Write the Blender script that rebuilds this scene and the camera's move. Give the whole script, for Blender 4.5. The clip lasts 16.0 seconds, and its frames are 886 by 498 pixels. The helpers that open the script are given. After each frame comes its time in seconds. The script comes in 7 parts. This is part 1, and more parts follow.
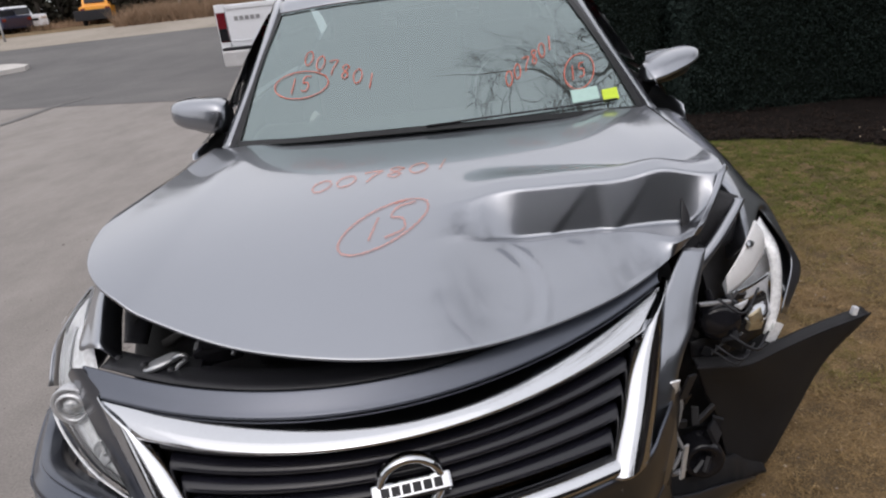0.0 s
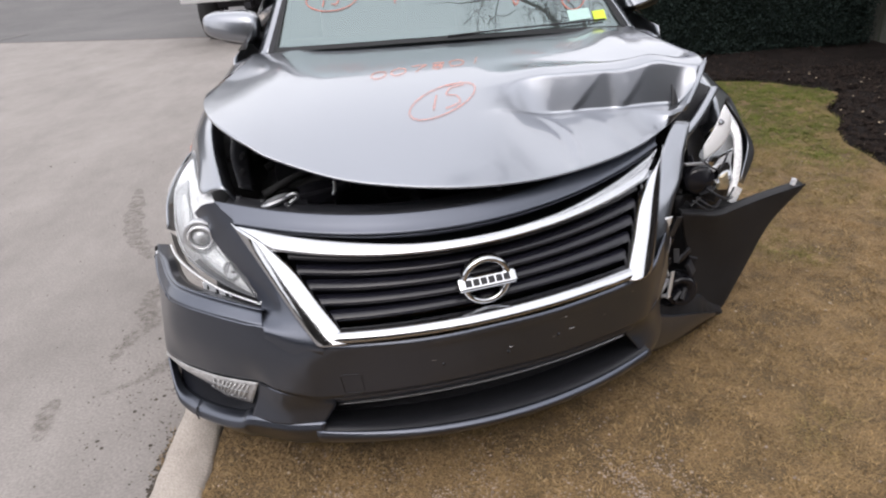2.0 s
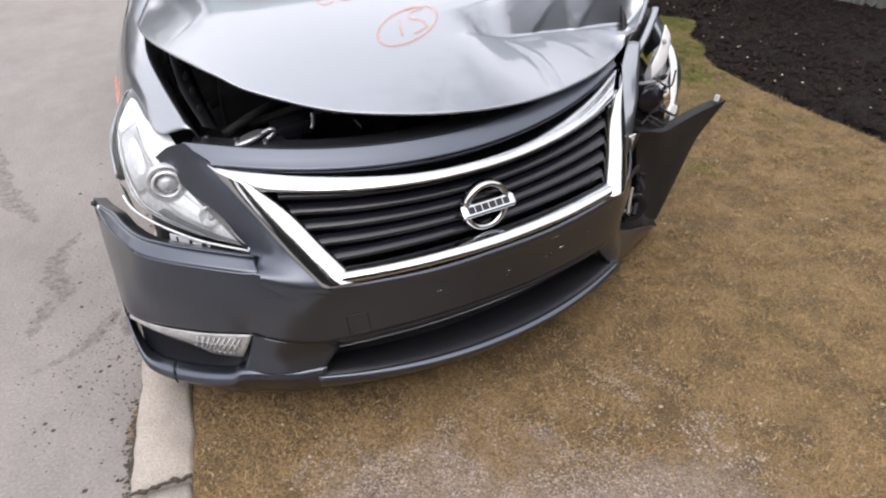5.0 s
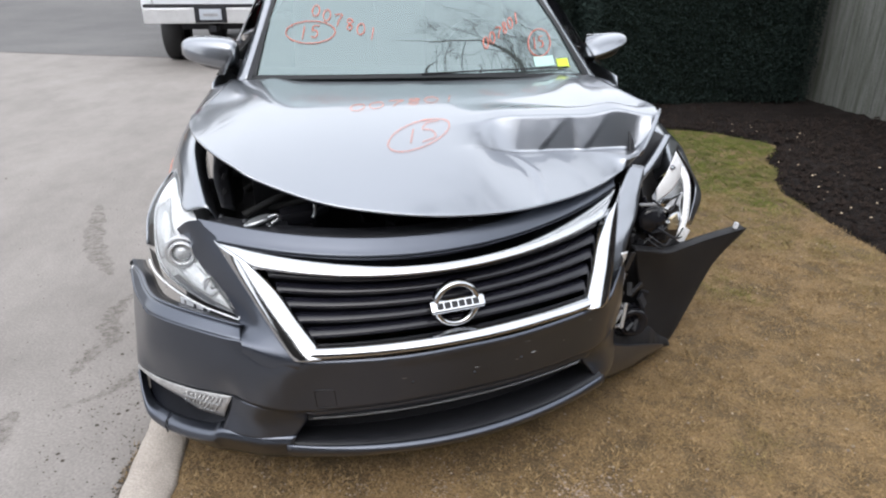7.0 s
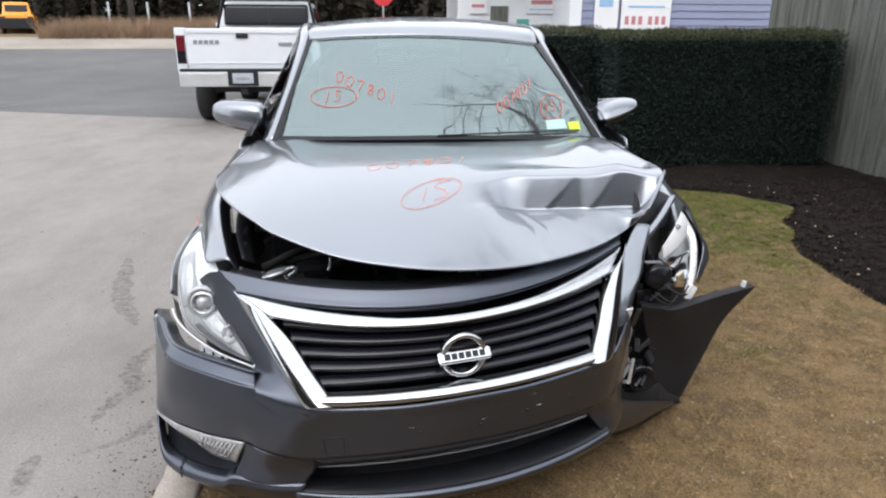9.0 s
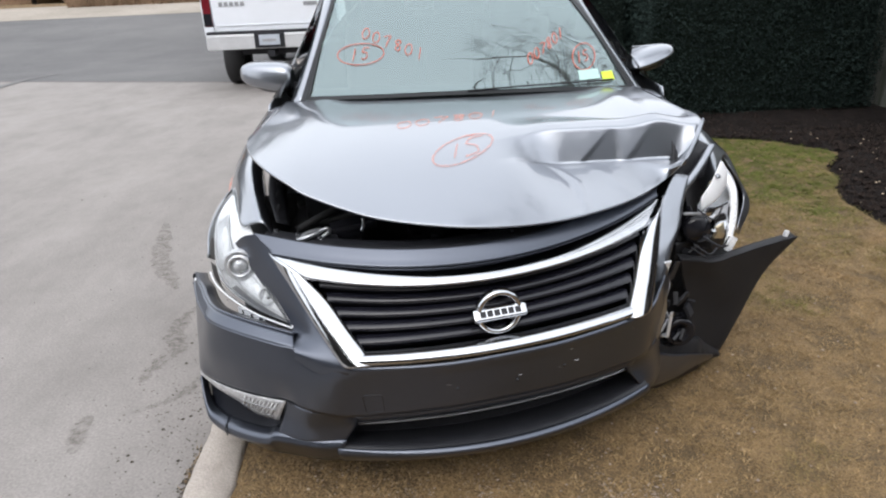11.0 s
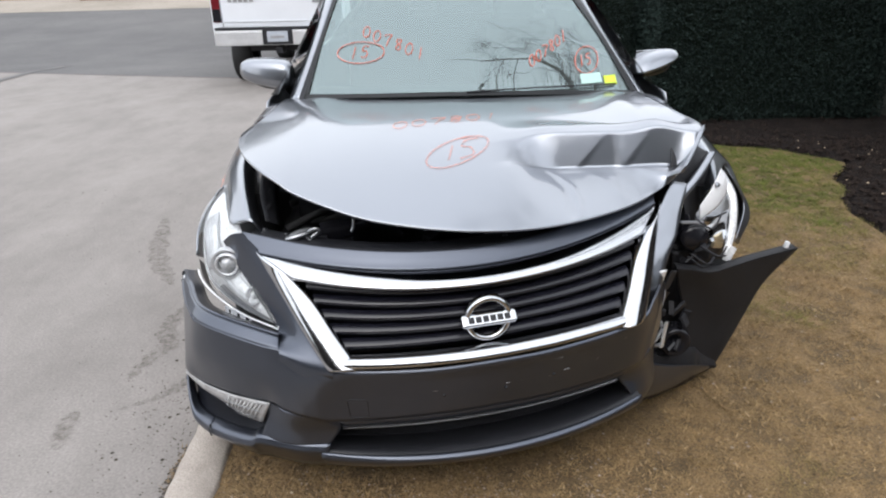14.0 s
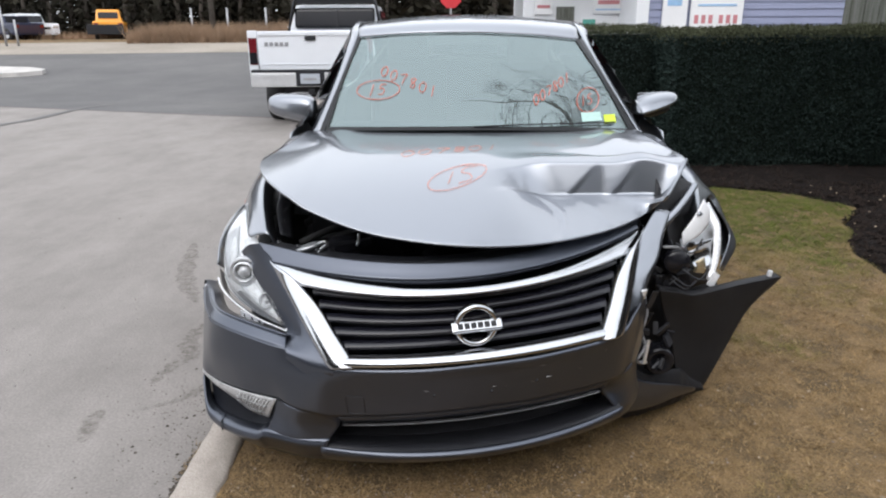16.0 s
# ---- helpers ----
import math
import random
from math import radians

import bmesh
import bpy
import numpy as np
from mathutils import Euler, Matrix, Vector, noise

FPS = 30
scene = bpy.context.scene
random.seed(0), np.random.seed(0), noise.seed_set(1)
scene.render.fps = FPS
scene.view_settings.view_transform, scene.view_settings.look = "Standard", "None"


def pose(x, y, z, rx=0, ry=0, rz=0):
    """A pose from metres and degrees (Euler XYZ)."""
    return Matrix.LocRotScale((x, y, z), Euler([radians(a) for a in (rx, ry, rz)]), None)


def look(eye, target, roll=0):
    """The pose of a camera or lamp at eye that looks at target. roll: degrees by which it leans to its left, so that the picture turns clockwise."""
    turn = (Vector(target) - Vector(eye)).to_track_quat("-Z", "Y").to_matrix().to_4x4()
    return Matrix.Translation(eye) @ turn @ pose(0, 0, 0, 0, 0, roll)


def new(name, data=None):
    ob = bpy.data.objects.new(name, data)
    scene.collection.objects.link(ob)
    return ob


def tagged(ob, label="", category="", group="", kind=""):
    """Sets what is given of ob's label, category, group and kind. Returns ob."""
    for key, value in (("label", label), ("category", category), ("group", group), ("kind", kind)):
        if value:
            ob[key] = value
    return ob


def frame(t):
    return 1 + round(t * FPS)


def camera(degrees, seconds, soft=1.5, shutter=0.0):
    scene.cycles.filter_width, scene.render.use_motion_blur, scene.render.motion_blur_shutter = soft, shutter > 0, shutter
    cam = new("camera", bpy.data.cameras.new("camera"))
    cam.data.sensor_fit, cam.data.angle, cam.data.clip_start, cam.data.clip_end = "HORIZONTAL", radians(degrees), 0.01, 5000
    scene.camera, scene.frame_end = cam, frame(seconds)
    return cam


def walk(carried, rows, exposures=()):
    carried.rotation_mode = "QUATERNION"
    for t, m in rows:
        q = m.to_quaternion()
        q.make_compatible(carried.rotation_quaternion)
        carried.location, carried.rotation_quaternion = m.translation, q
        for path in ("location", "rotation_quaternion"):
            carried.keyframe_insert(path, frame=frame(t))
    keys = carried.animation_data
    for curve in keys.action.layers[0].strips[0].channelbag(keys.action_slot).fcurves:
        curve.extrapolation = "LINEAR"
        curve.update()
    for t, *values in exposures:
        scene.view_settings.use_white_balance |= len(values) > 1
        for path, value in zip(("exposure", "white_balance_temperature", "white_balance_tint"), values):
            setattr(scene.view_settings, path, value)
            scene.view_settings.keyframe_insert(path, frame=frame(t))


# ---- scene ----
cam = camera(67.0, 16.0, 2.1)
PATH = [
    (0, (0.1058, -1.1056, 1.4393), (0.0252, 0.7517, 0.7023), -6.32),
    (0.5, (-0.0442, -1.2586, 1.4084), (-0.0469, 0.6112, 0.6974), -2.9),
    (1, (-0.1263, -1.4327, 1.4177), (-0.0427, 0.4147, 0.6552), 0.43),
    (1.5, (-0.0659, -1.5572, 1.4066), (-0.0621, 0.2819, 0.62), -2.29),
    (2, (-0.2209, -1.5709, 1.3824), (-0.1218, 0.2294, 0.5185), -3.94),
    (2.5, (-0.4138, -1.5398, 1.3513), (-0.1226, 0.1052, 0.2515), -0.51),
    (3, (-0.504, -1.476, 1.3235), (-0.5023, 0.1712, 0.1884), -5.28),
    (3.5, (-0.5702, -1.2984, 1.334), (-0.5025, 0.3686, 0.2307), -10.97),
    (4, (-0.562, -1.2506, 1.3257), (-0.3586, 0.4236, 0.2514), -7.65),
    (4.5, (-0.5533, -1.3417, 1.3456), (-0.1377, 0.313, 0.3026), -4.61),
    (4.7, (-0.5888, -1.4069, 1.3477), (-0.0748, 0.2206, 0.3053), -2.09),
    (6.8, (-0.2817, -1.6763, 1.4124), (-0.0272, 0.14, 0.6157), 0.28),
    (7, (-0.2896, -1.6702, 1.4123), (-0.0381, 0.1544, 0.6314), 0.27),
    (7.5, (-0.261, -1.6888, 1.4169), (-0.0647, 0.1593, 0.677), -0.05),
    (8, (-0.2406, -1.7132, 1.4194), (-0.1035, 0.1617, 0.7374), -0.57),
    (8.5, (-0.2404, -1.7391, 1.4316), (-0.0746, 0.1475, 0.788), -0.17),
    (9, (-0.2596, -1.7497, 1.4284), (-0.07, 0.1425, 0.8101), 0.23),
    (9.5, (-0.2704, -1.7445, 1.4252), (-0.1106, 0.1402, 0.7755), -0.57),
    (12, (-0.25, -1.73, 1.4224), (-0.1855, 0.12, 0.6676), -1.88),
    (12.5, (-0.2409, -1.7262, 1.4215), (-0.1783, 0.1238, 0.6646), -1.18),
    (13, (-0.2278, -1.7215, 1.4216), (-0.1633, 0.1315, 0.6708), -1.18),
    (13.5, (-0.2285, -1.7075, 1.4185), (-0.152, 0.1493, 0.6788), -1.18),
    (14, (-0.2163, -1.7028, 1.4176), (-0.1459, 0.1562, 0.6838), -1.08),
    (14.5, (-0.1896, -1.6845, 1.3949), (-0.1429, 0.1607, 0.6228), -1.28),
    (15, (-0.1875, -1.7625, 1.4056), (-0.1857, 0.0756, 0.6179), -0.79),
    (15.5, (-0.2428, -1.8724, 1.3957), (-0.211, 0.0253, 0.763), 1.89),
    (16, (-0.1286, -1.9059, 1.3986), (-0.1359, -0.0012, 0.7873), -0.32),
]
walk(cam, [(t, look(eye, target, roll)) for t, eye, target, roll in PATH],
     [(0, -0.55, 6760, 14), (0.5, -0.38, 6760, 14), (1.0, -0.36, 6760, 14), (1.5, -0.12, 6760, 14), (2.0, 0.05, 6760, 14), (3.0, 0.15, 6760, 14), (4.0, 0.12, 6760, 14), (4.5, 0.20, 6760, 14), (7.0, 0.20, 6500, 10), (8.0, 0.12, 6500, 10), (9.5, 0.12, 6500, 10), (12.0, 0.12, 6500, 10), (13.0, 0.06, 6500, 10), (14.5, 0.12, 6500, 10), (15.0, 0.12, 6500, 10), (16, 0.0, 6500, 10)])

# ---- light ----
world = bpy.data.worlds.new("overcast_world")
scene.world = world
world.use_nodes = True
wn = world.node_tree.nodes
sky = wn.new("ShaderNodeTexSky")
sky.sky_type, sky.sun_disc = "NISHITA", False
sky.sun_elevation, sky.sun_rotation = radians(48), radians(200)
sky.air_density, sky.dust_density, sky.ozone_density = 1.0, 4.0, 1.0
grey = wn.new("ShaderNodeHueSaturation")
grey.inputs["Saturation"].default_value = 0.22
world.node_tree.links.new(sky.outputs[0], grey.inputs["Color"])
# a cloud deck over the whole sky: brighter overhead than at the horizon
coords, split, height, cloud, both = wn.new("ShaderNodeTexCoord"), wn.new("ShaderNodeSeparateXYZ"), wn.new("ShaderNodeMapRange"), wn.new("ShaderNodeVectorMath"), wn.new("ShaderNodeVectorMath")
cloud.operation, both.operation = "SCALE", "ADD"
cloud.inputs[0].default_value = (0.93, 0.98, 1.06)
height.inputs["To Min"].default_value, height.inputs["To Max"].default_value = 11.0, 15.0
link = world.node_tree.links.new
link(coords.outputs["Generated"], split.inputs[0])
link(split.outputs["Z"], height.inputs["Value"])
link(height.outputs[0], cloud.inputs["Scale"])
link(grey.outputs[0], both.inputs[0])
link(cloud.outputs[0], both.inputs[1])
link(both.outputs[0], wn["Background"].inputs["Color"])
wn["Background"].inputs["Strength"].default_value = 0.11
sun_data = bpy.data.lights.new("sun", "SUN")
sun_data.energy, sun_data.angle, sun_data.color = 0.5, radians(70), (1.0, 0.97, 0.93)
sun = new("sun", sun_data)
sun.matrix_world = look((-6, -14, 22), (0, 0, 0))


# ---- materials ----
def mat(name, color, rough=0.6, metal=0.0, vary=0.25, scale=6.0, fine=60.0, bump=0.2, coat=0.0, random_tint=0.0, spec=0.5, dist=0.004):
    m = bpy.data.materials.new(name)
    m.use_nodes = True
    n, l = m.node_tree.nodes, m.node_tree.links
    b = n["Principled BSDF"]
    b.inputs["Roughness"].default_value, b.inputs["Metallic"].default_value = rough, metal
    b.inputs["Coat Weight"].default_value, b.inputs["Coat Roughness"].default_value = coat, 0.03
    b.inputs["Specular IOR Level"].default_value = spec
    geo = n.new("ShaderNodeNewGeometry")
    big, small = n.new("ShaderNodeTexNoise"), n.new("ShaderNodeTexNoise")
    for tex, s, d in ((big, scale, 4), (small, fine, 3)):
        tex.inputs["Scale"].default_value, tex.inputs["Detail"].default_value = s, d
        l.new(geo.outputs["Position"], tex.inputs["Vector"])
    add = n.new("ShaderNodeMath")
    add.operation = "ADD"
    l.new(big.outputs["Fac"], add.inputs[0])
    l.new(small.outputs["Fac"], add.inputs[1])
    last = add
    if random_tint:
        rnd = n.new("ShaderNodeMath")
        rnd.operation = "MULTIPLY_ADD"
        rnd.inputs[1].default_value = random_tint
        l.new(geo.outputs["Random Per Island"], rnd.inputs[0])
        l.new(add.outputs[0], rnd.inputs[2])
        last = rnd
    ramp = n.new("ShaderNodeMapRange")
    ramp.inputs["From Min"].default_value, ramp.inputs["From Max"].default_value = 0.6, 1.4 + random_tint
    ramp.inputs["To Min"].default_value, ramp.inputs["To Max"].default_value = 1 - vary, 1 + vary
    l.new(last.outputs[0], ramp.inputs["Value"])
    mul = n.new("ShaderNodeVectorMath")
    mul.operation = "SCALE"
    mul.inputs[0].default_value = color
    l.new(ramp.outputs[0], mul.inputs["Scale"])
    l.new(mul.outputs[0], b.inputs["Base Color"])
    if bump:
        bp = n.new("ShaderNodeBump")
        bp.inputs["Strength"].default_value, bp.inputs["Distance"].default_value = bump, dist
        l.new(small.outputs["Fac"], bp.inputs["Height"])
        l.new(bp.outputs[0], b.inputs["Normal"])
    return m


def two_tone(name, a, b_color, scale, lo, hi, rough=0.9, fine=90.0, bump=0.5, dist=0.01, stretch=(1, 1, 1), speck=0.25):
    """Two colours in patches, with a fine grain over both."""
    m = mat(name, a, rough, 0, 0.2, scale, fine, bump, dist=dist)
    n, l = m.node_tree.nodes, m.node_tree.links
    geo = n.new("ShaderNodeNewGeometry")
    mp = n.new("ShaderNodeMapping")
    mp.inputs["Scale"].default_value = stretch
    l.new(geo.outputs["Position"], mp.inputs["Vector"])
    patch_tex, grain = n.new("ShaderNodeTexNoise"), n.new("ShaderNodeTexNoise")
    patch_tex.inputs["Scale"].default_value, patch_tex.inputs["Detail"].default_value = scale, 6
    patch_tex.inputs["Roughness"].default_value = 0.65
    grain.inputs["Scale"].default_value, grain.inputs["Detail"].default_value = fine * 2.0, 2
    l.new(mp.outputs[0], patch_tex.inputs["Vector"])
    l.new(geo.outputs["Position"], grain.inputs["Vector"])
    ramp = n.new("ShaderNodeMapRange")
    ramp.inputs["From Min"].default_value, ramp.inputs["From Max"].default_value = lo, hi
    l.new(patch_tex.outputs["Fac"], ramp.inputs["Value"])
    mix = n.new("ShaderNodeMix")
    mix.data_type = "RGBA"
    mix.inputs["A"].default_value, mix.inputs["B"].default_value = (*a, 1), (*b_color, 1)
    l.new(ramp.outputs[0], mix.inputs["Factor"])
    sp = n.new("ShaderNodeMapRange")
    sp.inputs["From Min"].default_value, sp.inputs["From Max"].default_value = 0.3, 0.7
    sp.inputs["To Min"].default_value, sp.inputs["To Max"].default_value = 1 - speck, 1 + speck
    l.new(grain.outputs["Fac"], sp.inputs["Value"])
    mul = n.new("ShaderNodeVectorMath")
    mul.operation = "SCALE"
    l.new(mix.outputs["Result"], mul.inputs[0])
    l.new(sp.outputs[0], mul.inputs["Scale"])
    l.new(mul.outputs[0], n["Principled BSDF"].inputs["Base Color"])
    return m


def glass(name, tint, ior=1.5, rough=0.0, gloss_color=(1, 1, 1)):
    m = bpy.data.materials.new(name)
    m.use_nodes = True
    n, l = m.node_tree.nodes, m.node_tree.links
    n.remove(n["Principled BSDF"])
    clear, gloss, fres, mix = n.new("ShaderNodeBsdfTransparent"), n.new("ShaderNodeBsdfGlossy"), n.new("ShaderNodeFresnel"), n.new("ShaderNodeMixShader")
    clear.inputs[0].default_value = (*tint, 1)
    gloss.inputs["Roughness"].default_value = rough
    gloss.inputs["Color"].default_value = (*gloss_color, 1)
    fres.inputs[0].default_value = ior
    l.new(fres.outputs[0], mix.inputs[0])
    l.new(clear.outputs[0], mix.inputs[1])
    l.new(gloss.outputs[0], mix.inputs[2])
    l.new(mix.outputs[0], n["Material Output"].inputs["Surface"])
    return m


PAINT = mat("gunmetal_paint", (0.232, 0.247, 0.277), 0.30, 0.95, 0.05, 2.0, 900.0, 0.0, coat=1.0)
PAINT.node_tree.nodes["Principled BSDF"].inputs["Coat IOR"].default_value = 1.85
# Darker copy of the body paint: shade on the bumper's upright faces.
PAINT_SHADED = mat("shaded_gunmetal_paint", (0.078, 0.087, 0.110), 0.33, 0.90, 0.10, 5.0, 700.0, 0.03, coat=0.6)
for _m, _r in ((PAINT, 0.06), (PAINT_SHADED, 0.16)):
    _m.node_tree.nodes["Principled BSDF"].inputs["Coat Roughness"].default_value = _r
CHROME = mat("chrome", (0.54, 0.55, 0.57), 0.08, 1.0, 0.03, 8.0, 200.0, 0.02)
BLACK = mat("black_plastic", (0.018, 0.0185, 0.022), 0.45, 0, 0.3, 20.0, 300.0, 0.1, spec=0.3)
GLOSS_BLACK = mat("gloss_black_plastic", (0.012, 0.012, 0.015), 0.14, 0, 0.2, 20.0, 300.0, 0.02, spec=0.35)
SLAT = mat("satin_black_slat", (0.010, 0.010, 0.015), 0.24, 0, 0.2, 20.0, 300.0, 0.02, spec=0.48)
# For black parts, and for backing sheets that stand in for shaded hollows.
DARK = mat("black_parts_and_hollows", (0.018, 0.018, 0.021), 0.7, 0, 0.4, 15.0, 120.0, 0.3)
POCKET = mat("fog_lamp_pocket", (0.008, 0.009, 0.013), 0.5, 0, 0.3, 20.0, 200.0, 0.1, spec=0.15)
RUBBER = mat("tyre_rubber", (0.016, 0.016, 0.017), 0.8, 0, 0.25, 20.0, 150.0, 0.3)
ALLOY = mat("alloy", (0.42, 0.43, 0.44), 0.35, 0.9, 0.1, 10.0, 200.0, 0.05)
WHITE_PAINT = mat("white_vehicle_paint", (0.72, 0.74, 0.78), 0.35, 0, 0.05, 3.0, 120.0, 0.02, coat=0.6)
DULL_CHROME = mat("dull_bumper_chrome", (0.74, 0.75, 0.77), 0.3, 0.6, 0.12, 6.0, 120.0, 0.05)
RED_LENS = mat("red_lens", (0.13, 0.008, 0.014), 0.2, 0, 0.15, 30.0, 200.0, 0.05, coat=0.8)
SILVER_LAMP = mat("lamp_reflector", (0.74, 0.75, 0.77), 0.25, 0.55, 0.2, 30.0, 160.0, 0.2)
LAMP_SHELL = mat("lamp_bowl", (0.82, 0.83, 0.85), 0.28, 0.15, 0.30, 22.0, 90.0, 0.3, coat=0.5)
# Bumper paint darkened for the shade on the torn corner and its tail.
FLAP = mat("shaded_flap_paint", (0.022, 0.022, 0.024), 0.42, 0.0, 0.25, 8.0, 300.0, 0.05, spec=0.08)
FOG_LENS = mat("ribbed_lamp_plastic", (0.38, 0.375, 0.375), 0.28, 0.25, 0.35, 40.0, 120.0, 0.3, coat=0.4)
LAMP_GREY = mat("lamp_bezel_grey", (0.30, 0.305, 0.32), 0.35, 0.3, 0.25, 25.0, 160.0, 0.1)
# Teal put into the reflection colour; raised index strengthens the mirrored sky.
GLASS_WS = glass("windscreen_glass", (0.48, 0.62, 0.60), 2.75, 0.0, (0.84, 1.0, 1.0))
# A faint diffuse haze is mixed in to lighten the screen.
_n, _l = GLASS_WS.node_tree.nodes, GLASS_WS.node_tree.links
_film, _mx, _tx, _rg = _n.new("ShaderNodeBsdfDiffuse"), _n.new("ShaderNodeMixShader"), _n.new("ShaderNodeTexNoise"), _n.new("ShaderNodeMapRange")
_film.inputs[0].default_value = (0.50, 0.58, 0.57, 1)
_tx.inputs["Scale"].default_value, _tx.inputs["Detail"].default_value = 3.0, 5
_rg.inputs["To Min"].default_value, _rg.inputs["To Max"].default_value = 0.03, 0.09
_l.new(_tx.outputs["Fac"], _rg.inputs["Value"])
_l.new(_rg.outputs[0], _mx.inputs[0])
_l.new(next(x for x in _n if x.bl_idname == "ShaderNodeMixShader" and x != _mx).outputs[0], _mx.inputs[1])
_l.new(_film.outputs[0], _mx.inputs[2])
_l.new(_mx.outputs[0], _n["Material Output"].inputs["Surface"])
LAMP_BOWL = mat("lamp_bezel_silver", (0.52, 0.53, 0.55), 0.32, 0.3, 0.25, 25.0, 160.0, 0.1)
BRASS = mat("brassy_reflector", (0.55, 0.47, 0.32), 0.3, 0.7, 0.3, 30.0, 160.0, 0.2)
SCUFF = mat("scratched_primer", (0.30, 0.30, 0.31), 0.7, 0, 0.3, 60.0, 300.0, 0.1)
PROJECTOR = mat("projector_glass", (0.42, 0.435, 0.45), 0.15, 0.2, 0.3, 40.0, 160.0, 0.0, coat=1.0)
GLASS_DARK = glass("tinted_side_glass", (0.16, 0.19, 0.19), 1.5)
GLASS_LENS = glass("lamp_lens", (0.97, 0.98, 0.98), 1.45, 0.02)
FRIT = mat("windscreen_frit", (0.012, 0.013, 0.014), 0.35, 0, 0.15, 20.0, 200.0, 0.0, spec=0.25)
TRIM = mat("interior_grey", (0.045, 0.048, 0.05), 0.8, 0, 0.2, 12.0, 200.0, 0.2)
SEAT = mat("seat_cloth", (0.10, 0.10, 0.10), 0.9, 0, 0.2, 12.0, 300.0, 0.3)
CRAYON_THIN = mat("thin_grease_crayon", (0.95, 0.36, 0.25), 0.6, 0, 0.2, 60.0, 400.0, 0.1)
_n, _l = CRAYON_THIN.node_tree.nodes, CRAYON_THIN.node_tree.links
_tr, _mx, _tx, _rg = _n.new("ShaderNodeBsdfTransparent"), _n.new("ShaderNodeMixShader"), _n.new("ShaderNodeTexNoise"), _n.new("ShaderNodeMapRange")
_tx.inputs["Scale"].default_value = 220.0
_rg.inputs["From Min"].default_value, _rg.inputs["From Max"].default_value = 0.35, 0.65
_rg.inputs["To Min"].default_value, _rg.inputs["To Max"].default_value = 0.52, 0.95
_l.new(_tx.outputs["Fac"], _rg.inputs["Value"])
_l.new(_rg.outputs[0], _mx.inputs[0])
_l.new(_n["Principled BSDF"].outputs[0], _mx.inputs[1])
_l.new(_tr.outputs[0], _mx.inputs[2])
_l.new(_mx.outputs[0], _n["Material Output"].inputs["Surface"])
CRAYON = mat("orange_red_grease_crayon", (0.86, 0.25, 0.17), 0.7, 0, 0.2, 60.0, 400.0, 0.2)
_n, _l = CRAYON.node_tree.nodes, CRAYON.node_tree.links
_tr, _mx, _tx, _rg = _n.new("ShaderNodeBsdfTransparent"), _n.new("ShaderNodeMixShader"), _n.new("ShaderNodeTexNoise"), _n.new("ShaderNodeMapRange")
_tx.inputs["Scale"].default_value = 90.0
_rg.inputs["From Min"].default_value, _rg.inputs["From Max"].default_value = 0.35, 0.65
_rg.inputs["To Min"].default_value, _rg.inputs["To Max"].default_value = 0.10, 0.55
_l.new(_tx.outputs["Fac"], _rg.inputs["Value"])
_l.new(_rg.outputs[0], _mx.inputs[0])
_l.new(_n["Principled BSDF"].outputs[0], _mx.inputs[1])
_l.new(_tr.outputs[0], _mx.inputs[2])
_l.new(_mx.outputs[0], _n["Material Output"].inputs["Surface"])
STICKER_WHITE = mat("pale_green_sticker", (0.40, 0.58, 0.53), 0.5, 0, 0.1, 40.0, 200.0, 0.0)
FADED_PLATE = mat("faded_number_plate", (0.40, 0.43, 0.48), 0.5, 0, 0.2, 12.0, 80.0, 0.0)
STICKER_YELLOW = mat("yellow_green_sticker", (0.55, 0.72, 0.04), 0.5, 0, 0.1, 40.0, 200.0, 0.0)
ASPHALT = two_tone("worn_grey_road", (0.174, 0.158, 0.146), (0.258, 0.235, 0.219), 1.1, 0.32, 0.68, fine=55.0, bump=0.06, stretch=(1.5, 0.8, 1), speck=0.16)
for _n in ASPHALT.node_tree.nodes:
    if _n.bl_idname == "ShaderNodeTexNoise" and abs(_n.inputs["Scale"].default_value - 1.1) < 0.01:
        _n.inputs["Detail"].default_value, _n.inputs["Roughness"].default_value = 10, 0.76
ASPHALT_DARK = two_tone("dark_asphalt", (0.088, 0.085, 0.085), (0.130, 0.125, 0.122), 0.3, 0.4, 0.7, fine=30.0, bump=0.3)
KERB_PALE = mat("pale_concrete", (0.45, 0.43, 0.41), 0.85, 0, 0.25, 3.0, 40.0, 0.2)
TAR = mat("tar_seam", (0.105, 0.100, 0.096), 0.6, 0, 0.3, 3.0, 30.0, 0.2)
KERB = two_tone("kerb_concrete", (0.38, 0.335, 0.295), (0.27, 0.235, 0.205), 4.0, 0.40, 0.66, fine=110.0, bump=0.4, speck=0.24)
SOIL = two_tone("thatch_and_soil", (0.190, 0.121, 0.054), (0.105, 0.068, 0.030), 6.0, 0.42, 0.60, fine=80.0, bump=0.9, dist=0.02, speck=0.5)
GRAVEL = mat("gravel", (0.29, 0.232, 0.192), 0.9, 0, 0.6, 30.0, 100.0, 0.3, random_tint=0.8)
MULCH = two_tone("dark_mulch", (0.010, 0.0075, 0.0068), (0.020, 0.015, 0.013), 8.0, 0.4, 0.7, fine=50.0, bump=1.0, dist=0.03, speck=0.6)
LEAF_LITTER = mat("dry_leaf_scraps", (0.34, 0.27, 0.19), 0.9, 0, 0.5, 9.0, 80.0, 0.2, random_tint=1.0)
CRACK = mat("soil_in_crack", (0.055, 0.045, 0.035), 0.95, 0, 0.5, 20.0, 120.0, 0.4)
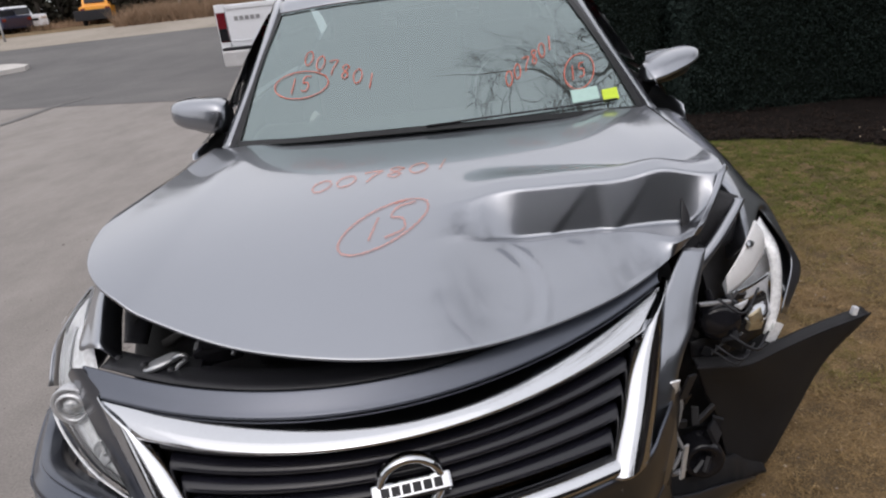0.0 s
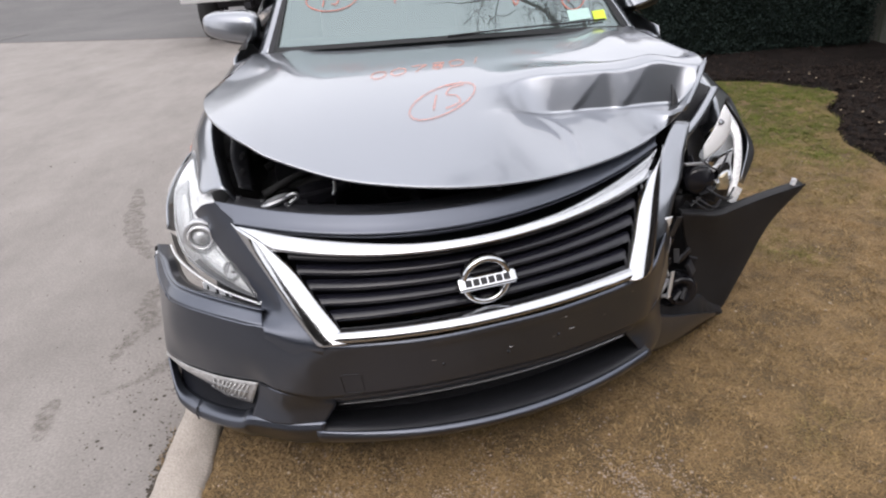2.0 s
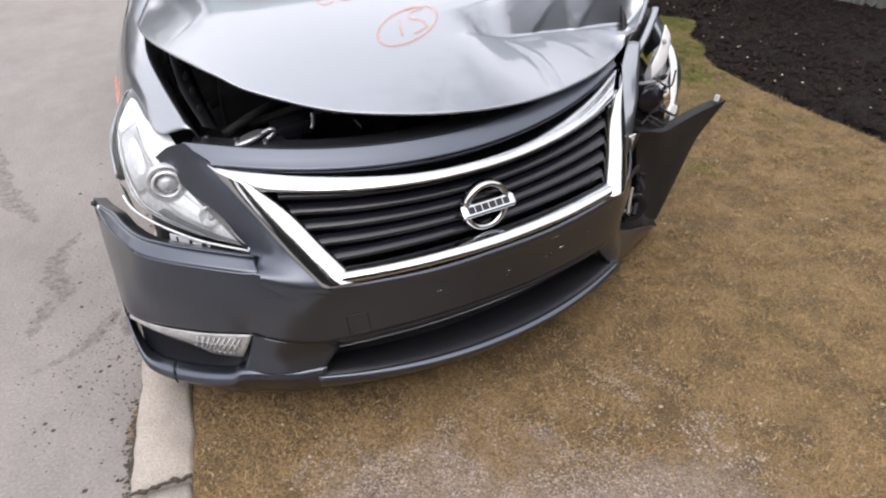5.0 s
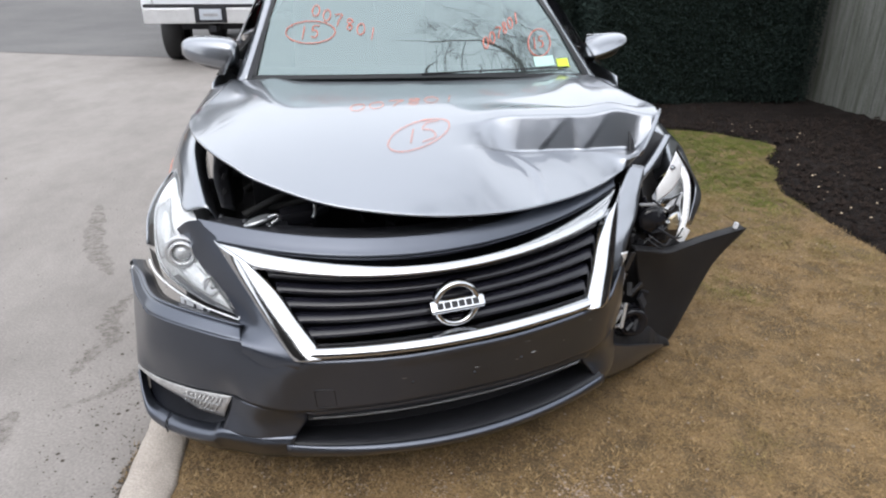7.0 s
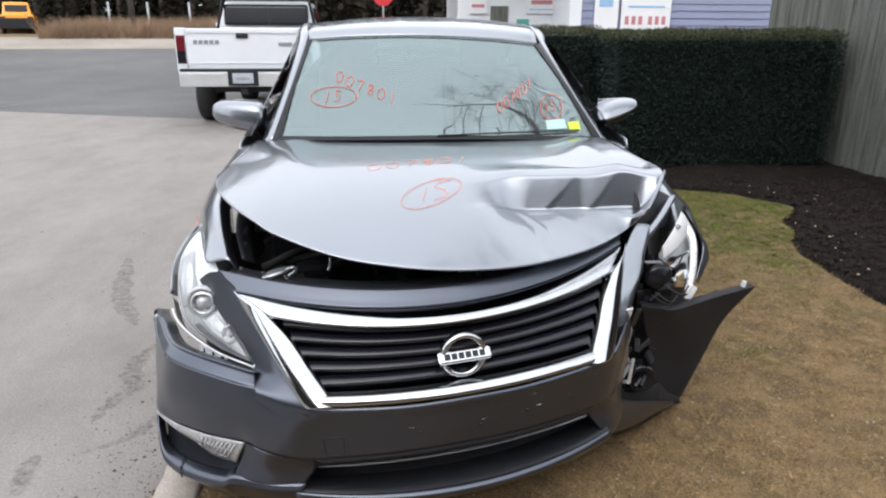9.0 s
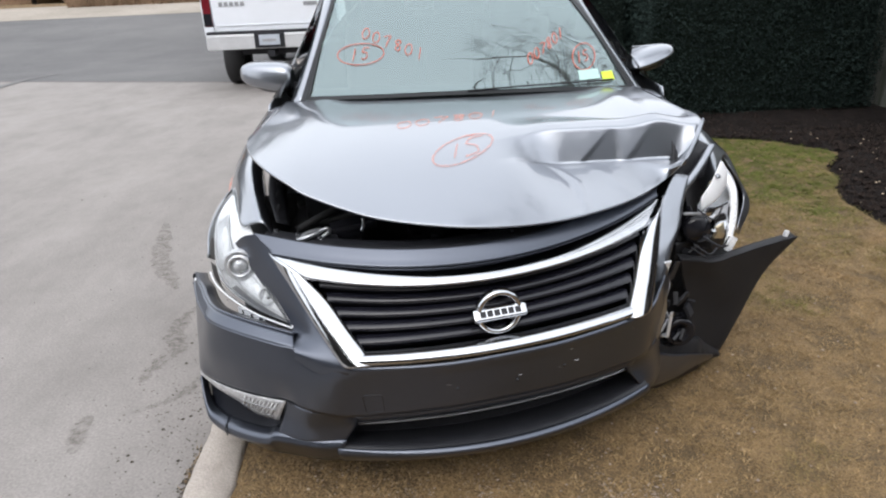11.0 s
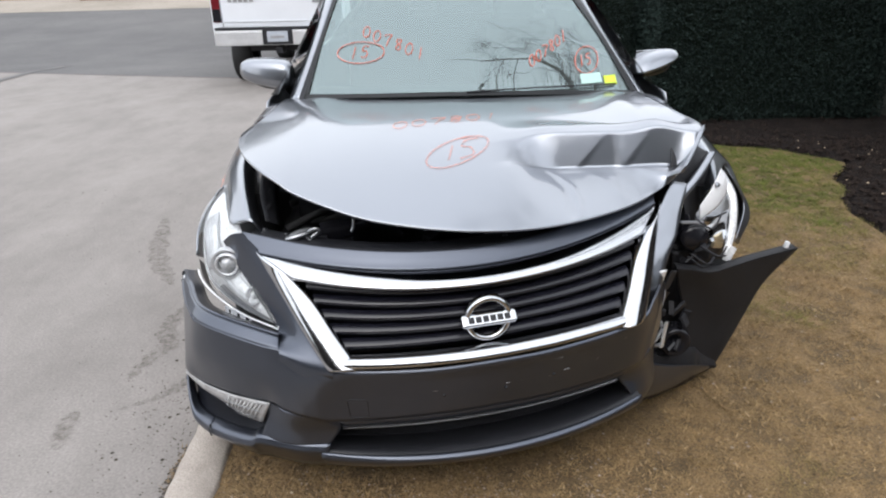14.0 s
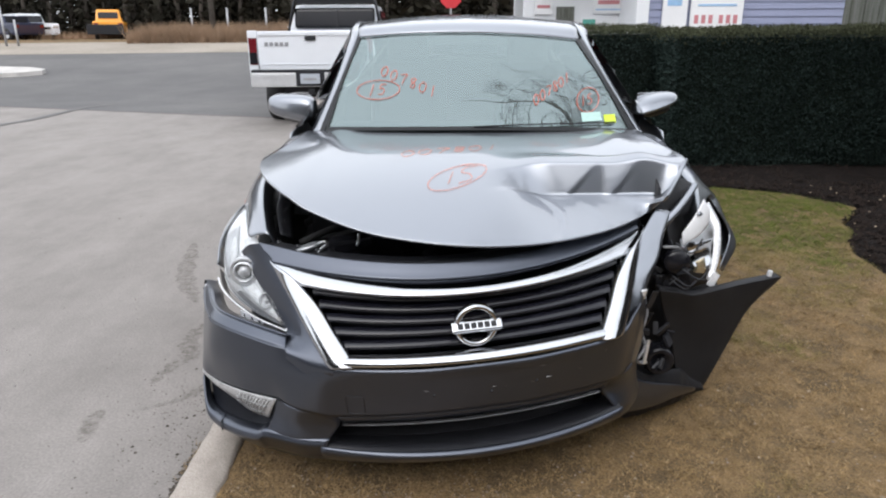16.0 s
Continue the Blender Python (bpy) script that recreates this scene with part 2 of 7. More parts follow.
GRIT = mat("road_grit", (0.075, 0.062, 0.05), 0.9, 0, 0.6, 9.0, 80.0, 0.3, random_tint=0.9)
CHIP = mat("mulch_chips", (0.017, 0.012, 0.010), 0.9, 0, 0.6, 9.0, 80.0, 0.3, random_tint=0.9)
HEDGE_LEAF = mat("yew_foliage", (0.023, 0.036, 0.032), 0.8, 0, 0.5, 5.0, 40.0, 0.0, random_tint=0.9)
# Olive growth on top, lightened too for the light falling there.
HEDGE_TOP = mat("lit_olive_growth", (0.066, 0.072, 0.042), 0.85, 0, 0.5, 5.0, 40.0, 0.0, random_tint=0.9)
# Near-black, as the core stands in for the shade between leaves.
HEDGE_CORE = mat("shaded_hedge_inside", (0.010, 0.015, 0.012), 0.9, 0, 0.3, 8.0, 60.0, 0.4)
for _m in (HEDGE_LEAF, HEDGE_TOP, HEDGE_CORE, MULCH, CHIP):
    _m.node_tree.nodes["Principled BSDF"].inputs["Specular IOR Level"].default_value = 0.12
BARK = mat("grey_bark", (0.085, 0.075, 0.065), 0.9, 0, 0.35, 8.0, 70.0, 0.6)
WOODS = mat("bare_woods", (0.060, 0.050, 0.042), 0.9, 0, 0.5, 0.4, 6.0, 0.3, random_tint=0.7)
PINE = mat("pine_foliage", (0.026, 0.024, 0.018), 0.95, 0, 0.5, 0.5, 6.0, 0.2, random_tint=0.5, spec=0.1)
# For the added trees out of view that darken the car's reflections.
BARE_BELT = mat("added_tree_grey", (0.085, 0.078, 0.072), 0.9, 0, 0.4, 0.5, 6.0, 0.2, random_tint=0.8)
SAND = two_tone("sandy_verge", (0.29, 0.255, 0.215), (0.22, 0.19, 0.155), 0.5, 0.4, 0.7, fine=12.0, bump=0.4)
THATCH = mat("bleached_thatch", (0.38, 0.270, 0.150), 0.9, 0, 0.4, 6.0, 40.0, 0.0, random_tint=0.8)
STRAW = mat("dry_tall_grass", (0.25, 0.165, 0.105), 0.9, 0, 0.4, 0.8, 20.0, 0.2, random_tint=0.7)
FENCE_WOOD = two_tone("weathered_grey_wood", (0.150, 0.152, 0.140), (0.075, 0.082, 0.062), 3.0, 0.4, 0.65, fine=60.0, bump=0.5, stretch=(6, 6, 0.5))
SIDING_BLUE = mat("blue_grey_siding", (0.23, 0.25, 0.36), 0.6, 0, 0.08, 1.0, 30.0, 0.1)
WALL_WHITE = mat("white_wall", (0.72, 0.73, 0.75), 0.7, 0, 0.06, 1.0, 40.0, 0.1)
SIGN_WHITE = mat("white_signboard", (0.75, 0.75, 0.76), 0.5, 0, 0.05, 3.0, 60.0, 0.0)
SIGN_RED = mat("sign_red", (0.55, 0.03, 0.04), 0.45, 0, 0.1, 5.0, 60.0, 0.0)
SIGN_FADED = mat("faded_red_lettering", (0.50, 0.20, 0.22), 0.5, 0, 0.15, 8.0, 60.0, 0.0)
SIGN_PALE_BLUE = mat("faded_blue_lettering", (0.28, 0.45, 0.66), 0.5, 0, 0.15, 8.0, 60.0, 0.0)
SIGN_GREEN = mat("sign_green", (0.10, 0.36, 0.30), 0.5, 0, 0.1, 5.0, 60.0, 0.0)
YELLOW = mat("yellow_vehicle_paint", (0.75, 0.30, 0.012), 0.4, 0, 0.1, 2.0, 60.0, 0.0, coat=0.4)
BLUE_PAINT = mat("dark_blue_vehicle_paint", (0.012, 0.018, 0.05), 0.35, 0.2, 0.1, 2.0, 60.0, 0.0, coat=0.6)
METAL_GREY = mat("galvanised_post", (0.35, 0.35, 0.36), 0.5, 0.6, 0.15, 4.0, 60.0, 0.05)


def blades_material(name, dry, green):
    """Dry straw with a greener stretch along the planting bed."""
    m = mat(name, dry, 0.85, 0, 0.7, 5.0, 40.0, 0.0, random_tint=1.2)
    n, l = m.node_tree.nodes, m.node_tree.links
    geo, sep, tex = n.new("ShaderNodeNewGeometry"), n.new("ShaderNodeSeparateXYZ"), n.new("ShaderNodeTexNoise")
    l.new(geo.outputs["Position"], sep.inputs[0])
    l.new(geo.outputs["Position"], tex.inputs["Vector"])
    tex.inputs["Scale"].default_value, tex.inputs["Detail"].default_value = 1.6, 5
    add = n.new("ShaderNodeMath")
    add.operation = "MULTIPLY_ADD"
    add.inputs[1].default_value = 7.0
    l.new(tex.outputs["Fac"], add.inputs[0])
    l.new(sep.outputs["Y"], add.inputs[2])
    rng = n.new("ShaderNodeMapRange")
    rng.inputs["From Min"].default_value, rng.inputs["From Max"].default_value = 4.3, 6.5
    l.new(add.outputs[0], rng.inputs["Value"])
    mix = n.new("ShaderNodeMix")
    mix.data_type = "RGBA"
    mix.inputs["B"].default_value = (*green, 1)
    mix.inputs["A"].default_value = (*dry, 1)
    l.new(rng.outputs[0], mix.inputs["Factor"])
    scale = next(x for x in n if x.bl_idname == "ShaderNodeVectorMath")
    l.new(mix.outputs["Result"], scale.inputs[0])
    return m


GRASS = blades_material("winter_grass", (0.258, 0.170, 0.077), (0.094, 0.116, 0.012))


# ---- mesh helpers ----
def spl(pts, n):
    """n points along a Catmull-Rom curve through pts."""
    p = np.array(pts, float)
    if len(p) == 2:
        w = np.linspace(0, 1, n)[:, None]
        return p[0] * (1 - w) + p[1] * w
    q = np.vstack([2 * p[0] - p[1], p, 2 * p[-1] - p[-2]])
    out = []
    for t in np.linspace(0, len(p) - 1, n):
        i = min(int(t), len(p) - 2)
        f = t - i
        a, b, c, d = q[i:i + 4]
        out.append(0.5 * (2 * b + (c - a) * f + (2 * a - 5 * b + 4 * c - d) * f * f + (3 * b - a - 3 * c + d) * f ** 3))
    return np.array(out)


def net(rows, nu=24, nv=12):
    """A smooth grid of nv x nu points through a net of control rows."""
    across = [spl(r, nu) for r in rows]
    return np.array([spl([a[j] for a in across], nv) for j in range(nu)]).transpose(1, 0, 2)


def mesh_of(name, verts, faces, material, smooth=True):
    me = bpy.data.meshes.new(name)
    me.from_pydata([tuple(v) for v in verts], [], faces)
    me.materials.append(material)
    if smooth:
        me.shade_smooth()
    me.update()
    return me


def grid_faces(nv, nu, closed=False):
    last = nu if closed else nu - 1
    return [(i * nu + j, i * nu + (j + 1) % nu, (i + 1) * nu + (j + 1) % nu, (i + 1) * nu + j) for i in range(nv - 1) for j in range(last)]


def add_to(name, me, parent=None, label="", m=None):
    ob = new(name, me)
    if parent:
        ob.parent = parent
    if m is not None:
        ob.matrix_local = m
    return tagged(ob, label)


def sheet(name, grid, material, parent, label="", thick=0.0, m=None):
    """A curved panel from a grid of points, with thickness."""
    nv, nu = grid.shape[:2]
    faces = grid_faces(nv, nu)
    a, b = grid[1:, 1:] - grid[:-1, :-1], grid[1:, :-1] - grid[:-1, 1:]
    face_out = np.cross(a, b).mean(axis=(0, 1)) @ (grid.mean(axis=(0, 1)) - np.array((0.02, 2.2, 0.5)))
    if face_out < 0:  # turn the faces away from the car's middle
        faces = [q[::-1] for q in faces]
    ob = add_to(name, mesh_of(name, grid.reshape(-1, 3), faces, material), parent, label, m)
    if thick:
        mod = ob.modifiers.new("thickness", "SOLIDIFY")
        mod.thickness, mod.offset = thick, -1
        mod.use_even_offset = False
    return ob


def part(name, bm, material, parent, label="", smooth=False, m=None):
    me = bpy.data.meshes.new(name)
    bm.to_mesh(me)
    bm.free()
    me.materials.append(material)
    if smooth:
        me.shade_smooth()
    return add_to(name, me, parent, label, m)


def box_bm(size, at=(0, 0, 0), bevel=0.0, seg=2, turn=None, taper=None):
    bm = bmesh.new()
    bmesh.ops.create_cube(bm, size=1.0)
    for v in bm.verts:
        v.co = Vector((v.co.x * size[0], v.co.y * size[1], v.co.z * size[2]))
        if taper and v.co.z > 0:
            v.co.x *= taper[0]
            v.co.y *= taper[1]
    if bevel:
        bmesh.ops.bevel(bm, geom=bm.edges[:], offset=bevel, segments=seg, affect="EDGES", profile=0.7)
    if turn:
        bmesh.ops.transform(bm, matrix=pose(0, 0, 0, *turn), verts=bm.verts)
    bmesh.ops.translate(bm, vec=Vector(at), verts=bm.verts)
    return bm


def box(name, size, at, material, parent=None, label="", bevel=0.0, turn=None, taper=None, seg=2):
    return part(name, box_bm(size, at, bevel, seg, turn, taper), material, parent, label)


def tube_data(points, radius, sides=8, closed=False):
    pts = [Vector(p) for p in points]
    n = len(pts)
    verts, faces = [], []
    up = Vector((0.13, 0.21, 0.97))
    for i, p in enumerate(pts):
        a, b = (pts[(i - 1) % n], pts[(i + 1) % n]) if closed else (pts[max(i - 1, 0)], pts[min(i + 1, n - 1)])
        d = (b - a).normalized()
        e = d.cross(up).normalized()
        f = e.cross(d)
        r = radius[i] if isinstance(radius, (list, tuple)) else radius
        for k in range(sides):
            w = 2 * math.pi * k / sides
            verts.append(p + e * (math.cos(w) * r) + f * (math.sin(w) * r))
    rings = n if closed else n - 1
    for i in range(rings):
        j = (i + 1) % n
        for k in range(sides):
            k2 = (k + 1) % sides
            faces.append((i * sides + k, i * sides + k2, j * sides + k2, j * sides + k))
    if not closed:
        faces.append(tuple(range(sides - 1, -1, -1)))
        faces.append(tuple((n - 1) * sides + k for k in range(sides)))
    return verts, faces


def tube(name, points, radius, material, parent=None, label="", sides=8, closed=False, m=None):
    v, f = tube_data(points, radius, sides, closed)
    return add_to(name, mesh_of(name, v, f, material), parent, label, m)


def lathe(name, profile, material, parent, at=(0, 0, 0), axis="x", sides=32, label=""):
    """A body turned round an axis from (along, radius) pairs."""
    verts = []
    for a, r in profile:
        for k in range(sides):
            w = 2 * math.pi * k / sides
            c, s = r * math.cos(w), r * math.sin(w)
            verts.append({"x": (a, c, s), "y": (c, a, s), "z": (c, s, a)}[axis])
    me = mesh_of(name, [Vector(v) + Vector(at) for v in verts], grid_faces(len(profile), sides, True), material)
    return add_to(name, me, parent, label)


def poly(name, outline, depth, material, parent=None, label="", m=None, bevel=0.0):
    """A flat outline (x, z) made into a plate of that depth along y."""
    bm = bmesh.new()
    vs = [bm.verts.new((x, 0, z)) for x, z in outline]
    f = bm.faces.new(vs)
    ex = bmesh.ops.extrude_face_region(bm, geom=[f])
    bmesh.ops.translate(bm, vec=(0, depth, 0), verts=[v for v in ex["geom"] if isinstance(v, bmesh.types.BMVert)])
    bmesh.ops.recalc_face_normals(bm, faces=bm.faces[:])
    if bevel:
        bmesh.ops.bevel(bm, geom=bm.edges[:], offset=bevel, segments=2, affect="EDGES")
    return part(name, bm, material, parent, label, m=m)


def thing(name, label, category, group="", at=(0, 0, 0)):
    ob = new(name)
    ob.location = at
    ob.empty_display_size = 0.1
    return tagged(ob, label, category, group)


def rise(x, y):
    """Height of the land: level round the car, rising beyond the crossing."""
    t = min(max((y - 14.0) / 17.0, 0.0), 1.0)
    s = t * t * (3 - 2 * t) * 0.35 + t * 0.65
    return 1.26 * s


def land(name, outline_fn, xs, ys, lift, material, label, category="ground"):
    """A sheet of land over a grid, lifted above the land's height."""
    verts, faces = [], []
    for y in ys:
        for x in xs:
            X, Y = outline_fn(x, y)
            verts.append((X, Y, rise(X, Y) + lift))
    ob = add_to(name, mesh_of(name, verts, grid_faces(len(ys), len(xs)), material))
    return tagged(ob, label, category, kind="structure")


# ---- ground, road and kerb ----
far = [-900, -300, -120, -60, -40, -30, -20, -12, -6, -2, 2, 6, 12, 20, 30, 40, 60, 120, 300, 900]
deep = [-600, -200, -60, -20, -8, -3, 0, 3, 6, 9, 12, 14, 16, 18, 20, 22, 25, 28, 31, 36, 45, 60, 100, 200, 500, 1400]
land("ground", lambda x, y: (x, y), far, deep, -0.03, SOIL, "brown winter ground reaching the horizon", "ground")
KERB_L, KERB_R = -1.0, -0.85
road_y = [-40, -20, -8, -4, -2, -1, 0, 1, 2, 4, 6, 7, 8, 10.2]


def near_road(x, y):
    u = (x + 1.0) / -29.0
    end = 9.3 + 10.4 * u if y == 10.2 else y
    return x, end


land("road", near_road, [KERB_L - 29.0 * k / 14 for k in range(15)][::-1], road_y, 0.0, ASPHALT, "worn light grey side street with dusty stains", "road")


def far_road(x, y):
    near = 9.3 + 10.4 * max((x + 1.0) / -29.0, 0)
    if y == 0:
        return x, near
    return x, near + (25.0 - near + 0.05 * x * (1 if x < 0 else 0.2)) * y


land("road_main", far_road, [-60, -45, -30, -24, -18, -14, -11, -8, -6, -4, -2, 0, 3, 8, 15, 30, 60], [0, 0.15, 0.3, 0.45, 0.6, 0.75, 0.9, 1.0], 0.004, ASPHALT_DARK, "dark asphalt main road across the end of the street", "road")
seam = [(-7.62, 6.5), (-7.52, 8.3), (-7.50, 9.3), (-7.40, 10.0), (-7.47, 11.1), (-7.50, 12.0), (-7.3, 12.7)]
sv = []
for x, y in spl([(x, y, 0) for x, y in seam], 30)[:, :2]:
    w = 0.085 + 0.05 * noise.noise(Vector((x * 2, y * 2, 0)))
    sv += [(x + w, y, rise(x, y) + 0.010), (x - w, y, rise(x, y) + 0.010)]
tagged(add_to("road_seam", mesh_of("road_seam", sv, [(2 * i, 2 * i + 1, 2 * i + 3, 2 * i + 2) for i in range(29)], TAR)), "dark tar seam running along the road", "road", kind="structure")

STAIN = mat("damp_dirt_film", (0.105, 0.086, 0.068), 0.85, 0, 0.3, 14.0, 90.0, 0.2)
_n, _l = STAIN.node_tree.nodes, STAIN.node_tree.links
_tr, _mx, _tx, _rg, _geo = _n.new("ShaderNodeBsdfTransparent"), _n.new("ShaderNodeMixShader"), _n.new("ShaderNodeTexNoise"), _n.new("ShaderNodeMapRange"), _n.new("ShaderNodeNewGeometry")
_tx.inputs["Scale"].default_value, _tx.inputs["Detail"].default_value, _tx.inputs["Roughness"].default_value = 26.0, 10, 0.75
_rg.inputs["From Min"].default_value, _rg.inputs["From Max"].default_value = 0.42, 0.75
_rg.inputs["To Min"].default_value, _rg.inputs["To Max"].default_value = 1.0, 0.30
_l.new(_geo.outputs["Position"], _tx.inputs["Vector"])
_l.new(_tx.outputs["Fac"], _rg.inputs["Value"])
_l.new(_rg.outputs[0], _mx.inputs[0])
_l.new(_n["Principled BSDF"].outputs[0], _mx.inputs[1])
_l.new(_tr.outputs[0], _mx.inputs[2])
_l.new(_mx.outputs[0], _n["Material Output"].inputs["Surface"])


def dirt():
    """Damp dirt lies in broken smears along the kerb."""
    r = random.Random(31)
    V, Fc = [], []
    smears = ((STAIN_PATH, 0.055), (((-1.48, 0.40), (-1.474, 0.30), (-1.445, 0.18)), 0.045), (((-1.10, 0.68), (-1.18, 0.5), (-1.33, 0.39)), 0.04), (((-1.07, 0.62), (-1.05, 0.5)), 0.04), (((-1.9, 2.6), (-1.7, 1.9), (-1.5, 1.5)), 0.07))
    for line, width in smears:
        pts = spl([(x, y, 0) for x, y in line], 10 * len(line))
        n = len(pts)
        for i, (x, y, _) in enumerate(pts):
            w = width * math.sin(math.pi * (i + 0.5) / n) ** 0.5
            V += [(x - w * r.uniform(0.5, 1.1), y, 0.0022), (x + w * r.uniform(0.5, 1.1), y, 0.0022)]
            if i:
                k = len(V)
                Fc.append((k - 4, k - 3, k - 1, k - 2))
    tagged(add_to("road_dirt", mesh_of("road_dirt", V, Fc, STAIN)), "smears of damp dirt along the kerb", "dirt", kind="stuff")


STAIN_PATH = ((-1.30, 1.33), (-1.355, 1.18), (-1.353, 1.0), (-1.30, 0.86), (-1.33, 0.80), (-1.357, 0.70), (-1.37, 0.60))
dirt()

# kerb stones, worn and sunk almost flush
kerb = tagged(new("kerb"), "low worn concrete kerb stones, cracked and sunk", "kerb", kind="structure")


def kerb_stone(y0, y1, seed):
    rng = random.Random(seed)
    rows = []
    steps = max(int((y1 - y0) / 0.05), 4)
    for i in range(steps + 1):
        y = y0 + (y1 - y0) * i / steps
        j = [0.010 * noise.noise(Vector((y * 9, k * 3.1, seed))) + rng.uniform(-0.002, 0.002) for k in range(4)]
        e = 0.012 if i in (0, steps) else 0
        rows.append([(KERB_L + j[0], y, -0.12), (KERB_L + 0.004 + j[0], y, 0.020 - e + j[1] * 0.4), (KERB_L + 0.014 + j[1], y, 0.032 - e), (-0.925, y, 0.036 - e + j[2] * 0.3),
                     (KERB_R - 0.012 + j[3], y, 0.036 - e), (KERB_R + j[3], y, 0.024 - e), (KERB_R, y, -0.12)])
    g = np.array(rows)
    nv, nu = g.shape[:2]
    faces = grid_faces(nv, nu) + [tuple(range(nu))[::-1], tuple((nv - 1) * nu + k for k in range(nu))]
    return add_to("kerb_stone", mesh_of("kerb_stone", g.reshape(-1, 3), faces, KERB), kerb)


edges = [-6.2, -4.4, -2.6, -1.5, -0.215, 1.6, 3.4, 5.2, 7.0, 8.8, 10.4]
for k in range(len(edges) - 1):
    kerb_stone(edges[k] + 0.006, edges[k + 1] - 0.006, k)
# a ragged crack across the nearest joint, packed with soil
rc = random.Random(8)
for k in range(9):
    x0 = KERB_L + 0.01 + 0.015 * k
    pts = [(x0 + 0.0065 * i, -0.215 + 0.014 * noise.noise(Vector((k * 0.7 + i * 0.35, 3.0, 0.0))) + 0.10 * (x0 + 0.925), 0.0345 + 0.001 * (i % 2)) for i in range(4)]
    tube("joint_crack", pts, rc.uniform(0.003, 0.0065), CRACK, kerb, "", 6)

# lawn and planting bed
def bed_edge(y):
    """x of the line between lawn and mulch."""
    pts = [(-30, 2.6), (0.6, 2.45), (1.34, 2.46), (2.19, 2.52), (2.9, 2.85), (3.46, 3.25), (3.9, 3.0), (4.16, 2.55), (4.3, 1.9), (4.45, 0.8), (4.6, -0.85)]
    for (ya, xa), (yb, xb) in zip(pts, pts[1:]):
        if y <= yb:
            w = (y - ya) / (yb - ya)
            w = w * w * (3 - 2 * w)
            return xa + (xb - xa) * w
    return -0.85


def bare_ground(material, grit):
    """Grey grit spreads over the soil in two ragged patches by the kerb."""
    n, l = material.node_tree.nodes, material.node_tree.links
    geo, tex = n.new("ShaderNodeNewGeometry"), n.new("ShaderNodeTexNoise")
    tex.inputs["Scale"].default_value, tex.inputs["Detail"].default_value, tex.inputs["Roughness"].default_value = 5.0, 8, 0.75
    l.new(geo.outputs["Position"], tex.inputs["Vector"])
    total = tex.outputs["Fac"]
    for at, size in (((-0.34, -0.52, 0), (0.50, 0.28, 1)), ((0.22, -0.70, 0), (0.36, 0.14, 1))):
        away, shrink, far_off, fall, add = n.new("ShaderNodeVectorMath"), n.new("ShaderNodeVectorMath"), n.new("ShaderNodeVectorMath"), n.new("ShaderNodeMapRange"), n.new("ShaderNodeMath")
        away.operation, shrink.operation, far_off.operation, add.operation = "SUBTRACT", "DIVIDE", "LENGTH", "ADD"
        away.inputs[1].default_value, shrink.inputs[1].default_value = at, size
        fall.inputs["From Min"].default_value, fall.inputs["From Max"].default_value = 0.2, 1.5
        fall.inputs["To Min"].default_value, fall.inputs["To Max"].default_value = 0.55, 0.0
        l.new(geo.outputs["Position"], away.inputs[0])
        l.new(away.outputs[0], shrink.inputs[0])
        l.new(shrink.outputs[0], far_off.inputs[0])
        l.new(far_off.outputs["Value"], fall.inputs["Value"])
        l.new(total, add.inputs[0])
        l.new(fall.outputs[0], add.inputs[1])
        total = add.outputs[0]
    edge, mix, speck, amount, shade = n.new("ShaderNodeMapRange"), n.new("ShaderNodeMix"), n.new("ShaderNodeTexNoise"), n.new("ShaderNodeMapRange"), n.new("ShaderNodeVectorMath")
    edge.inputs["From Min"].default_value, edge.inputs["From Max"].default_value = 0.70, 1.02
    edge.inputs["To Max"].default_value = 0.85
    speck.inputs["Scale"].default_value, speck.inputs["Detail"].default_value = 170.0, 3
    amount.inputs["From Min"].default_value, amount.inputs["From Max"].default_value = 0.3, 0.7
    amount.inputs["To Min"].default_value, amount.inputs["To Max"].default_value = 0.45, 1.55
    shade.operation = "SCALE"
    shade.inputs[0].default_value = grit
    mix.data_type = "RGBA"
    l.new(geo.outputs["Position"], speck.inputs["Vector"])
    l.new(speck.outputs["Fac"], amount.inputs["Value"])
    l.new(amount.outputs[0], shade.inputs["Scale"])
    l.new(total, edge.inputs["Value"])
    base = n["Principled BSDF"].inputs["Base Color"]
    l.new(edge.outputs[0], mix.inputs["Factor"])
    l.new(base.links[0].from_socket, mix.inputs["A"])
    l.new(shade.outputs[0], mix.inputs["B"])
    l.new(mix.outputs["Result"], base)


bare_ground(SOIL, (0.205, 0.160, 0.128))


def lawn_z(x, y):
    return 0.022 + 0.012 * noise.noise(Vector((x * 2.5, y * 2.5, 3))) + 0.006 * noise.noise(Vector((x * 9, y * 9, 1)))


lawn_y = [-30, -12, -6] + [-3 + 0.15 * k for k in range(51)]
lv, nl = [], 40
for y in lawn_y:
    for k in range(nl):
        x = KERB_R + (max(bed_edge(y), -0.84) - KERB_R) * k / (nl - 1)
        lv.append((x, y, lawn_z(x, y)))
lawn = tagged(add_to("lawn", mesh_of("lawn", lv, grid_faces(len(lawn_y), nl), SOIL)), "thin brown winter lawn with bare gravelly patches", "lawn", kind="structure")
mv = []
bed_y = [-30, -12, -6, -3] + [0.2 * k for k in range(-10, 32)]
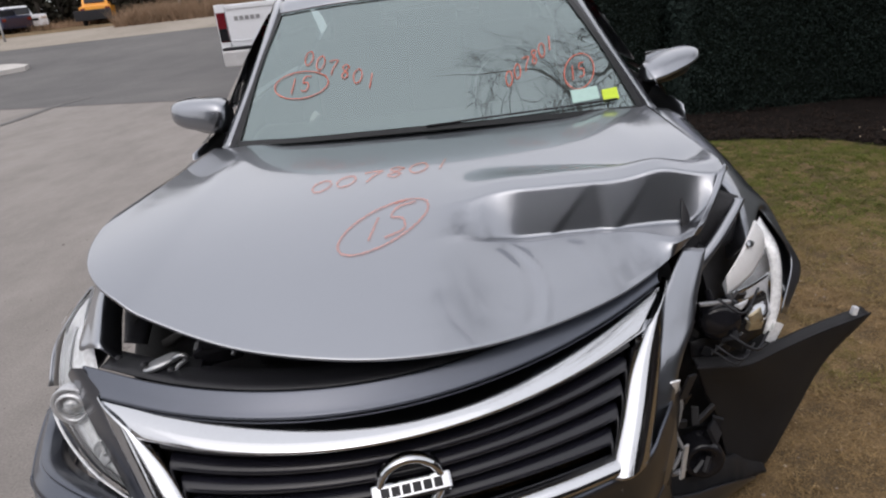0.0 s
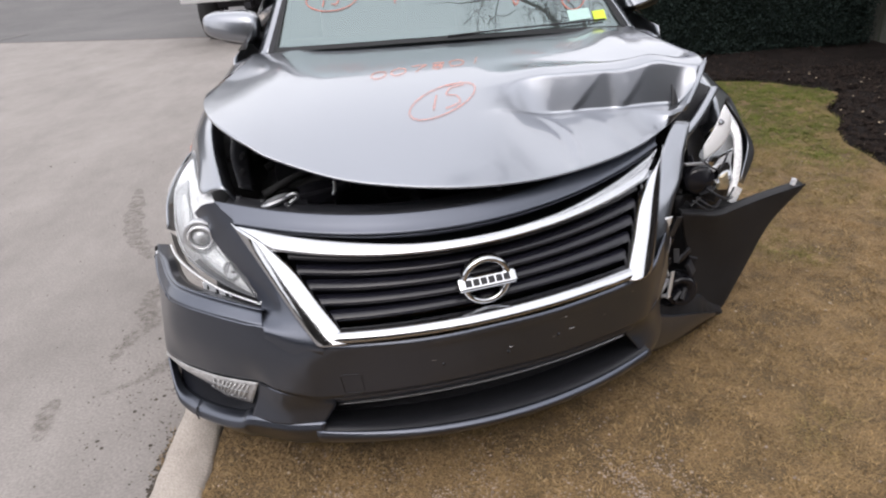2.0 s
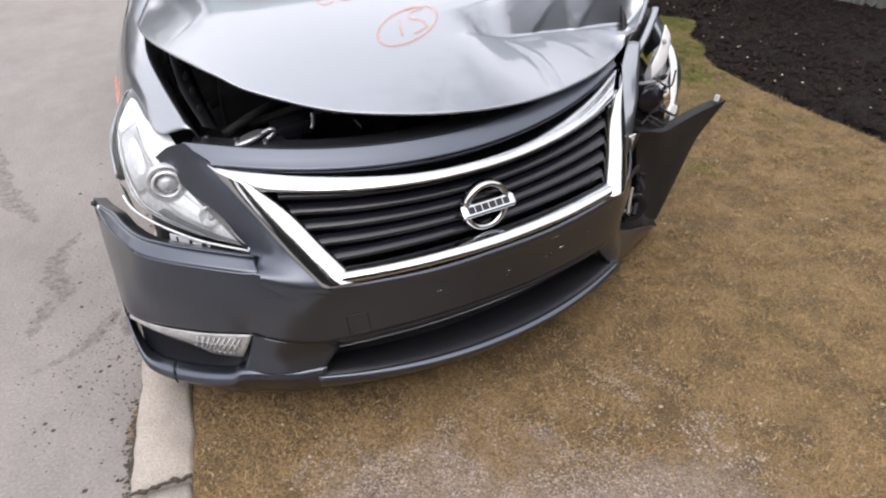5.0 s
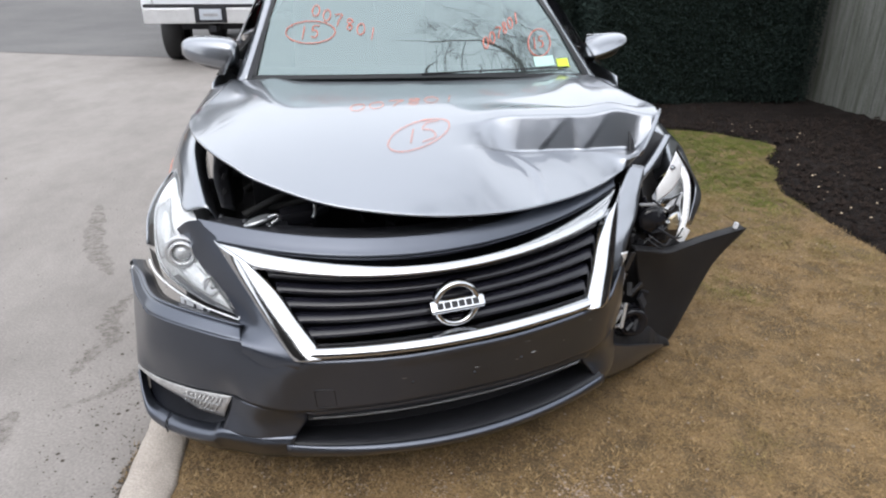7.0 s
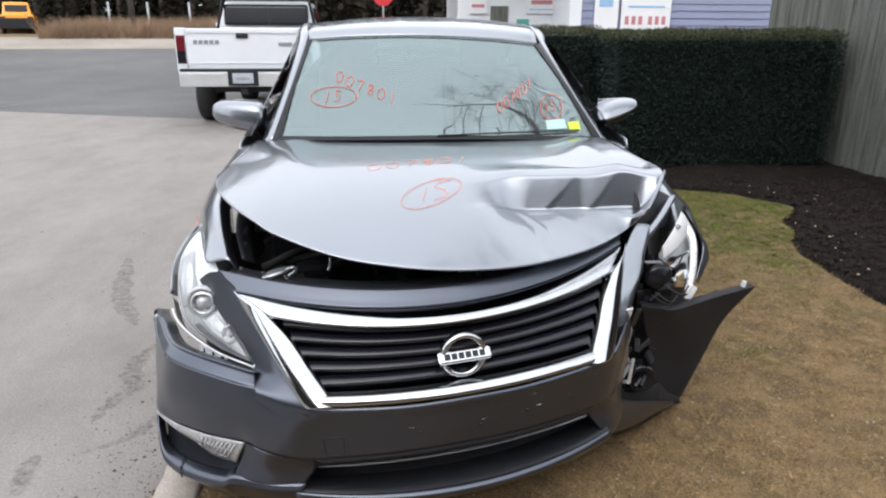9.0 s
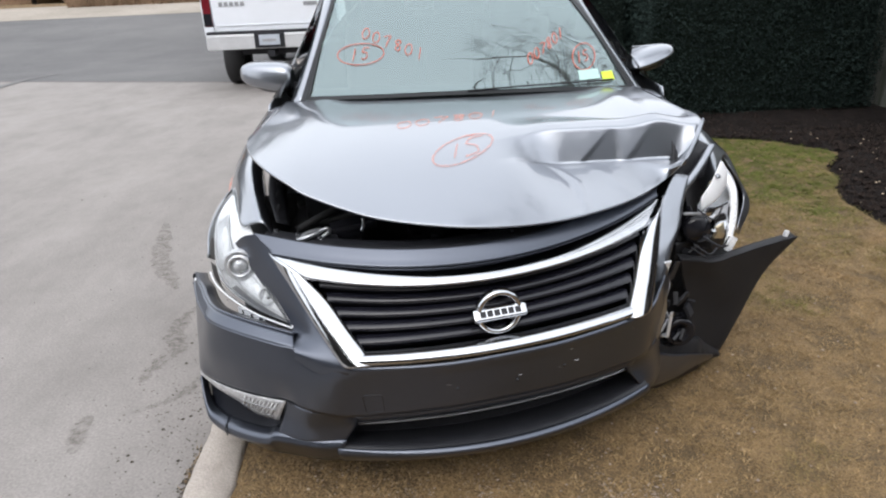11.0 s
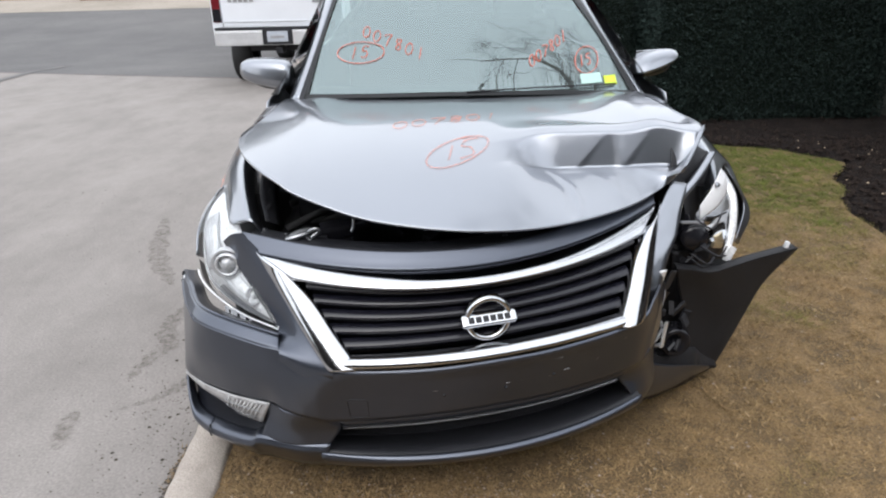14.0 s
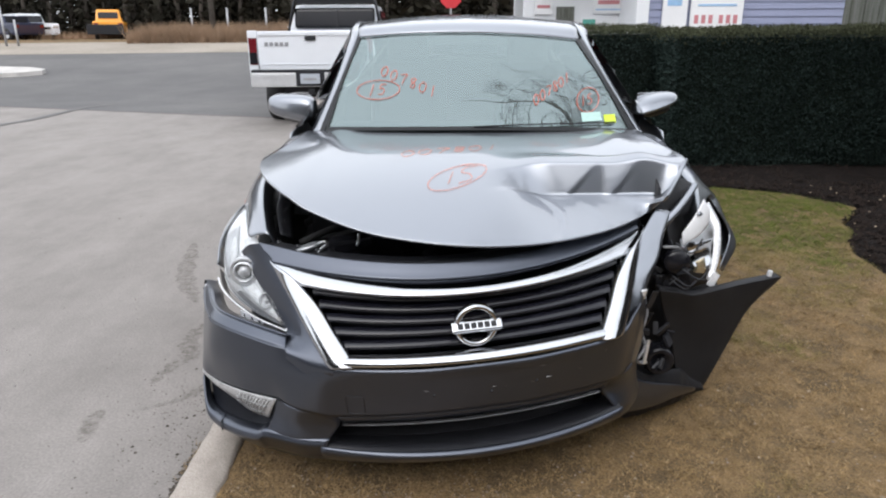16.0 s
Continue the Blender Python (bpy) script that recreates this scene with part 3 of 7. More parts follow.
for y in bed_y:
    e = bed_edge(y) if y < 4.6 else -0.85
    for k in range(24):
        x = e + (14 - e) * (k / 23) ** 1.6
        mv.append((x, y, 0.012 + (0.03 if k else -0.02) + 0.03 * noise.noise(Vector((x * 3, y * 3, 5))) + 0.012 * noise.noise(Vector((x * 13, y * 13, 2)))))
tagged(add_to("planting_bed", mesh_of("planting_bed", mv, grid_faces(len(bed_y), 24), MULCH)), "bed of dark bark mulch round the hedge", "planting bed", kind="structure")


def scatter(name, spots, make, material, label, category):
    """Many small pieces in one mesh."""
    V, Fc, base = [], [], 0
    for s in spots:
        v, f = make(*s)
        V += v
        Fc += [tuple(i + base for i in q) for q in f]
        base += len(v)
    ob = add_to(name, mesh_of(name, V, Fc, material, smooth=False))
    return tagged(ob, label, category, kind="stuff")


rng = random.Random(4)


def blade(x, y, z, h, a, lean, w):
    c, s = math.cos(a), math.sin(a)
    lx, ly = math.cos(lean), math.sin(lean)
    return [(x - c * w, y - s * w, z), (x + c * w, y + s * w, z), (x + lx * h * 0.8, y + ly * h * 0.8, z + h * 0.5)], [(0, 1, 2)]


spots = []
while len(spots) < 270000:
    x, y = rng.uniform(-0.85, 3.2), rng.uniform(-1.1, 4.3)
    if x > bed_edge(y) + rng.uniform(-0.05, 0.03) or (-0.85 < x < 0.85 and 0.6 < y):
        continue
    bare = noise.noise(Vector((x * 1.1 + 7, y * 1.1, 0.5))) + 0.35 * noise.noise(Vector((x * 4, y * 4, 9)))
    patch_bare = 1.5 * math.exp(-(((x + 0.34) / 0.48) ** 2 + ((y + 0.52) / 0.26) ** 2)) + 1.0 * math.exp(-(((x - 0.22) / 0.36) ** 2 + ((y + 0.70) / 0.14) ** 2))
    for px, py, q in ((0.29, -0.10, 0.07), (0.33, -0.30, 0.09), (0.42, -0.48, 0.12)):
        patch_bare += 0.9 * math.exp(-((x - px) ** 2 + (y - py) ** 2) / q ** 2)
    if bare * 0.7 + patch_bare > 0.30 + rng.random() * 0.5 and rng.random() > 0.10:
        continue
    tuft = noise.noise(Vector((x * 15, y * 15, 2.0))) + 0.6 * noise.noise(Vector((x * 34, y * 34, 5.0)))
    if tuft < -0.12 - rng.random() * 0.4:
        continue
    h = rng.uniform(0.012, 0.036) * (1.3 if y > 2 else 1) * (0.95 + 0.5 * tuft)
    spots.append((x, y, lawn_z(x, y) - 0.003, h, rng.uniform(0, 6.28), rng.uniform(0, 6.28), rng.uniform(0.0010, 0.0022)))
for _ in range(260):
    y = rng.choice((0.02, 0.06, -0.28, 1.3)) + rng.gauss(0, 0.05)
    spots.append((KERB_L - abs(rng.gauss(0, 0.010)), y, 0.0, rng.uniform(0.010, 0.032), rng.uniform(0, 6.28), rng.uniform(0, 6.28), 0.0018))
thatch = [(x, y, z + 0.006, h * 0.62, a, lean, w * 1.05) for x, y, z, h, a, lean, w in spots[::17] if noise.noise(Vector((x * 5, y * 5, 3.0))) > -0.15 and y < 2.2]
scatter("bleached_straw", thatch, blade, THATCH, "bleached straw lying on the winter lawn", "straw")
scatter("grass", spots, blade, GRASS, "short dry brown grass, greener by the mulch bed", "grass")


def pebble(x, y, z, r, a):
    c, s = math.cos(a) * r, math.sin(a) * r
    return [(x + c, y + s, z), (x - s, y + c * 0.8, z), (x - c, y - s, z), (x + s, y - c * 0.8, z), (x + 0.2 * c, y, z + r * 0.75)], [(0, 1, 4), (1, 2, 4), (2, 3, 4), (3, 0, 4)]


spots = []
for _ in range(36000):
    x, y = (rng.gauss(-0.34, 0.33), rng.gauss(-0.52, 0.20)) if rng.random() < 0.76 else (rng.gauss(0.22, 0.30), rng.gauss(-0.70, 0.12)) if rng.random() < 0.7 else (lambda w: (0.27 + 0.19 * w + rng.gauss(0, 0.05), -0.05 - 0.5 * w + rng.gauss(0, 0.05)))(rng.random())
    if x < -0.83 or noise.noise(Vector((x * 5, y * 5, 2))) + 0.6 * noise.noise(Vector((x * 14, y * 14, 8))) < rng.uniform(-0.45, 0.35):
        continue
    spots.append((x, y, lawn_z(x, y), rng.uniform(0.0012, 0.0042) * (1.9 if rng.random() < 0.03 else 1), rng.uniform(0, 6.28)))
for _ in range(700):
    x, y = rng.uniform(-0.8, 2.4), rng.uniform(-1.4, 4.0)
    spots.append((x, y, lawn_z(x, y) + 0.002, rng.uniform(0.003, 0.007), rng.uniform(0, 6.28)))
scatter("gravel", spots, pebble, GRAVEL, "loose grey gravel in the bare soil", "gravel")
leaf_spots = []
for _ in range(240):
    x, y = rng.uniform(-0.8, 2.6), rng.uniform(-1.0, 4.1)
    if x > bed_edge(y) - 0.05 or (x < 0.9 and y > 0.3):
        continue
    leaf_spots.append((x, y, lawn_z(x, y) + 0.012, rng.uniform(0.003, 0.008), rng.uniform(0, 6.28)))
for _ in range(65):
    y = rng.uniform(0.3, 5.0)
    leaf_spots.append((max(bed_edge(y), 0.9) + abs(rng.gauss(0.03, 0.45)), y, 0.068, rng.uniform(0.004, 0.012), rng.uniform(0, 6.28)))
scatter("fallen_leaves", leaf_spots, pebble, LEAF_LITTER, "pale dry leaf scraps scattered on grass and mulch", "leaves")
spots = []
for _ in range(900):
    x = -1.02 - abs(rng.gauss(0, 0.16)) if rng.random() < 0.7 else -1.0 - rng.random() * 2.5
    spots.append((x, rng.uniform(-0.6, 3.5) if rng.random() < 0.6 else rng.gauss(0.45, 0.3), 0.0, rng.uniform(0.0012, 0.0045) * (2.2 if rng.random() < 0.07 else 1), rng.uniform(0, 6.28)))
for _ in range(500):
    y = rng.choice((-0.05, 0.0, 0.55, -0.42)) + rng.gauss(0, 0.09)
    spots.append((KERB_L - abs(rng.gauss(0, 0.012)), y, 0.004, rng.uniform(0.002, 0.006), rng.uniform(0, 6.28)))
scatter("road_grit", spots, pebble, GRIT, "dark grit and dirt crumbs along the kerb", "grit")
spots = []
for _ in range(6000):
    y = rng.uniform(0.3, 5.4)
    x = max(bed_edge(y), 0.9) + abs(rng.gauss(0, 1.3))
    spots.append((x, y, 0.045 + rng.uniform(-0.01, 0.02), rng.uniform(0.008, 0.028), rng.uniform(0, 6.28)))
scatter("mulch_chips", spots, pebble, CHIP, "loose dark bark chips", "bark chips")

# ---- damaged sedan ----
car = thing("damaged_sedan", "dark grey sedan with a crumpled front corner parked on the lawn", "car")
MIRROR_X = 0.02  # the body's middle line

# bonnet: sprung open at the front, buckled on one corner
LIP = [(-0.785, 0.50, 0.976), (-0.775, 0.42, 0.975), (-0.745, 0.30, 0.972), (-0.70, 0.19, 0.966), (-0.65, 0.118, 0.950), (-0.60, 0.083, 0.926), (-0.54, 0.058, 0.893), (-0.38, 0.007, 0.843), (-0.22, -0.028, 0.821), (-0.06, -0.040, 0.809),
       (0.10, -0.015, 0.803), (0.26, 0.052, 0.803), (0.42, 0.15, 0.811), (0.56, 0.265, 0.835), (0.61, 0.305, 0.865), (0.655, 0.345, 0.925), (0.69, 0.39, 0.972)]
lip_fine = spl(LIP, 300)


def tent(t):
    return max(0.0, 1 - abs(t))


def ease(a, b, t):
    t = min(max((t - a) / (b - a), 0.0), 1.0)
    return t * t * (3 - 2 * t)


def bonnet_at(x_front, v):
    """A point of the bonnet, from where its lip stands (x) and how far back it lies (0 to 1)."""
    yf, zf = np.interp(x_front, lip_fine[:, 0], lip_fine[:, 1]), np.interp(x_front, lip_fine[:, 0], lip_fine[:, 2])
    x = x_front * (1 + (0.115 if x_front > 0 else 0.0) * v)
    yr, zr = 1.06 + 0.19 * (x / 0.72) ** 2, 0.985 - 0.014 * (x / 0.72) ** 2
    y = yf + (yr - yf) * v
    # damage: a wall falls from a crest to a valley behind a fold, and a plate runs on from the fold to the lip
    w = ease(-0.02, 0.25, x)
    if w > 0:
        y_fold = max(0.345 + 0.03 * ease(0.15, 0.05, x) - 0.065 * ease(0.46, 0.58, x) + 0.006 * math.sin(x * 21) + 0.008 * noise.noise(Vector((x * 9, 2.0, 0))), yf + 0.020)
        z_fold = max(0.867 + 0.02 * ease(0.15, 0.03, x), zf + 0.012)
        y_crest = max(0.418 - 0.020 * ease(0.55, 0.69, x) - 0.03 * ease(0.18, 0.05, x), y_fold + 0.045 - 0.026 * ease(0.57, 0.64, x))
        z_crest = 0.970 + 0.006 * noise.noise(Vector((x * 8, 7.0, 0))) + 0.012 * math.exp(-((x - 0.57) / 0.06) ** 2)
        # flat facets of the wall lean more or less; their edges run slanting from valley to crest
        up = min(max((v - 0.28) / 0.12, 0.0), 1.0)
        low = np.array((0.05, 0.16, 0.24, 0.300, 0.310, 0.425, 0.440, 0.452, 0.462, 0.612, 0.622, 0.69))
        high = np.array((0.05, 0.14, 0.24, 0.408, 0.412, 0.416, 0.424, 0.545, 0.560, 0.640, 0.650, 0.72))
        runs = (0.105, 0.0468, 0.0446, 0.0440, 0.0405, 0.0374, 0.0446, 0.0438, 0.0396, 0.0362, 0.0384, 0.0388)
        run = float(np.interp(x, low + (high - low) * up, runs))
        y_valley = max(y_crest - run, y_fold + 0.010 - 0.005 * ease(0.57, 0.64, x))
        z_valley = z_fold - 0.007
        knots = [0.0, 0.20, 0.24, 0.28, 0.40, 0.46, 0.60, 1.0]
        ys = [yf, max(y_fold - 0.022, yf + 0.006), y_fold, y_valley, y_crest, y_crest + 0.05, y_crest + 0.20, yr]
        zs = [zf, max(z_fold - 0.007, zf + 0.004), z_fold, z_valley, z_crest, z_crest + 0.009, 0.984, zr]
        reach = 0.006 * min(v / 0.04, 1.0)
        near = [min(max(v + reach * k, 0.0), 1.0) for k in (-1.0, -0.5, 0.0, 0.5, 1.0)]
        y_bent = float(np.mean(np.interp(near, knots, ys)))
        shape = float(np.mean(np.interp(near, knots, zs)))
        # a crescent crease and a shallow press mark on the plate
        track = x - float(np.interp(y_bent, [0.047, 0.151, 0.230, 0.298, 0.350], [0.238, 0.255, 0.251, 0.222, 0.187]))
        front = ease(0.0, 0.03, v) * ease(0.235, 0.17, v)
        shape += front * (0.0045 * tent(track / 0.012) - 0.004 * tent((track + 0.022) / 0.022) + 0.002 * tent((x - 0.385 + 0.45 * (y_bent - 0.21)) / 0.035) - 0.003 * tent((x - 0.45) / 0.06))
        y += (y_bent - y) * w
    u = (y - yf) / (yr - yf)
    z = zf + (zr - zf) * (1 - (1 - u) ** 2.5) + 0.010 * math.sin(math.pi * u) * (1 - (x / 0.8) ** 2)
    # raised shoulder line along each side
    z += 0.010 * math.exp(-((abs(x) - 0.60) / 0.07) ** 2) * ease(0.25, 0.8, u)
    if w > 0:
        fade = w * ease(0.62, 0.48, v)
        z = z * (1 - fade) + shape * fade
        z += 0.0015 * noise.noise(Vector((x * 8, y * 8, 4))) * fade * ease(0, 0.05, v)
    return np.array((x, y, z))


bx = list(np.linspace(-0.785, -0.5, 24)[:-1]) + list(np.linspace(-0.5, 0.1, 28)[:-1]) + list(np.linspace(0.1, 0.69, 74))
bonnet_rows = []
for v in list(np.linspace(0.0, 0.46, 93)) + list(np.linspace(0.48, 1.0, 27)):
    bonnet_rows.append([bonnet_at(x, v) for x in bx])
sheet("bonnet", np.array(bonnet_rows), PAINT, car, "bonnet sprung open and crumpled at one corner", 0.006)

# front bumper and grille stand twisted on the car
FRONT = Matrix.Translation((-0.040, -0.115, 0.6)) @ pose(0, 0, 0, 0, -2, 10) @ Matrix.Translation((0, 0, -0.6))


def bow(half, mid, end, z_mid, z_end, n=9, lo=-1.0, hi=1.0, skew=0.0):
    """A bowed line across the front: depth and height at the middle and at the ends."""
    return [(half * w + skew * w * w * (1.0 if w > 0 else 0.5), mid + (end - mid) * w * w, z_mid + (z_end - z_mid) * w * w) for w in np.linspace(lo, hi, n)]


SKEW = 0.02  # the grille is knocked sideways
b_top = bow(0.66, 0.098, 0.333, 0.752, 0.812, lo=-0.935)
c_up = bow(0.590, 0.066, 0.243, 0.712, 0.757, skew=SKEW)
c_bot = bow(0.437, -0.060, 0.000, 0.506, 0.512, skew=SKEW)


def off(line, d, z):
    return [(a, b + d, c + z) for a, b, c in line]


bumper = add_to("bumper_cover", mesh_of("bumper_cover", net([off(b_top, 0.05, -0.03), off(b_top, 0.012, 0.0), off(b_top, 0, -0.004), off(c_up, 0.012, 0.014), off(c_up, 0.002, 0.003), off(c_up, 0.03, -0.004)], 48, 16).reshape(-1, 3), grid_faces(16, 48), PAINT_SHADED), car, "grey bumper cover, scuffed and torn at one end", FRONT)


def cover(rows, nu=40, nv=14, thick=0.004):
    return sheet("bumper_panel", net(rows, nu, nv), PAINT_SHADED, bumper, "", thick)


# pillar between lamp and grille: a straight outer edge, a soft ridge, and the chrome's edge
p_out = [(-0.683, 0.372, 0.764), (-0.648, 0.312, 0.708), (-0.606, 0.242, 0.642), (-0.554, 0.157, 0.563), (-0.554, 0.080, 0.543), (-0.558, 0.072, 0.505), (-0.562, 0.076, 0.456)]
p_ridge = [(-0.652, 0.332, 0.795), (-0.610, 0.276, 0.737), (-0.562, 0.196, 0.660), (-0.510, 0.104, 0.578), (-0.490, 0.038, 0.527), (-0.492, 0.026, 0.490), (-0.496, 0.032, 0.452)]
p_in = [(-0.617, 0.303, 0.806), (-0.580, 0.258, 0.764), (-0.528, 0.170, 0.680), (-0.470, 0.075, 0.588), (-0.424, -0.004, 0.508), (-0.426, -0.004, 0.480), (-0.430, 0.006, 0.448)]
cover([off(p_out[:4], 0.03, -0.012), off(p_out[:4], 0.004, -0.001)], 30, 4)
cover([p_out, p_ridge, p_in], 60, 24, 0.0)
# the other pillar is bent and torn along its outer edge
bent_in = [(0.585, 0.3, 0.831), (0.53, 0.23, 0.78), (0.491, 0.17, 0.722), (0.448, 0.1, 0.651), (0.413, 0.04, 0.56), (0.39, 0.0, 0.485), (0.381, -0.01, 0.429)]
bent_out = [(0.64, 0.312, 0.818), (0.602, 0.245, 0.744), (0.577, 0.195, 0.691), (0.536, 0.14, 0.645), (0.508, 0.095, 0.567), (0.51, 0.08, 0.461), (0.495, 0.08, 0.359)]
bent_mid = [tuple((np.array(a) + np.array(b)) / 2 + np.array((0, -0.004, 0.002))) for a, b in zip(bent_in, bent_out)]
bent = net([bent_in, bent_mid, bent_out, off(bent_out, 0.04, -0.004)], 40, 14)
for j in range(14):
    for i in range(40):
        bent[j, i] += np.array((0.004, 0.004, 0.0)) * noise.noise(Vector((j * 0.5, i * 0.25, 2.0)))
        if j > 9:
            bent[j, i] += np.array((0.010, 0.0, 0.004)) * noise.noise(Vector((3.0, i * 0.8, 7.0)))
# lighter body paint here: sky light on this strip put into its colour
sheet("bent_bumper_pillar", bent, PAINT, bumper, "bent strip of bumper beside the smashed lamp", 0.004, FRONT.inverted())
crease = [(-0.862, 0.650, 0.575), (-0.852, 0.560, 0.582), (-0.838, 0.460, 0.575), (-0.818, 0.370, 0.572), (-0.790, 0.285, 0.575), (-0.745, 0.219, 0.575), (-0.676, 0.157, 0.567), (-0.600, 0.105, 0.553), (-0.554, 0.080, 0.545)]
middle_top = [(-0.500, 0.048, 0.520), (-0.435, 0.006, 0.504), (-0.2, -0.050, 0.497), (0, -0.062, 0.497), (0.2, -0.050, 0.497), (0.435, -0.002, 0.508), (0.52, 0.055, 0.545), (0.60, 0.15, 0.560)]
row_top = crease + middle_top
row_2 = [(-0.870, 0.650, 0.475), (-0.866, 0.560, 0.472), (-0.856, 0.460, 0.470), (-0.838, 0.365, 0.470), (-0.806, 0.280, 0.472), (-0.750, 0.210, 0.472), (-0.680, 0.146, 0.470), (-0.610, 0.094, 0.468), (-0.560, 0.062, 0.466), (-0.500, 0.026, 0.462),
         (-0.425, -0.005, 0.455), (-0.2, -0.048, 0.45), (0, -0.060, 0.45), (0.2, -0.048, 0.45), (0.425, -0.005, 0.455), (0.52, 0.050, 0.47), (0.60, 0.14, 0.49)]
row_3 = [(-0.872, 0.650, 0.392), (-0.870, 0.560, 0.386), (-0.866, 0.460, 0.380), (-0.855, 0.360, 0.374), (-0.806, 0.290, 0.366), (-0.717, 0.194, 0.369), (-0.653, 0.141, 0.371), (-0.602, 0.106, 0.371), (-0.560, 0.064, 0.362), (-0.500, 0.026, 0.352),
         (-0.42, -0.002, 0.345), (-0.2, -0.038, 0.343), (0, -0.048, 0.343), (0.2, -0.038, 0.343), (0.42, 0.005, 0.345), (0.50, 0.055, 0.350), (0.57, 0.12, 0.37)]
# ledge under the lamp: a band that falls back from the crease
ledge = [(x + 0.016, y + 0.030, z + 0.022) for x, y, z in crease]
ledge[0] = (-0.860, 0.652, 0.582)
ledge[1] = (-0.845, 0.566, 0.592)
ledge[-1] = (-0.552, 0.122, 0.566)
cover([[(x + 0.03, y + 0.05, z - 0.03) for x, y, z in ledge], ledge], 50, 4)
cover([ledge, crease], 60, 5)
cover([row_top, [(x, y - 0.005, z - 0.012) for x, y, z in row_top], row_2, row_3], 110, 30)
row_4 = [(-0.42, -0.002, 0.345), (-0.2, -0.038, 0.343), (0, -0.048, 0.343), (0.2, -0.038, 0.343), (0.42, 0.005, 0.345)]
row_5 = [(-0.41, 0.012, 0.318), (-0.2, -0.022, 0.316), (0, -0.032, 0.316), (0.2, -0.022, 0.316), (0.41, 0.018, 0.318)]
cover([row_4, row_5, off(row_5, 0.05, 0.0)], 50, 8)
# corner between fog lamp and lower opening, and its torn mate
corner_rows = [[(-0.602, 0.106, 0.371), (-0.54, 0.050, 0.358), (-0.42, -0.002, 0.345)], [(-0.618, 0.116, 0.318), (-0.55, 0.060, 0.300), (-0.420, 0.020, 0.305)], [(-0.640, 0.110, 0.266), (-0.56, 0.056, 0.258), (-0.452, 0.030, 0.256)],
               [(-0.645, 0.102, 0.238), (-0.56, 0.048, 0.228), (-0.464, 0.022, 0.230)]]
sheet("bumper_panel", net(corner_rows, 24, 31)[:21], PAINT_SHADED, bumper, "", 0.004)
cover([[(0.42, 0.015, 0.345), (0.50, 0.055, 0.350), (0.57, 0.12, 0.37)], [(0.41, 0.045, 0.30), (0.50, 0.070, 0.285), (0.575, 0.13, 0.28)], [(0.46, 0.030, 0.225), (0.53, 0.075, 0.21), (0.60, 0.15, 0.20)], [(0.46, 0.05, 0.17), (0.53, 0.1, 0.16), (0.60, 0.18, 0.15)]], 16, 12)
# rim under the fog lamp, in two pieces that meet at a seam, and the cover's end behind it
rim_top = [(-0.866, 0.42, 0.330), (-0.862, 0.375, 0.280), (-0.852, 0.336, 0.246), (-0.828, 0.300, 0.233), (-0.798, 0.255, 0.235), (-0.736, 0.186, 0.243), (-0.672, 0.128, 0.254), (-0.640, 0.110, 0.268)]
rim_out = [(x - 0.005, y - 0.008, z - 0.028) for x, y, z in rim_top]
rim_low = [(x + 0.006, y + 0.022, 0.178) for x, y, z in rim_top]
rim_back = [(x + 0.012, y + 0.03, z + 0.004) for x, y, z in rim_top]
for line, end in ((rim_back, (-0.452, 0.06, 0.256)), (rim_top, (-0.452, 0.030, 0.256)), (rim_out, (-0.464, 0.022, 0.230)), (rim_low, (-0.46, 0.05, 0.172))):
    line += [tuple(0.45 * np.array(line[-1]) + 0.55 * np.array(end) + np.array((0.0, -0.010, -0.002))), end]
for lo, hi in ((0, 5), (4, 10)):
    cover([rim_back[lo:hi], rim_top[lo:hi], [tuple(0.5 * (np.array(a) + np.array(b)) + np.array((-0.003, -0.004, 0.002))) for a, b in zip(rim_top[lo:hi], rim_out[lo:hi])], rim_out[lo:hi], rim_low[lo:hi]], 40, 16)
tube("rim_seam", [(-0.799, 0.252, 0.237), (-0.803, 0.242, 0.226), (-0.798, 0.230, 0.210)], 0.0022, BLACK, bumper, "dark seam in the rim", 5)
cover([[(-0.872, 0.650, 0.392), (-0.870, 0.540, 0.386), (-0.866, 0.44, 0.380)], [(-0.874, 0.65, 0.30), (-0.874, 0.54, 0.30), (-0.870, 0.42, 0.30)], [(-0.860, 0.65, 0.19), (-0.860, 0.54, 0.19), (-0.858, 0.44, 0.195)]], 10, 10)
# thin black rod draws the shade along the press line
tube("press_crease", [(-0.600, 0.102, 0.3685), (-0.565, 0.073, 0.3615), (-0.530, 0.052, 0.356)], [0.003, 0.0022, 0.0006], BLACK, bumper, "shadowed press line", 5)
sheet("bumper_panel", net([[(0.373, 0.02, 0.38), (0.471, 0.09, 0.314), (0.579, 0.17, 0.244), (0.702, 0.26, 0.183), (0.811, 0.34, 0.125)], [(0.393, 0.02, 0.304), (0.498, 0.095, 0.235), (0.599, 0.175, 0.187), (0.708, 0.265, 0.153), (0.817, 0.35, 0.111)], [(0.411, 0.04, 0.198), (0.51, 0.11, 0.165), (0.612, 0.19, 0.137), (0.718, 0.28, 0.12), (0.815, 0.36, 0.098)]], 24, 10), PAINT_SHADED, bumper, "", 0.004, FRONT.inverted())
# jutting lower lip
lipA = bow(0.475, -0.015, 0.055, 0.224, 0.245, 13)
lipB = bow(0.482, -0.068, 0.022, 0.214, 0.232, 13)
lipC = bow(0.482, -0.072, 0.022, 0.200, 0.212, 13)
lipD = bow(0.470, -0.030, 0.060, 0.165, 0.170, 13)
lip_in = [tuple(np.array(a) * 0.22 + np.array(b) * 0.78) for a, b in zip(lipA, lipB)]
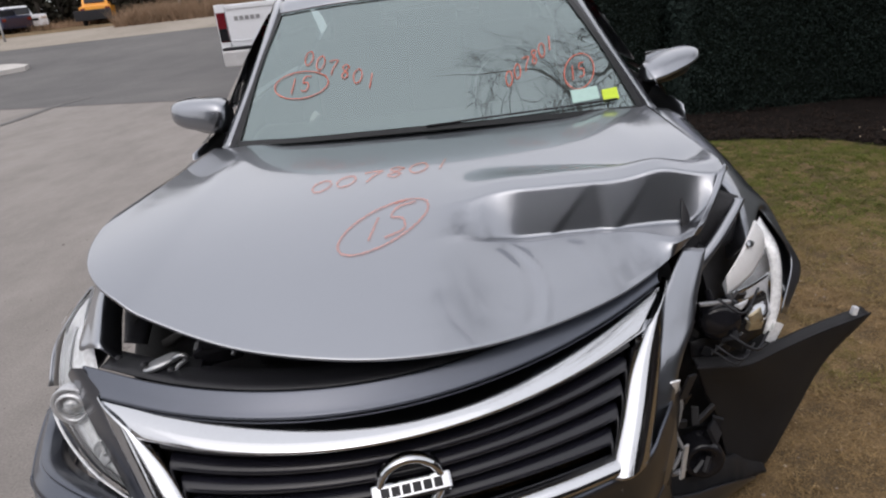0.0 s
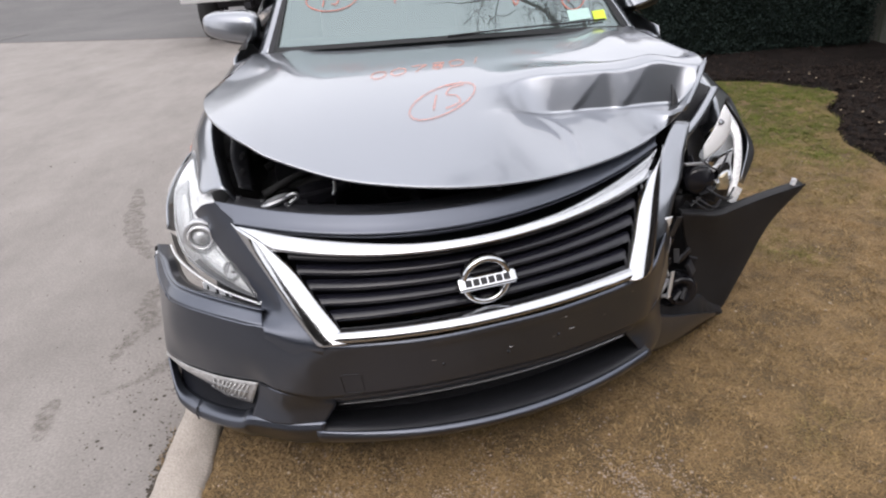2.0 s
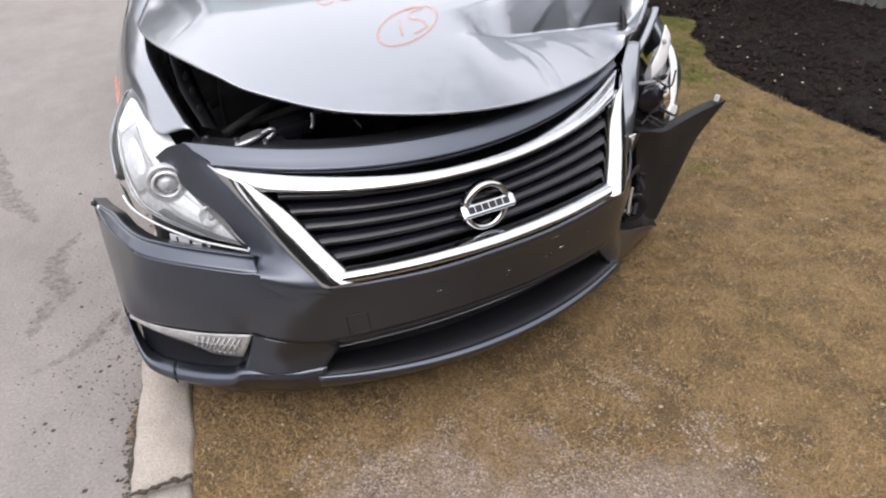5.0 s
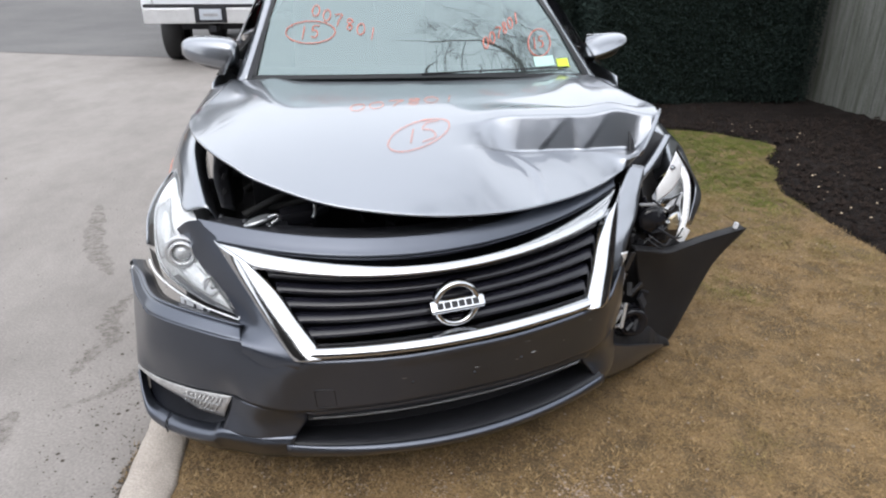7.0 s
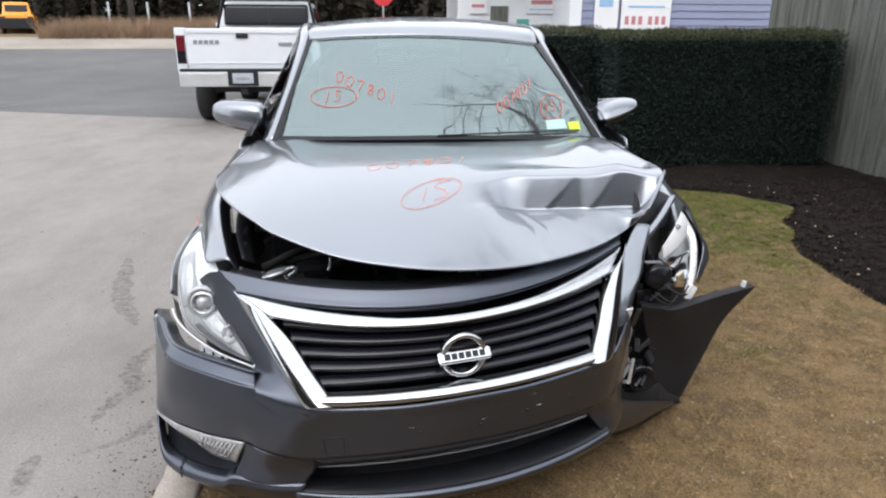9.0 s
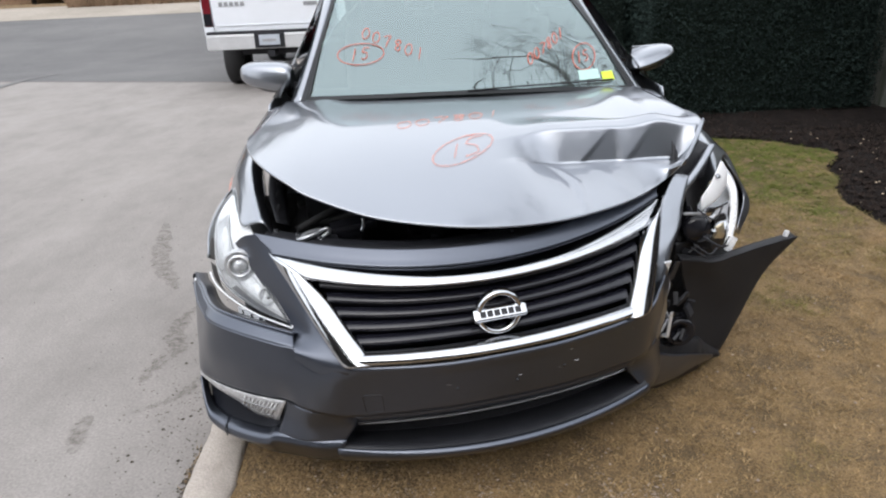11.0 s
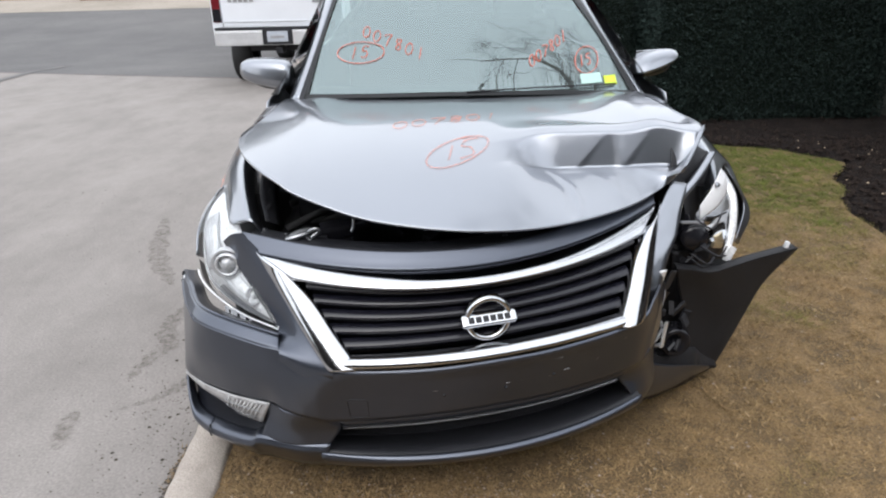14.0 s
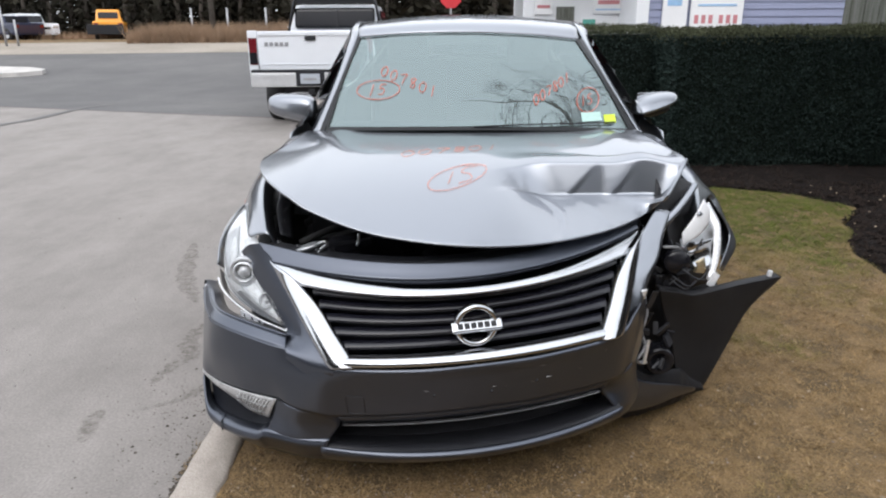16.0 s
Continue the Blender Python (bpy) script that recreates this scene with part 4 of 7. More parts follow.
sheet("lower_lip", net([off(lip_in, 0.006, -0.012), lip_in, lipB, lipC, lipD, off(lipD, 0.12, 0.0)], 60, 18), PAINT_SHADED, bumper, "", 0.004)
# inner lip made black: the shade under the bumper's overhang is in its colour
sheet("opening_floor", net([off(lipA, 0.14, -0.06), off(lipA, 0.0, -0.010), off(lip_in, 0.002, -0.006)], 40, 8), BLACK, bumper, "floor of the lower opening, blackened for its shade")
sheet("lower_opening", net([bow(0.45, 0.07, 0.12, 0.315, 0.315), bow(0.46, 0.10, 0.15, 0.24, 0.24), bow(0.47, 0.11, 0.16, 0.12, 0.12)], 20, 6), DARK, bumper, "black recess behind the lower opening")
sheet("lower_grille_bar", net([bow(0.415, 0.030, 0.070, 0.276, 0.288), bow(0.415, 0.012, 0.050, 0.271, 0.283), bow(0.415, 0.034, 0.070, 0.262, 0.274)], 40, 6), LAMP_GREY, bumper, "thin satin grey bar", 0.003)
# ragged clip left on the end of the cover
rt_end = random.Random(5)
for k in range(16):
    q = rt_end.random()
    p = (-0.850 - 0.011 * q + rt_end.uniform(-0.003, 0.003), 0.56 + 0.10 * q, 0.580 + rt_end.uniform(-0.012, 0.016) - 0.03 * (k % 3 == 0))
    box("torn_clip", (rt_end.uniform(0.003, 0.006), rt_end.uniform(0.008, 0.020), rt_end.uniform(0.008, 0.022)), p, rt_end.choice([BLACK, BLACK, DARK, BLACK, LAMP_SHELL]), bumper, "", 0.002, (rt_end.uniform(-40, 40), rt_end.uniform(-30, 30), rt_end.uniform(-40, 40)))
# towing-eye cover and scuffs
for ring in (((-0.391, 0.362), (-0.386, 0.357), (-0.346, 0.355), (-0.341, 0.360), (-0.343, 0.407), (-0.348, 0.412), (-0.390, 0.415), (-0.395, 0.410)),):
    pts = [(x, np.interp(z, [0.343, 0.45], [-0.002 - 0.16 * (0.42 - abs(x)), -0.005 - 0.2 * (0.425 - abs(x))]) - 0.0015, z) for x, z in ring]
    tube("tow_cover_seam", pts, 0.0016, BLACK, bumper, "fine dark seam of the towing-eye cover", 6, True)
rs_scuff = random.Random(17)
for k in range(26):
    x, z = (rs_scuff.uniform(0.10, 0.40), rs_scuff.uniform(0.462, 0.478)) if k < 18 else (rs_scuff.uniform(-0.35, 0.42), rs_scuff.uniform(0.37, 0.47))
    y = np.interp(z, [0.343, 0.45, 0.5], [np.interp(abs(x), [0, 0.2, 0.42], [-0.048, -0.038, 0.0]), np.interp(abs(x), [0, 0.2, 0.425], [-0.060, -0.048, -0.005]), np.interp(abs(x), [0, 0.2, 0.435], [-0.064, -0.052, -0.004])]) - 0.0012
    w = rs_scuff.uniform(0.003, 0.016)
    tube("scuff", [(x - w, y + 0.10 * w * (1 if x < 0 else -1), z), (x + w, y - 0.10 * w * (1 if x < 0 else -1), z + rs_scuff.uniform(-0.002, 0.002))], rs_scuff.uniform(0.0007, 0.0015), SCUFF, bumper, "pale scratch", 4)
for x, z in ((-0.14, 0.405), (0.17, 0.412), (0.03, 0.40)):
    y = np.interp(abs(x), [0, 0.2, 0.425], [-0.054, -0.043, -0.004])
    lathe("plate_screw_hole", [(y - 0.006, 0.0), (y - 0.006, 0.004), (y, 0.005)], BLACK, bumper, (x, 0, z), "y", 10)

# grille: black box, slats, chrome surround, round badge
grille = add_to("grille", mesh_of("grille", net([off(bow(0.52, 0.09, 0.22, 0.70, 0.71, skew=SKEW), 0.02, 0), off(bow(0.43, 0.05, 0.10, 0.52, 0.52, skew=SKEW), 0.02, 0)], 24, 6).reshape(-1, 3), grid_faces(6, 24), DARK), car, "black slatted grille with a chrome surround", FRONT)
for k in range(5):
    t = (k + 0.5) / 5.0
    half = 0.480 - 0.078 * t
    z = 0.690 - 0.158 * t
    mid, end = 0.026 - 0.046 * t, 0.158 - 0.135 * t
    ln = bow(half, mid, end, z, z + 0.014 * (1 - t), skew=SKEW)
    sheet("grille_slat", net([off(ln, 0.055, 0.002), off(ln, 0.030, 0.011), off(ln, 0.010, 0.008), off(ln, 0.0, -0.001), off(ln, 0.004, -0.009), off(ln, 0.018, -0.013), off(ln, 0.05, -0.012)], 40, 16), SLAT, grille)


def chrome(name, rows, nu=50, nv=12):
    return sheet(name, net(rows, nu, nv), CHROME, grille, "polished chrome trim", 0.003)


cl2 = bow(0.500, 0.000, 0.158, 0.688, 0.702, skew=SKEW)
chrome("chrome_upper_bar", [off(c_up, 0.016, -0.004), off(c_up, -0.004, 0.001), [tuple((np.array(a) * 0.20 + np.array(b) * 0.80) + np.array((0, -0.017, 0.007))) for a, b in zip(c_up, cl2)], [tuple((np.array(a) * 0.12 + np.array(b) * 0.88) + np.array((0, -0.016, 0.001))) for a, b in zip(c_up, cl2)], off(cl2, 0.004, 0.000), off(cl2, 0.008, -0.006), off(cl2, 0.03, -0.006)])
chrome("chrome_lower_bar", [off(bow(0.41, -0.042, 0.004, 0.529, 0.534, skew=SKEW), 0.03, 0.001), off(bow(0.41, -0.044, 0.002, 0.529, 0.534, skew=SKEW), -0.006, 0.0), off(bow(0.415, -0.055, -0.005, 0.518, 0.523, skew=SKEW), -0.010, 0.0), off(c_bot, -0.008, 0.001), off(c_bot, 0.012, -0.004)])
for side in (-1, 1):
    outer = [(-0.598, 0.245, 0.762), (-0.548, 0.160, 0.682), (-0.492, 0.068, 0.585), (-0.452, 0.010, 0.525), (-0.440, -0.004, 0.508)]
    inner = [(-0.520, 0.170, 0.722), (-0.460, 0.110, 0.660), (-0.415, 0.048, 0.590), (-0.378, 0.004, 0.535), (-0.366, -0.018, 0.508)]
    crown = [tuple(np.array(a) * (0.5 if side < 0 else 0.38) + np.array(b) * (0.5 if side < 0 else 0.62) + np.array((0, -0.014 if side < 0 else -0.026, 0.004))) for a, b in zip(outer, inner)]
    rows = [off(outer, 0.02, 0), off(outer, -0.003, 0), crown, off(inner, -0.004, 0), off(inner, 0.035, 0)]
    rows = [[(side * -x + SKEW * (x / 0.5) ** 2 * (1.0 if side > 0 else 0.5), y, z) for x, y, z in r] for r in rows]
    chrome("chrome_side_bar", rows[::-1] if side > 0 else rows, 24, 14)
badge = lathe("badge", [(-0.012, 0.049), (-0.020, 0.052), (-0.022, 0.058), (-0.020, 0.063), (-0.012, 0.066), (0.0, 0.066), (0.0, 0.049), (-0.012, 0.049)], CHROME, grille, (-0.004, -0.004, 0.598), "y", 48, "round chrome badge with a plain crossbar")
box("badge_bar", (0.148, 0.020, 0.034), (-0.004, -0.024, 0.598), CHROME, badge, "", 0.009, (-42, 0, 0), None, 4)
for k in range(6):
    box("badge_inlay", (0.0155, 0.004, 0.017), (-0.004 + 0.0195 * (k - 2.5), -0.0318, 0.6052), BLACK, badge, "dark plain bar", 0.001, (-42, 0, 0))

# fog lamp: a wedge of ribbed clear plastic over its black bezel
fog_up = [(-0.856, 0.362, 0.374), (-0.806, 0.287, 0.364), (-0.717, 0.190, 0.368), (-0.653, 0.138, 0.370), (-0.603, 0.105, 0.369)]
fog_low = [(-0.854, 0.360, 0.355), (-0.795, 0.286, 0.330), (-0.722, 0.202, 0.316), (-0.696, 0.176, 0.302), (-0.634, 0.131, 0.292)]
bez_low = [(-0.858, 0.37, 0.262), (-0.828, 0.306, 0.238), (-0.736, 0.190, 0.246), (-0.672, 0.132, 0.258), (-0.636, 0.114, 0.275)]
fog = sheet("fog_lamp_bezel", net([[(x + 0.01, y + 0.022, z) for x, y, z in fog_up], [(x + 0.014, y + 0.030, z) for x, y, z in fog_low], [(x + 0.012, y + 0.030, z) for x, y, z in bez_low], [(x + 0.004, y + 0.012, z - 0.004) for x, y, z in bez_low]], 30, 16), POCKET, bumper, "black fog lamp bezel")
sheet("fog_lamp_edge", net([[(-0.604, 0.110, 0.370), (-0.612, 0.114, 0.335), (-0.634, 0.116, 0.284)], [(-0.600, 0.135, 0.370), (-0.608, 0.14, 0.335), (-0.630, 0.145, 0.284)]], 10, 3), BLACK, bumper)
fog_rows = [fog_up, [tuple(0.5 * (np.array(a) + np.array(b)) + np.array((-0.003, -0.006, 0.0))) for a, b in zip(fog_up, fog_low)], fog_low]
sheet("fog_lamp", net(fog_rows, 30, 10), FOG_LENS, bumper, "ribbed clear fog lamp", 0.003)
fog_net = net([[(x - 0.002, y - 0.004, z) for x, y, z in r] for r in fog_rows], 61, 9)
for k in range(9):
    i = 30 + 3 * k
    tube("fog_lamp_rib", [fog_net[1, i], fog_net[4, i], fog_net[7, i]], 0.0028, FOG_LENS, bumper, "", 5)
for j in (3, 6):
    tube("fog_lamp_rib", [fog_net[j, i] for i in range(28, 58, 4)], 0.002, LAMP_GREY, bumper, "", 5)


def headlamp(side, lens_rows, label, broken=False):
    body = sheet("headlamp", net([[(x + 0.016, y + 0.016, z - 0.003) for x, y, z in r] for r in lens_rows], 20, 12), LAMP_SHELL, car, label)
    sheet("lamp_lens", net(lens_rows, 24, 14), GLASS_LENS, body, "clear lens").visible_shadow = False
    return body


upper = [(-0.822, 0.412, 0.838), (-0.806, 0.345, 0.828), (-0.790, 0.275, 0.812), (-0.764, 0.180, 0.774), (-0.706, 0.075, 0.690), (-0.650, 0.005, 0.632), (-0.604, -0.046, 0.560)]
lower = [(-0.838, 0.402, 0.828), (-0.872, 0.335, 0.795), (-0.898, 0.288, 0.740), (-0.894, 0.215, 0.655), (-0.862, 0.158, 0.594), (-0.742, 0.040, 0.559), (-0.612, -0.054, 0.546)]
middle = [tuple(np.array(a) * 0.5 + np.array(b) * 0.5 + np.array((-0.004, -0.024, 0.006)) * w) for a, b, w in zip(upper, lower, (0, 0.3, 0.6, 1, 1, 0.8, 0.1))]
lamp_l = headlamp(-1, [upper, middle, lower], "clear swept-back headlamp with a round projector")
lamp_net = net([[(x + 0.010, y + 0.010, z - 0.002) for x, y, z in r] for r in (upper, middle, lower)], 61, 31)


def lamp_patch(name, u0, u1, v0, v1, material, label="", deep=0.0):
    """A piece of the lamp's inside, lying just in front of its bowl."""
    g = lamp_net[int(30 * v0):int(30 * v1) + 1, int(60 * u0):int(60 * u1) + 1].copy()
    nv, nu = g.shape[:2]
    for j in range(nv):
        for i in range(nu):
            k = math.sin(math.pi * i / (nu - 1)) * math.sin(math.pi * j / (nv - 1))
            g[j, i] += np.array((0.5, 0.7, 0.1)) * deep * k
    return sheet(name, g, material, lamp_l, label, 0.002)


lamp_patch("lamp_bezel", 0.34, 0.60, 0.42, 0.86, LAMP_BOWL, "grey lamp bezel", 0.02)
lamp_patch("lamp_bezel", 0.62, 0.86, 0.30, 0.62, LAMP_BOWL, "", 0.025)
lamp_patch("lamp_bezel", 0.70, 0.97, 0.70, 0.84, LAMP_GREY, "", 0.006)
eye = (-0.768, 0.092, 0.684)
lathe("projector_bowl", [(0.028, 0.028), (0.006, 0.036), (-0.004, 0.044), (0.0, 0.047), (0.02, 0.047)], LAMP_BOWL, lamp_l, eye, "y", 32)
lathe("projector_ring", [(0.03, 0.025), (-0.006, 0.027), (-0.011, 0.031), (-0.005, 0.035), (0.03, 0.035)], SILVER_LAMP, lamp_l, eye, "y", 32)
lathe("projector_lens", [(-0.014, 0.001), (-0.011, 0.012), (-0.004, 0.020), (0.008, 0.026)], PROJECTOR, lamp_l, eye, "y", 32, "glass projector eye")
high = (-0.682, 0.018, 0.612)
lathe("reflector_bowl", [(0.026, 0.004), (0.022, 0.014), (0.012, 0.023), (0.006, 0.027), (0.02, 0.028)], SILVER_LAMP, lamp_l, high, "y", 28, "mirror bowl of the main beam")
lathe("bulb", [(-0.004, 0.0), (-0.002, 0.006), (0.02, 0.007)], LAMP_GREY, lamp_l, high, "y", 12)
lamp_patch("lamp_inner_rib", 0.30, 0.97, 0.88, 0.93, SILVER_LAMP)
lens_edge = net([upper, middle, lower], 61, 31)
tube("lens_rim", [lens_edge[30, i] for i in range(34, 61, 2)] + [lens_edge[j, 60] for j in range(28, 0, -4)], 0.0028, LAMP_SHELL, lamp_l, "clear rim of the lens", 6)
sheet("lamp_black_seal", net([off(lower[3:], 0.016, -0.004), off(lower[3:], 0.07, -0.050)], 20, 4), BLACK, lamp_l, "black gap under the lamp")
plate = box("lamp_label_plate", (0.125, 0.004, 0.024), (-0.745, 0.052, 0.540), WHITE_PAINT, lamp_l, "pale plastic lip", 0.001, (0, 0, -42))
for k in range(3):
    box("label_bar", (0.006 + 0.004 * k, 0.002, 0.012), (-0.775 + 0.032 * k, 0.076 - 0.029 * k, 0.542), BLACK, lamp_l, "", 0, (0, 0, -42))

# smashed lamp on the crumpled corner
lamp_r = sheet("headlamp", net([[(0.855, 0.56, 0.79), (0.78, 0.44, 0.75), (0.70, 0.36, 0.70)], [(0.865, 0.48, 0.70), (0.80, 0.42, 0.68), (0.715, 0.37, 0.66)], [(0.850, 0.44, 0.57), (0.79, 0.40, 0.58), (0.72, 0.38, 0.60)]], 16, 12), SILVER_LAMP, car, "smashed headlamp hanging in pieces")
shell = sheet("lamp_white_shell", net([[(0.690, 0.310, 0.742), (0.735, 0.345, 0.785), (0.788, 0.405, 0.838)], [(0.690, 0.305, 0.722), (0.752, 0.345, 0.755), (0.812, 0.405, 0.800)], [(0.693, 0.305, 0.698), (0.762, 0.348, 0.722), (0.818, 0.408, 0.748)]], 16, 10), SIGN_WHITE, lamp_r, "pale angular lens fragment", 0.003)
sheet("lens_splinter", net([[(0.700, 0.280, 0.682), (0.735, 0.290, 0.690)], [(0.715, 0.280, 0.668), (0.730, 0.288, 0.678)]], 4, 4), WHITE_PAINT, lamp_r, "white lens splinter", 0.002)
sheet("lens_splinter", net([[(0.742, 0.300, 0.640), (0.778, 0.318, 0.650)], [(0.752, 0.300, 0.615), (0.790, 0.322, 0.612)]], 4, 4), BRASS, lamp_r, "brassy lens splinter", 0.002)
rim = [(0.856, 0.530, 0.798), (0.884, 0.470, 0.725), (0.878, 0.425, 0.625), (0.852, 0.395, 0.548)]
sheet("lamp_rim", net([[(x - 0.038, y - 0.022, z - 0.004) for x, y, z in rim], [(x - 0.016, y - 0.026, z) for x, y, z in rim], rim], 20, 8), LAMP_SHELL, lamp_r, "clear outer rim of the lamp", 0.003)
sheet("lamp_mirror", net([[(0.712, 0.330, 0.690), (0.775, 0.365, 0.690), (0.845, 0.425, 0.690)], [(0.735, 0.345, 0.640), (0.785, 0.385, 0.635), (0.848, 0.420, 0.640)], [(0.760, 0.335, 0.600), (0.800, 0.355, 0.590), (0.845, 0.395, 0.590)]], 14, 10), CHROME, lamp_r, "broken mirror bowl", 0.002)
lathe("lamp_socket", [(-0.028, 0.0), (-0.026, 0.020), (-0.014, 0.034), (-0.012, 0.042), (0.0, 0.048), (0.03, 0.046), (0.05, 0.03)], GLOSS_BLACK, lamp_r, (0.662, 0.262, 0.652), "y", 20, "bare black lamp socket")
lathe("lamp_socket", [(0.0, 0.020), (0.05, 0.022), (0.07, 0.018)], GLOSS_BLACK, lamp_r, (0.712, 0.285, 0.655), "y", 14)
box("lamp_bracket", (0.075, 0.012, 0.006), (0.640, 0.245, 0.712), LAMP_GREY, lamp_r, "bare metal bracket", 0.002, (0, 4, 10))
box("lamp_bracket", (0.05, 0.012, 0.022), (0.765, 0.315, 0.605), BRASS, lamp_r, "brassy bulb holder", 0.005, (10, 14, 30))
box("lamp_bracket", (0.032, 0.010, 0.055), (0.842, 0.375, 0.545), LAMP_SHELL, lamp_r, "", 0.005, (0, 30, 20))
sheet("lamp_tray", net([[(0.60, 0.27, 0.60), (0.72, 0.32, 0.60), (0.85, 0.42, 0.575)], [(0.61, 0.28, 0.53), (0.72, 0.34, 0.52), (0.84, 0.43, 0.51)]], 10, 5), BLACK, lamp_r, "black lamp tray", 0.004)
rg = random.Random(9)
for k in range(14):
    p = Vector((rg.uniform(0.61, 0.72), rg.uniform(0.24, 0.30), rg.uniform(0.56, 0.73)))
    box("lamp_shard", (rg.uniform(0.012, 0.05), 0.006, rg.uniform(0.01, 0.035)), p, rg.choice([BLACK, GLOSS_BLACK, DARK, BLACK]), lamp_r, "", 0.001, (rg.uniform(-50, 50), rg.uniform(-50, 50), rg.uniform(-50, 50)))
for k in range(5):
    a = Vector((rg.uniform(0.62, 0.68), 0.22, rg.uniform(0.60, 0.74)))
    tube("loose_wire", spl([a, a + Vector((0.05, -0.02, -0.03)), a + Vector((0.10, 0.03, rg.uniform(-0.05, 0.02)))], 10), 0.003, BLACK, lamp_r, "", 5)

# corner of the cover peeled out from the body
flap_top = [(0.593, 0.205, 0.577), (0.664, 0.235, 0.555), (0.742, 0.275, 0.529), (0.843, 0.335, 0.522), (0.961, 0.395, 0.522), (1.131, 0.47, 0.522)]
flap_m1 = [(0.625, 0.245, 0.484), (0.699, 0.285, 0.452), (0.775, 0.32, 0.428), (0.863, 0.365, 0.412), (0.944, 0.405, 0.403), (1.02, 0.445, 0.4)]
flap_m2 = [(0.692, 0.315, 0.331), (0.748, 0.345, 0.301), (0.811, 0.375, 0.276), (0.869, 0.4, 0.26), (0.915, 0.42, 0.252), (0.954, 0.44, 0.249)]
flap_bot = [(0.747, 0.36, 0.139), (0.79, 0.385, 0.11), (0.822, 0.405, 0.089), (0.847, 0.42, 0.077), (0.867, 0.43, 0.075), (0.886, 0.44, 0.08)]
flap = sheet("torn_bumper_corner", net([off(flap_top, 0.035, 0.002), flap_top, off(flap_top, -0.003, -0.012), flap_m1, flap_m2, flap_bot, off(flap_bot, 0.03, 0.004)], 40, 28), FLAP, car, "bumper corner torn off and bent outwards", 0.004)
box("flap_clip", (0.014, 0.014, 0.024), (1.085, 0.455, 0.540), WHITE_PAINT, flap, "pale plastic clip", 0.004, (0, 12, 0))
# dark backing put in for the shade inside the torn opening
hole = sheet("torn_opening", net([[(0.48, 0.24, 0.56), (0.60, 0.38, 0.57), (0.80, 0.50, 0.54)], [(0.48, 0.30, 0.30), (0.62, 0.43, 0.30), (0.84, 0.50, 0.28)], [(0.48, 0.30, 0.06), (0.62, 0.42, 0.05), (0.86, 0.48, 0.05)]], 8, 8), DARK, car, "dark sheet for the shaded hollow behind the torn cover")
tail_top = [(0.470, 0.135, 0.330), (0.520, 0.180, 0.290), (0.590, 0.225, 0.238), (0.650, 0.262, 0.222), (0.735, 0.325, 0.205), (0.800, 0.385, 0.150), (0.868, 0.432, 0.100)]
tail_low = [(0.455, 0.170, 0.100), (0.520, 0.205, 0.085), (0.590, 0.245, 0.072), (0.650, 0.285, 0.066), (0.730, 0.335, 0.060), (0.800, 0.392, 0.058), (0.872, 0.436, 0.062)]
tail_mid = [tuple((np.array(a) + np.array(b)) / 2 + np.array((0.004, -0.022, 0))) for a, b in zip(tail_top, tail_low)]
tail_grid = net([off(tail_top, 0.03, -0.006), tail_top, tail_mid, tail_low, off(tail_low, 0.05, -0.008)], 40, 20)
for j in range(tail_grid.shape[0]):
    for i in range(tail_grid.shape[1]):
        tail_grid[j, i] += np.array((0.0, 0.006, 0.004)) * noise.noise(Vector((j * 0.45, i * 0.4, 5.0)))
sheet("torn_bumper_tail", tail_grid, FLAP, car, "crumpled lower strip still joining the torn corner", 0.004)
lathe("lamp_housing", [(0.0, 0.0), (-0.02, 0.03), (-0.03, 0.045), (-0.02, 0.052), (0.03, 0.054)], GLOSS_BLACK, hole, (0.622, 0.235, 0.300), "y", 18, "cracked black lamp housing")
tube("torn_edge", spl([(0.535, 0.175, 0.56), (0.545, 0.165, 0.50), (0.53, 0.155, 0.44), (0.545, 0.15, 0.39), (0.515, 0.13, 0.345), (0.56, 0.17, 0.32)], 24), 0.006, LAMP_GREY, hole, "ragged pale torn edge", 6)
box("torn_tab", (0.030, 0.005, 0.065), (0.556, 0.160, 0.555), BLACK, hole, "bent bare tab", 0.002, (12, 14, 35))
sheet("torn_tab", net([[(0.496, 0.100, 0.611), (0.520, 0.100, 0.616)], [(0.499, 0.098, 0.590), (0.517, 0.102, 0.594)], [(0.503, 0.100, 0.566), (0.506, 0.102, 0.566)]], 6, 8), SILVER_LAMP, hole, "bent bare tab", 0.002)
box("torn_tab", (0.016, 0.006, 0.085), (0.540, 0.118, 0.385), SILVER_LAMP, hole, "", 0.002, (0, 10, 40))
for k in range(9):
    p = Vector((rg.uniform(0.56, 0.66), rg.uniform(0.21, 0.27), rg.uniform(0.27, 0.50)))
    box("torn_scrap", (rg.uniform(0.015, 0.06), 0.01, rg.uniform(0.02, 0.06)), p, rg.choice([BLACK, DARK, GLOSS_BLACK]), hole, "", 0.002, (rg.uniform(-40, 40), rg.uniform(-40, 40), rg.uniform(-60, 60)))

# engine bay under the bonnet
bay = sheet("engine_bay", net([[(-0.70, 0.16, 0.66), (0, 0.10, 0.62), (0.60, 0.34, 0.66)], [(-0.70, 0.6, 0.62), (0, 0.6, 0.60), (0.66, 0.6, 0.62)], [(-0.70, 1.2, 0.85), (0, 1.2, 0.85), (0.7, 1.2, 0.85)]], 10, 8), DARK, car, "dark engine bay")
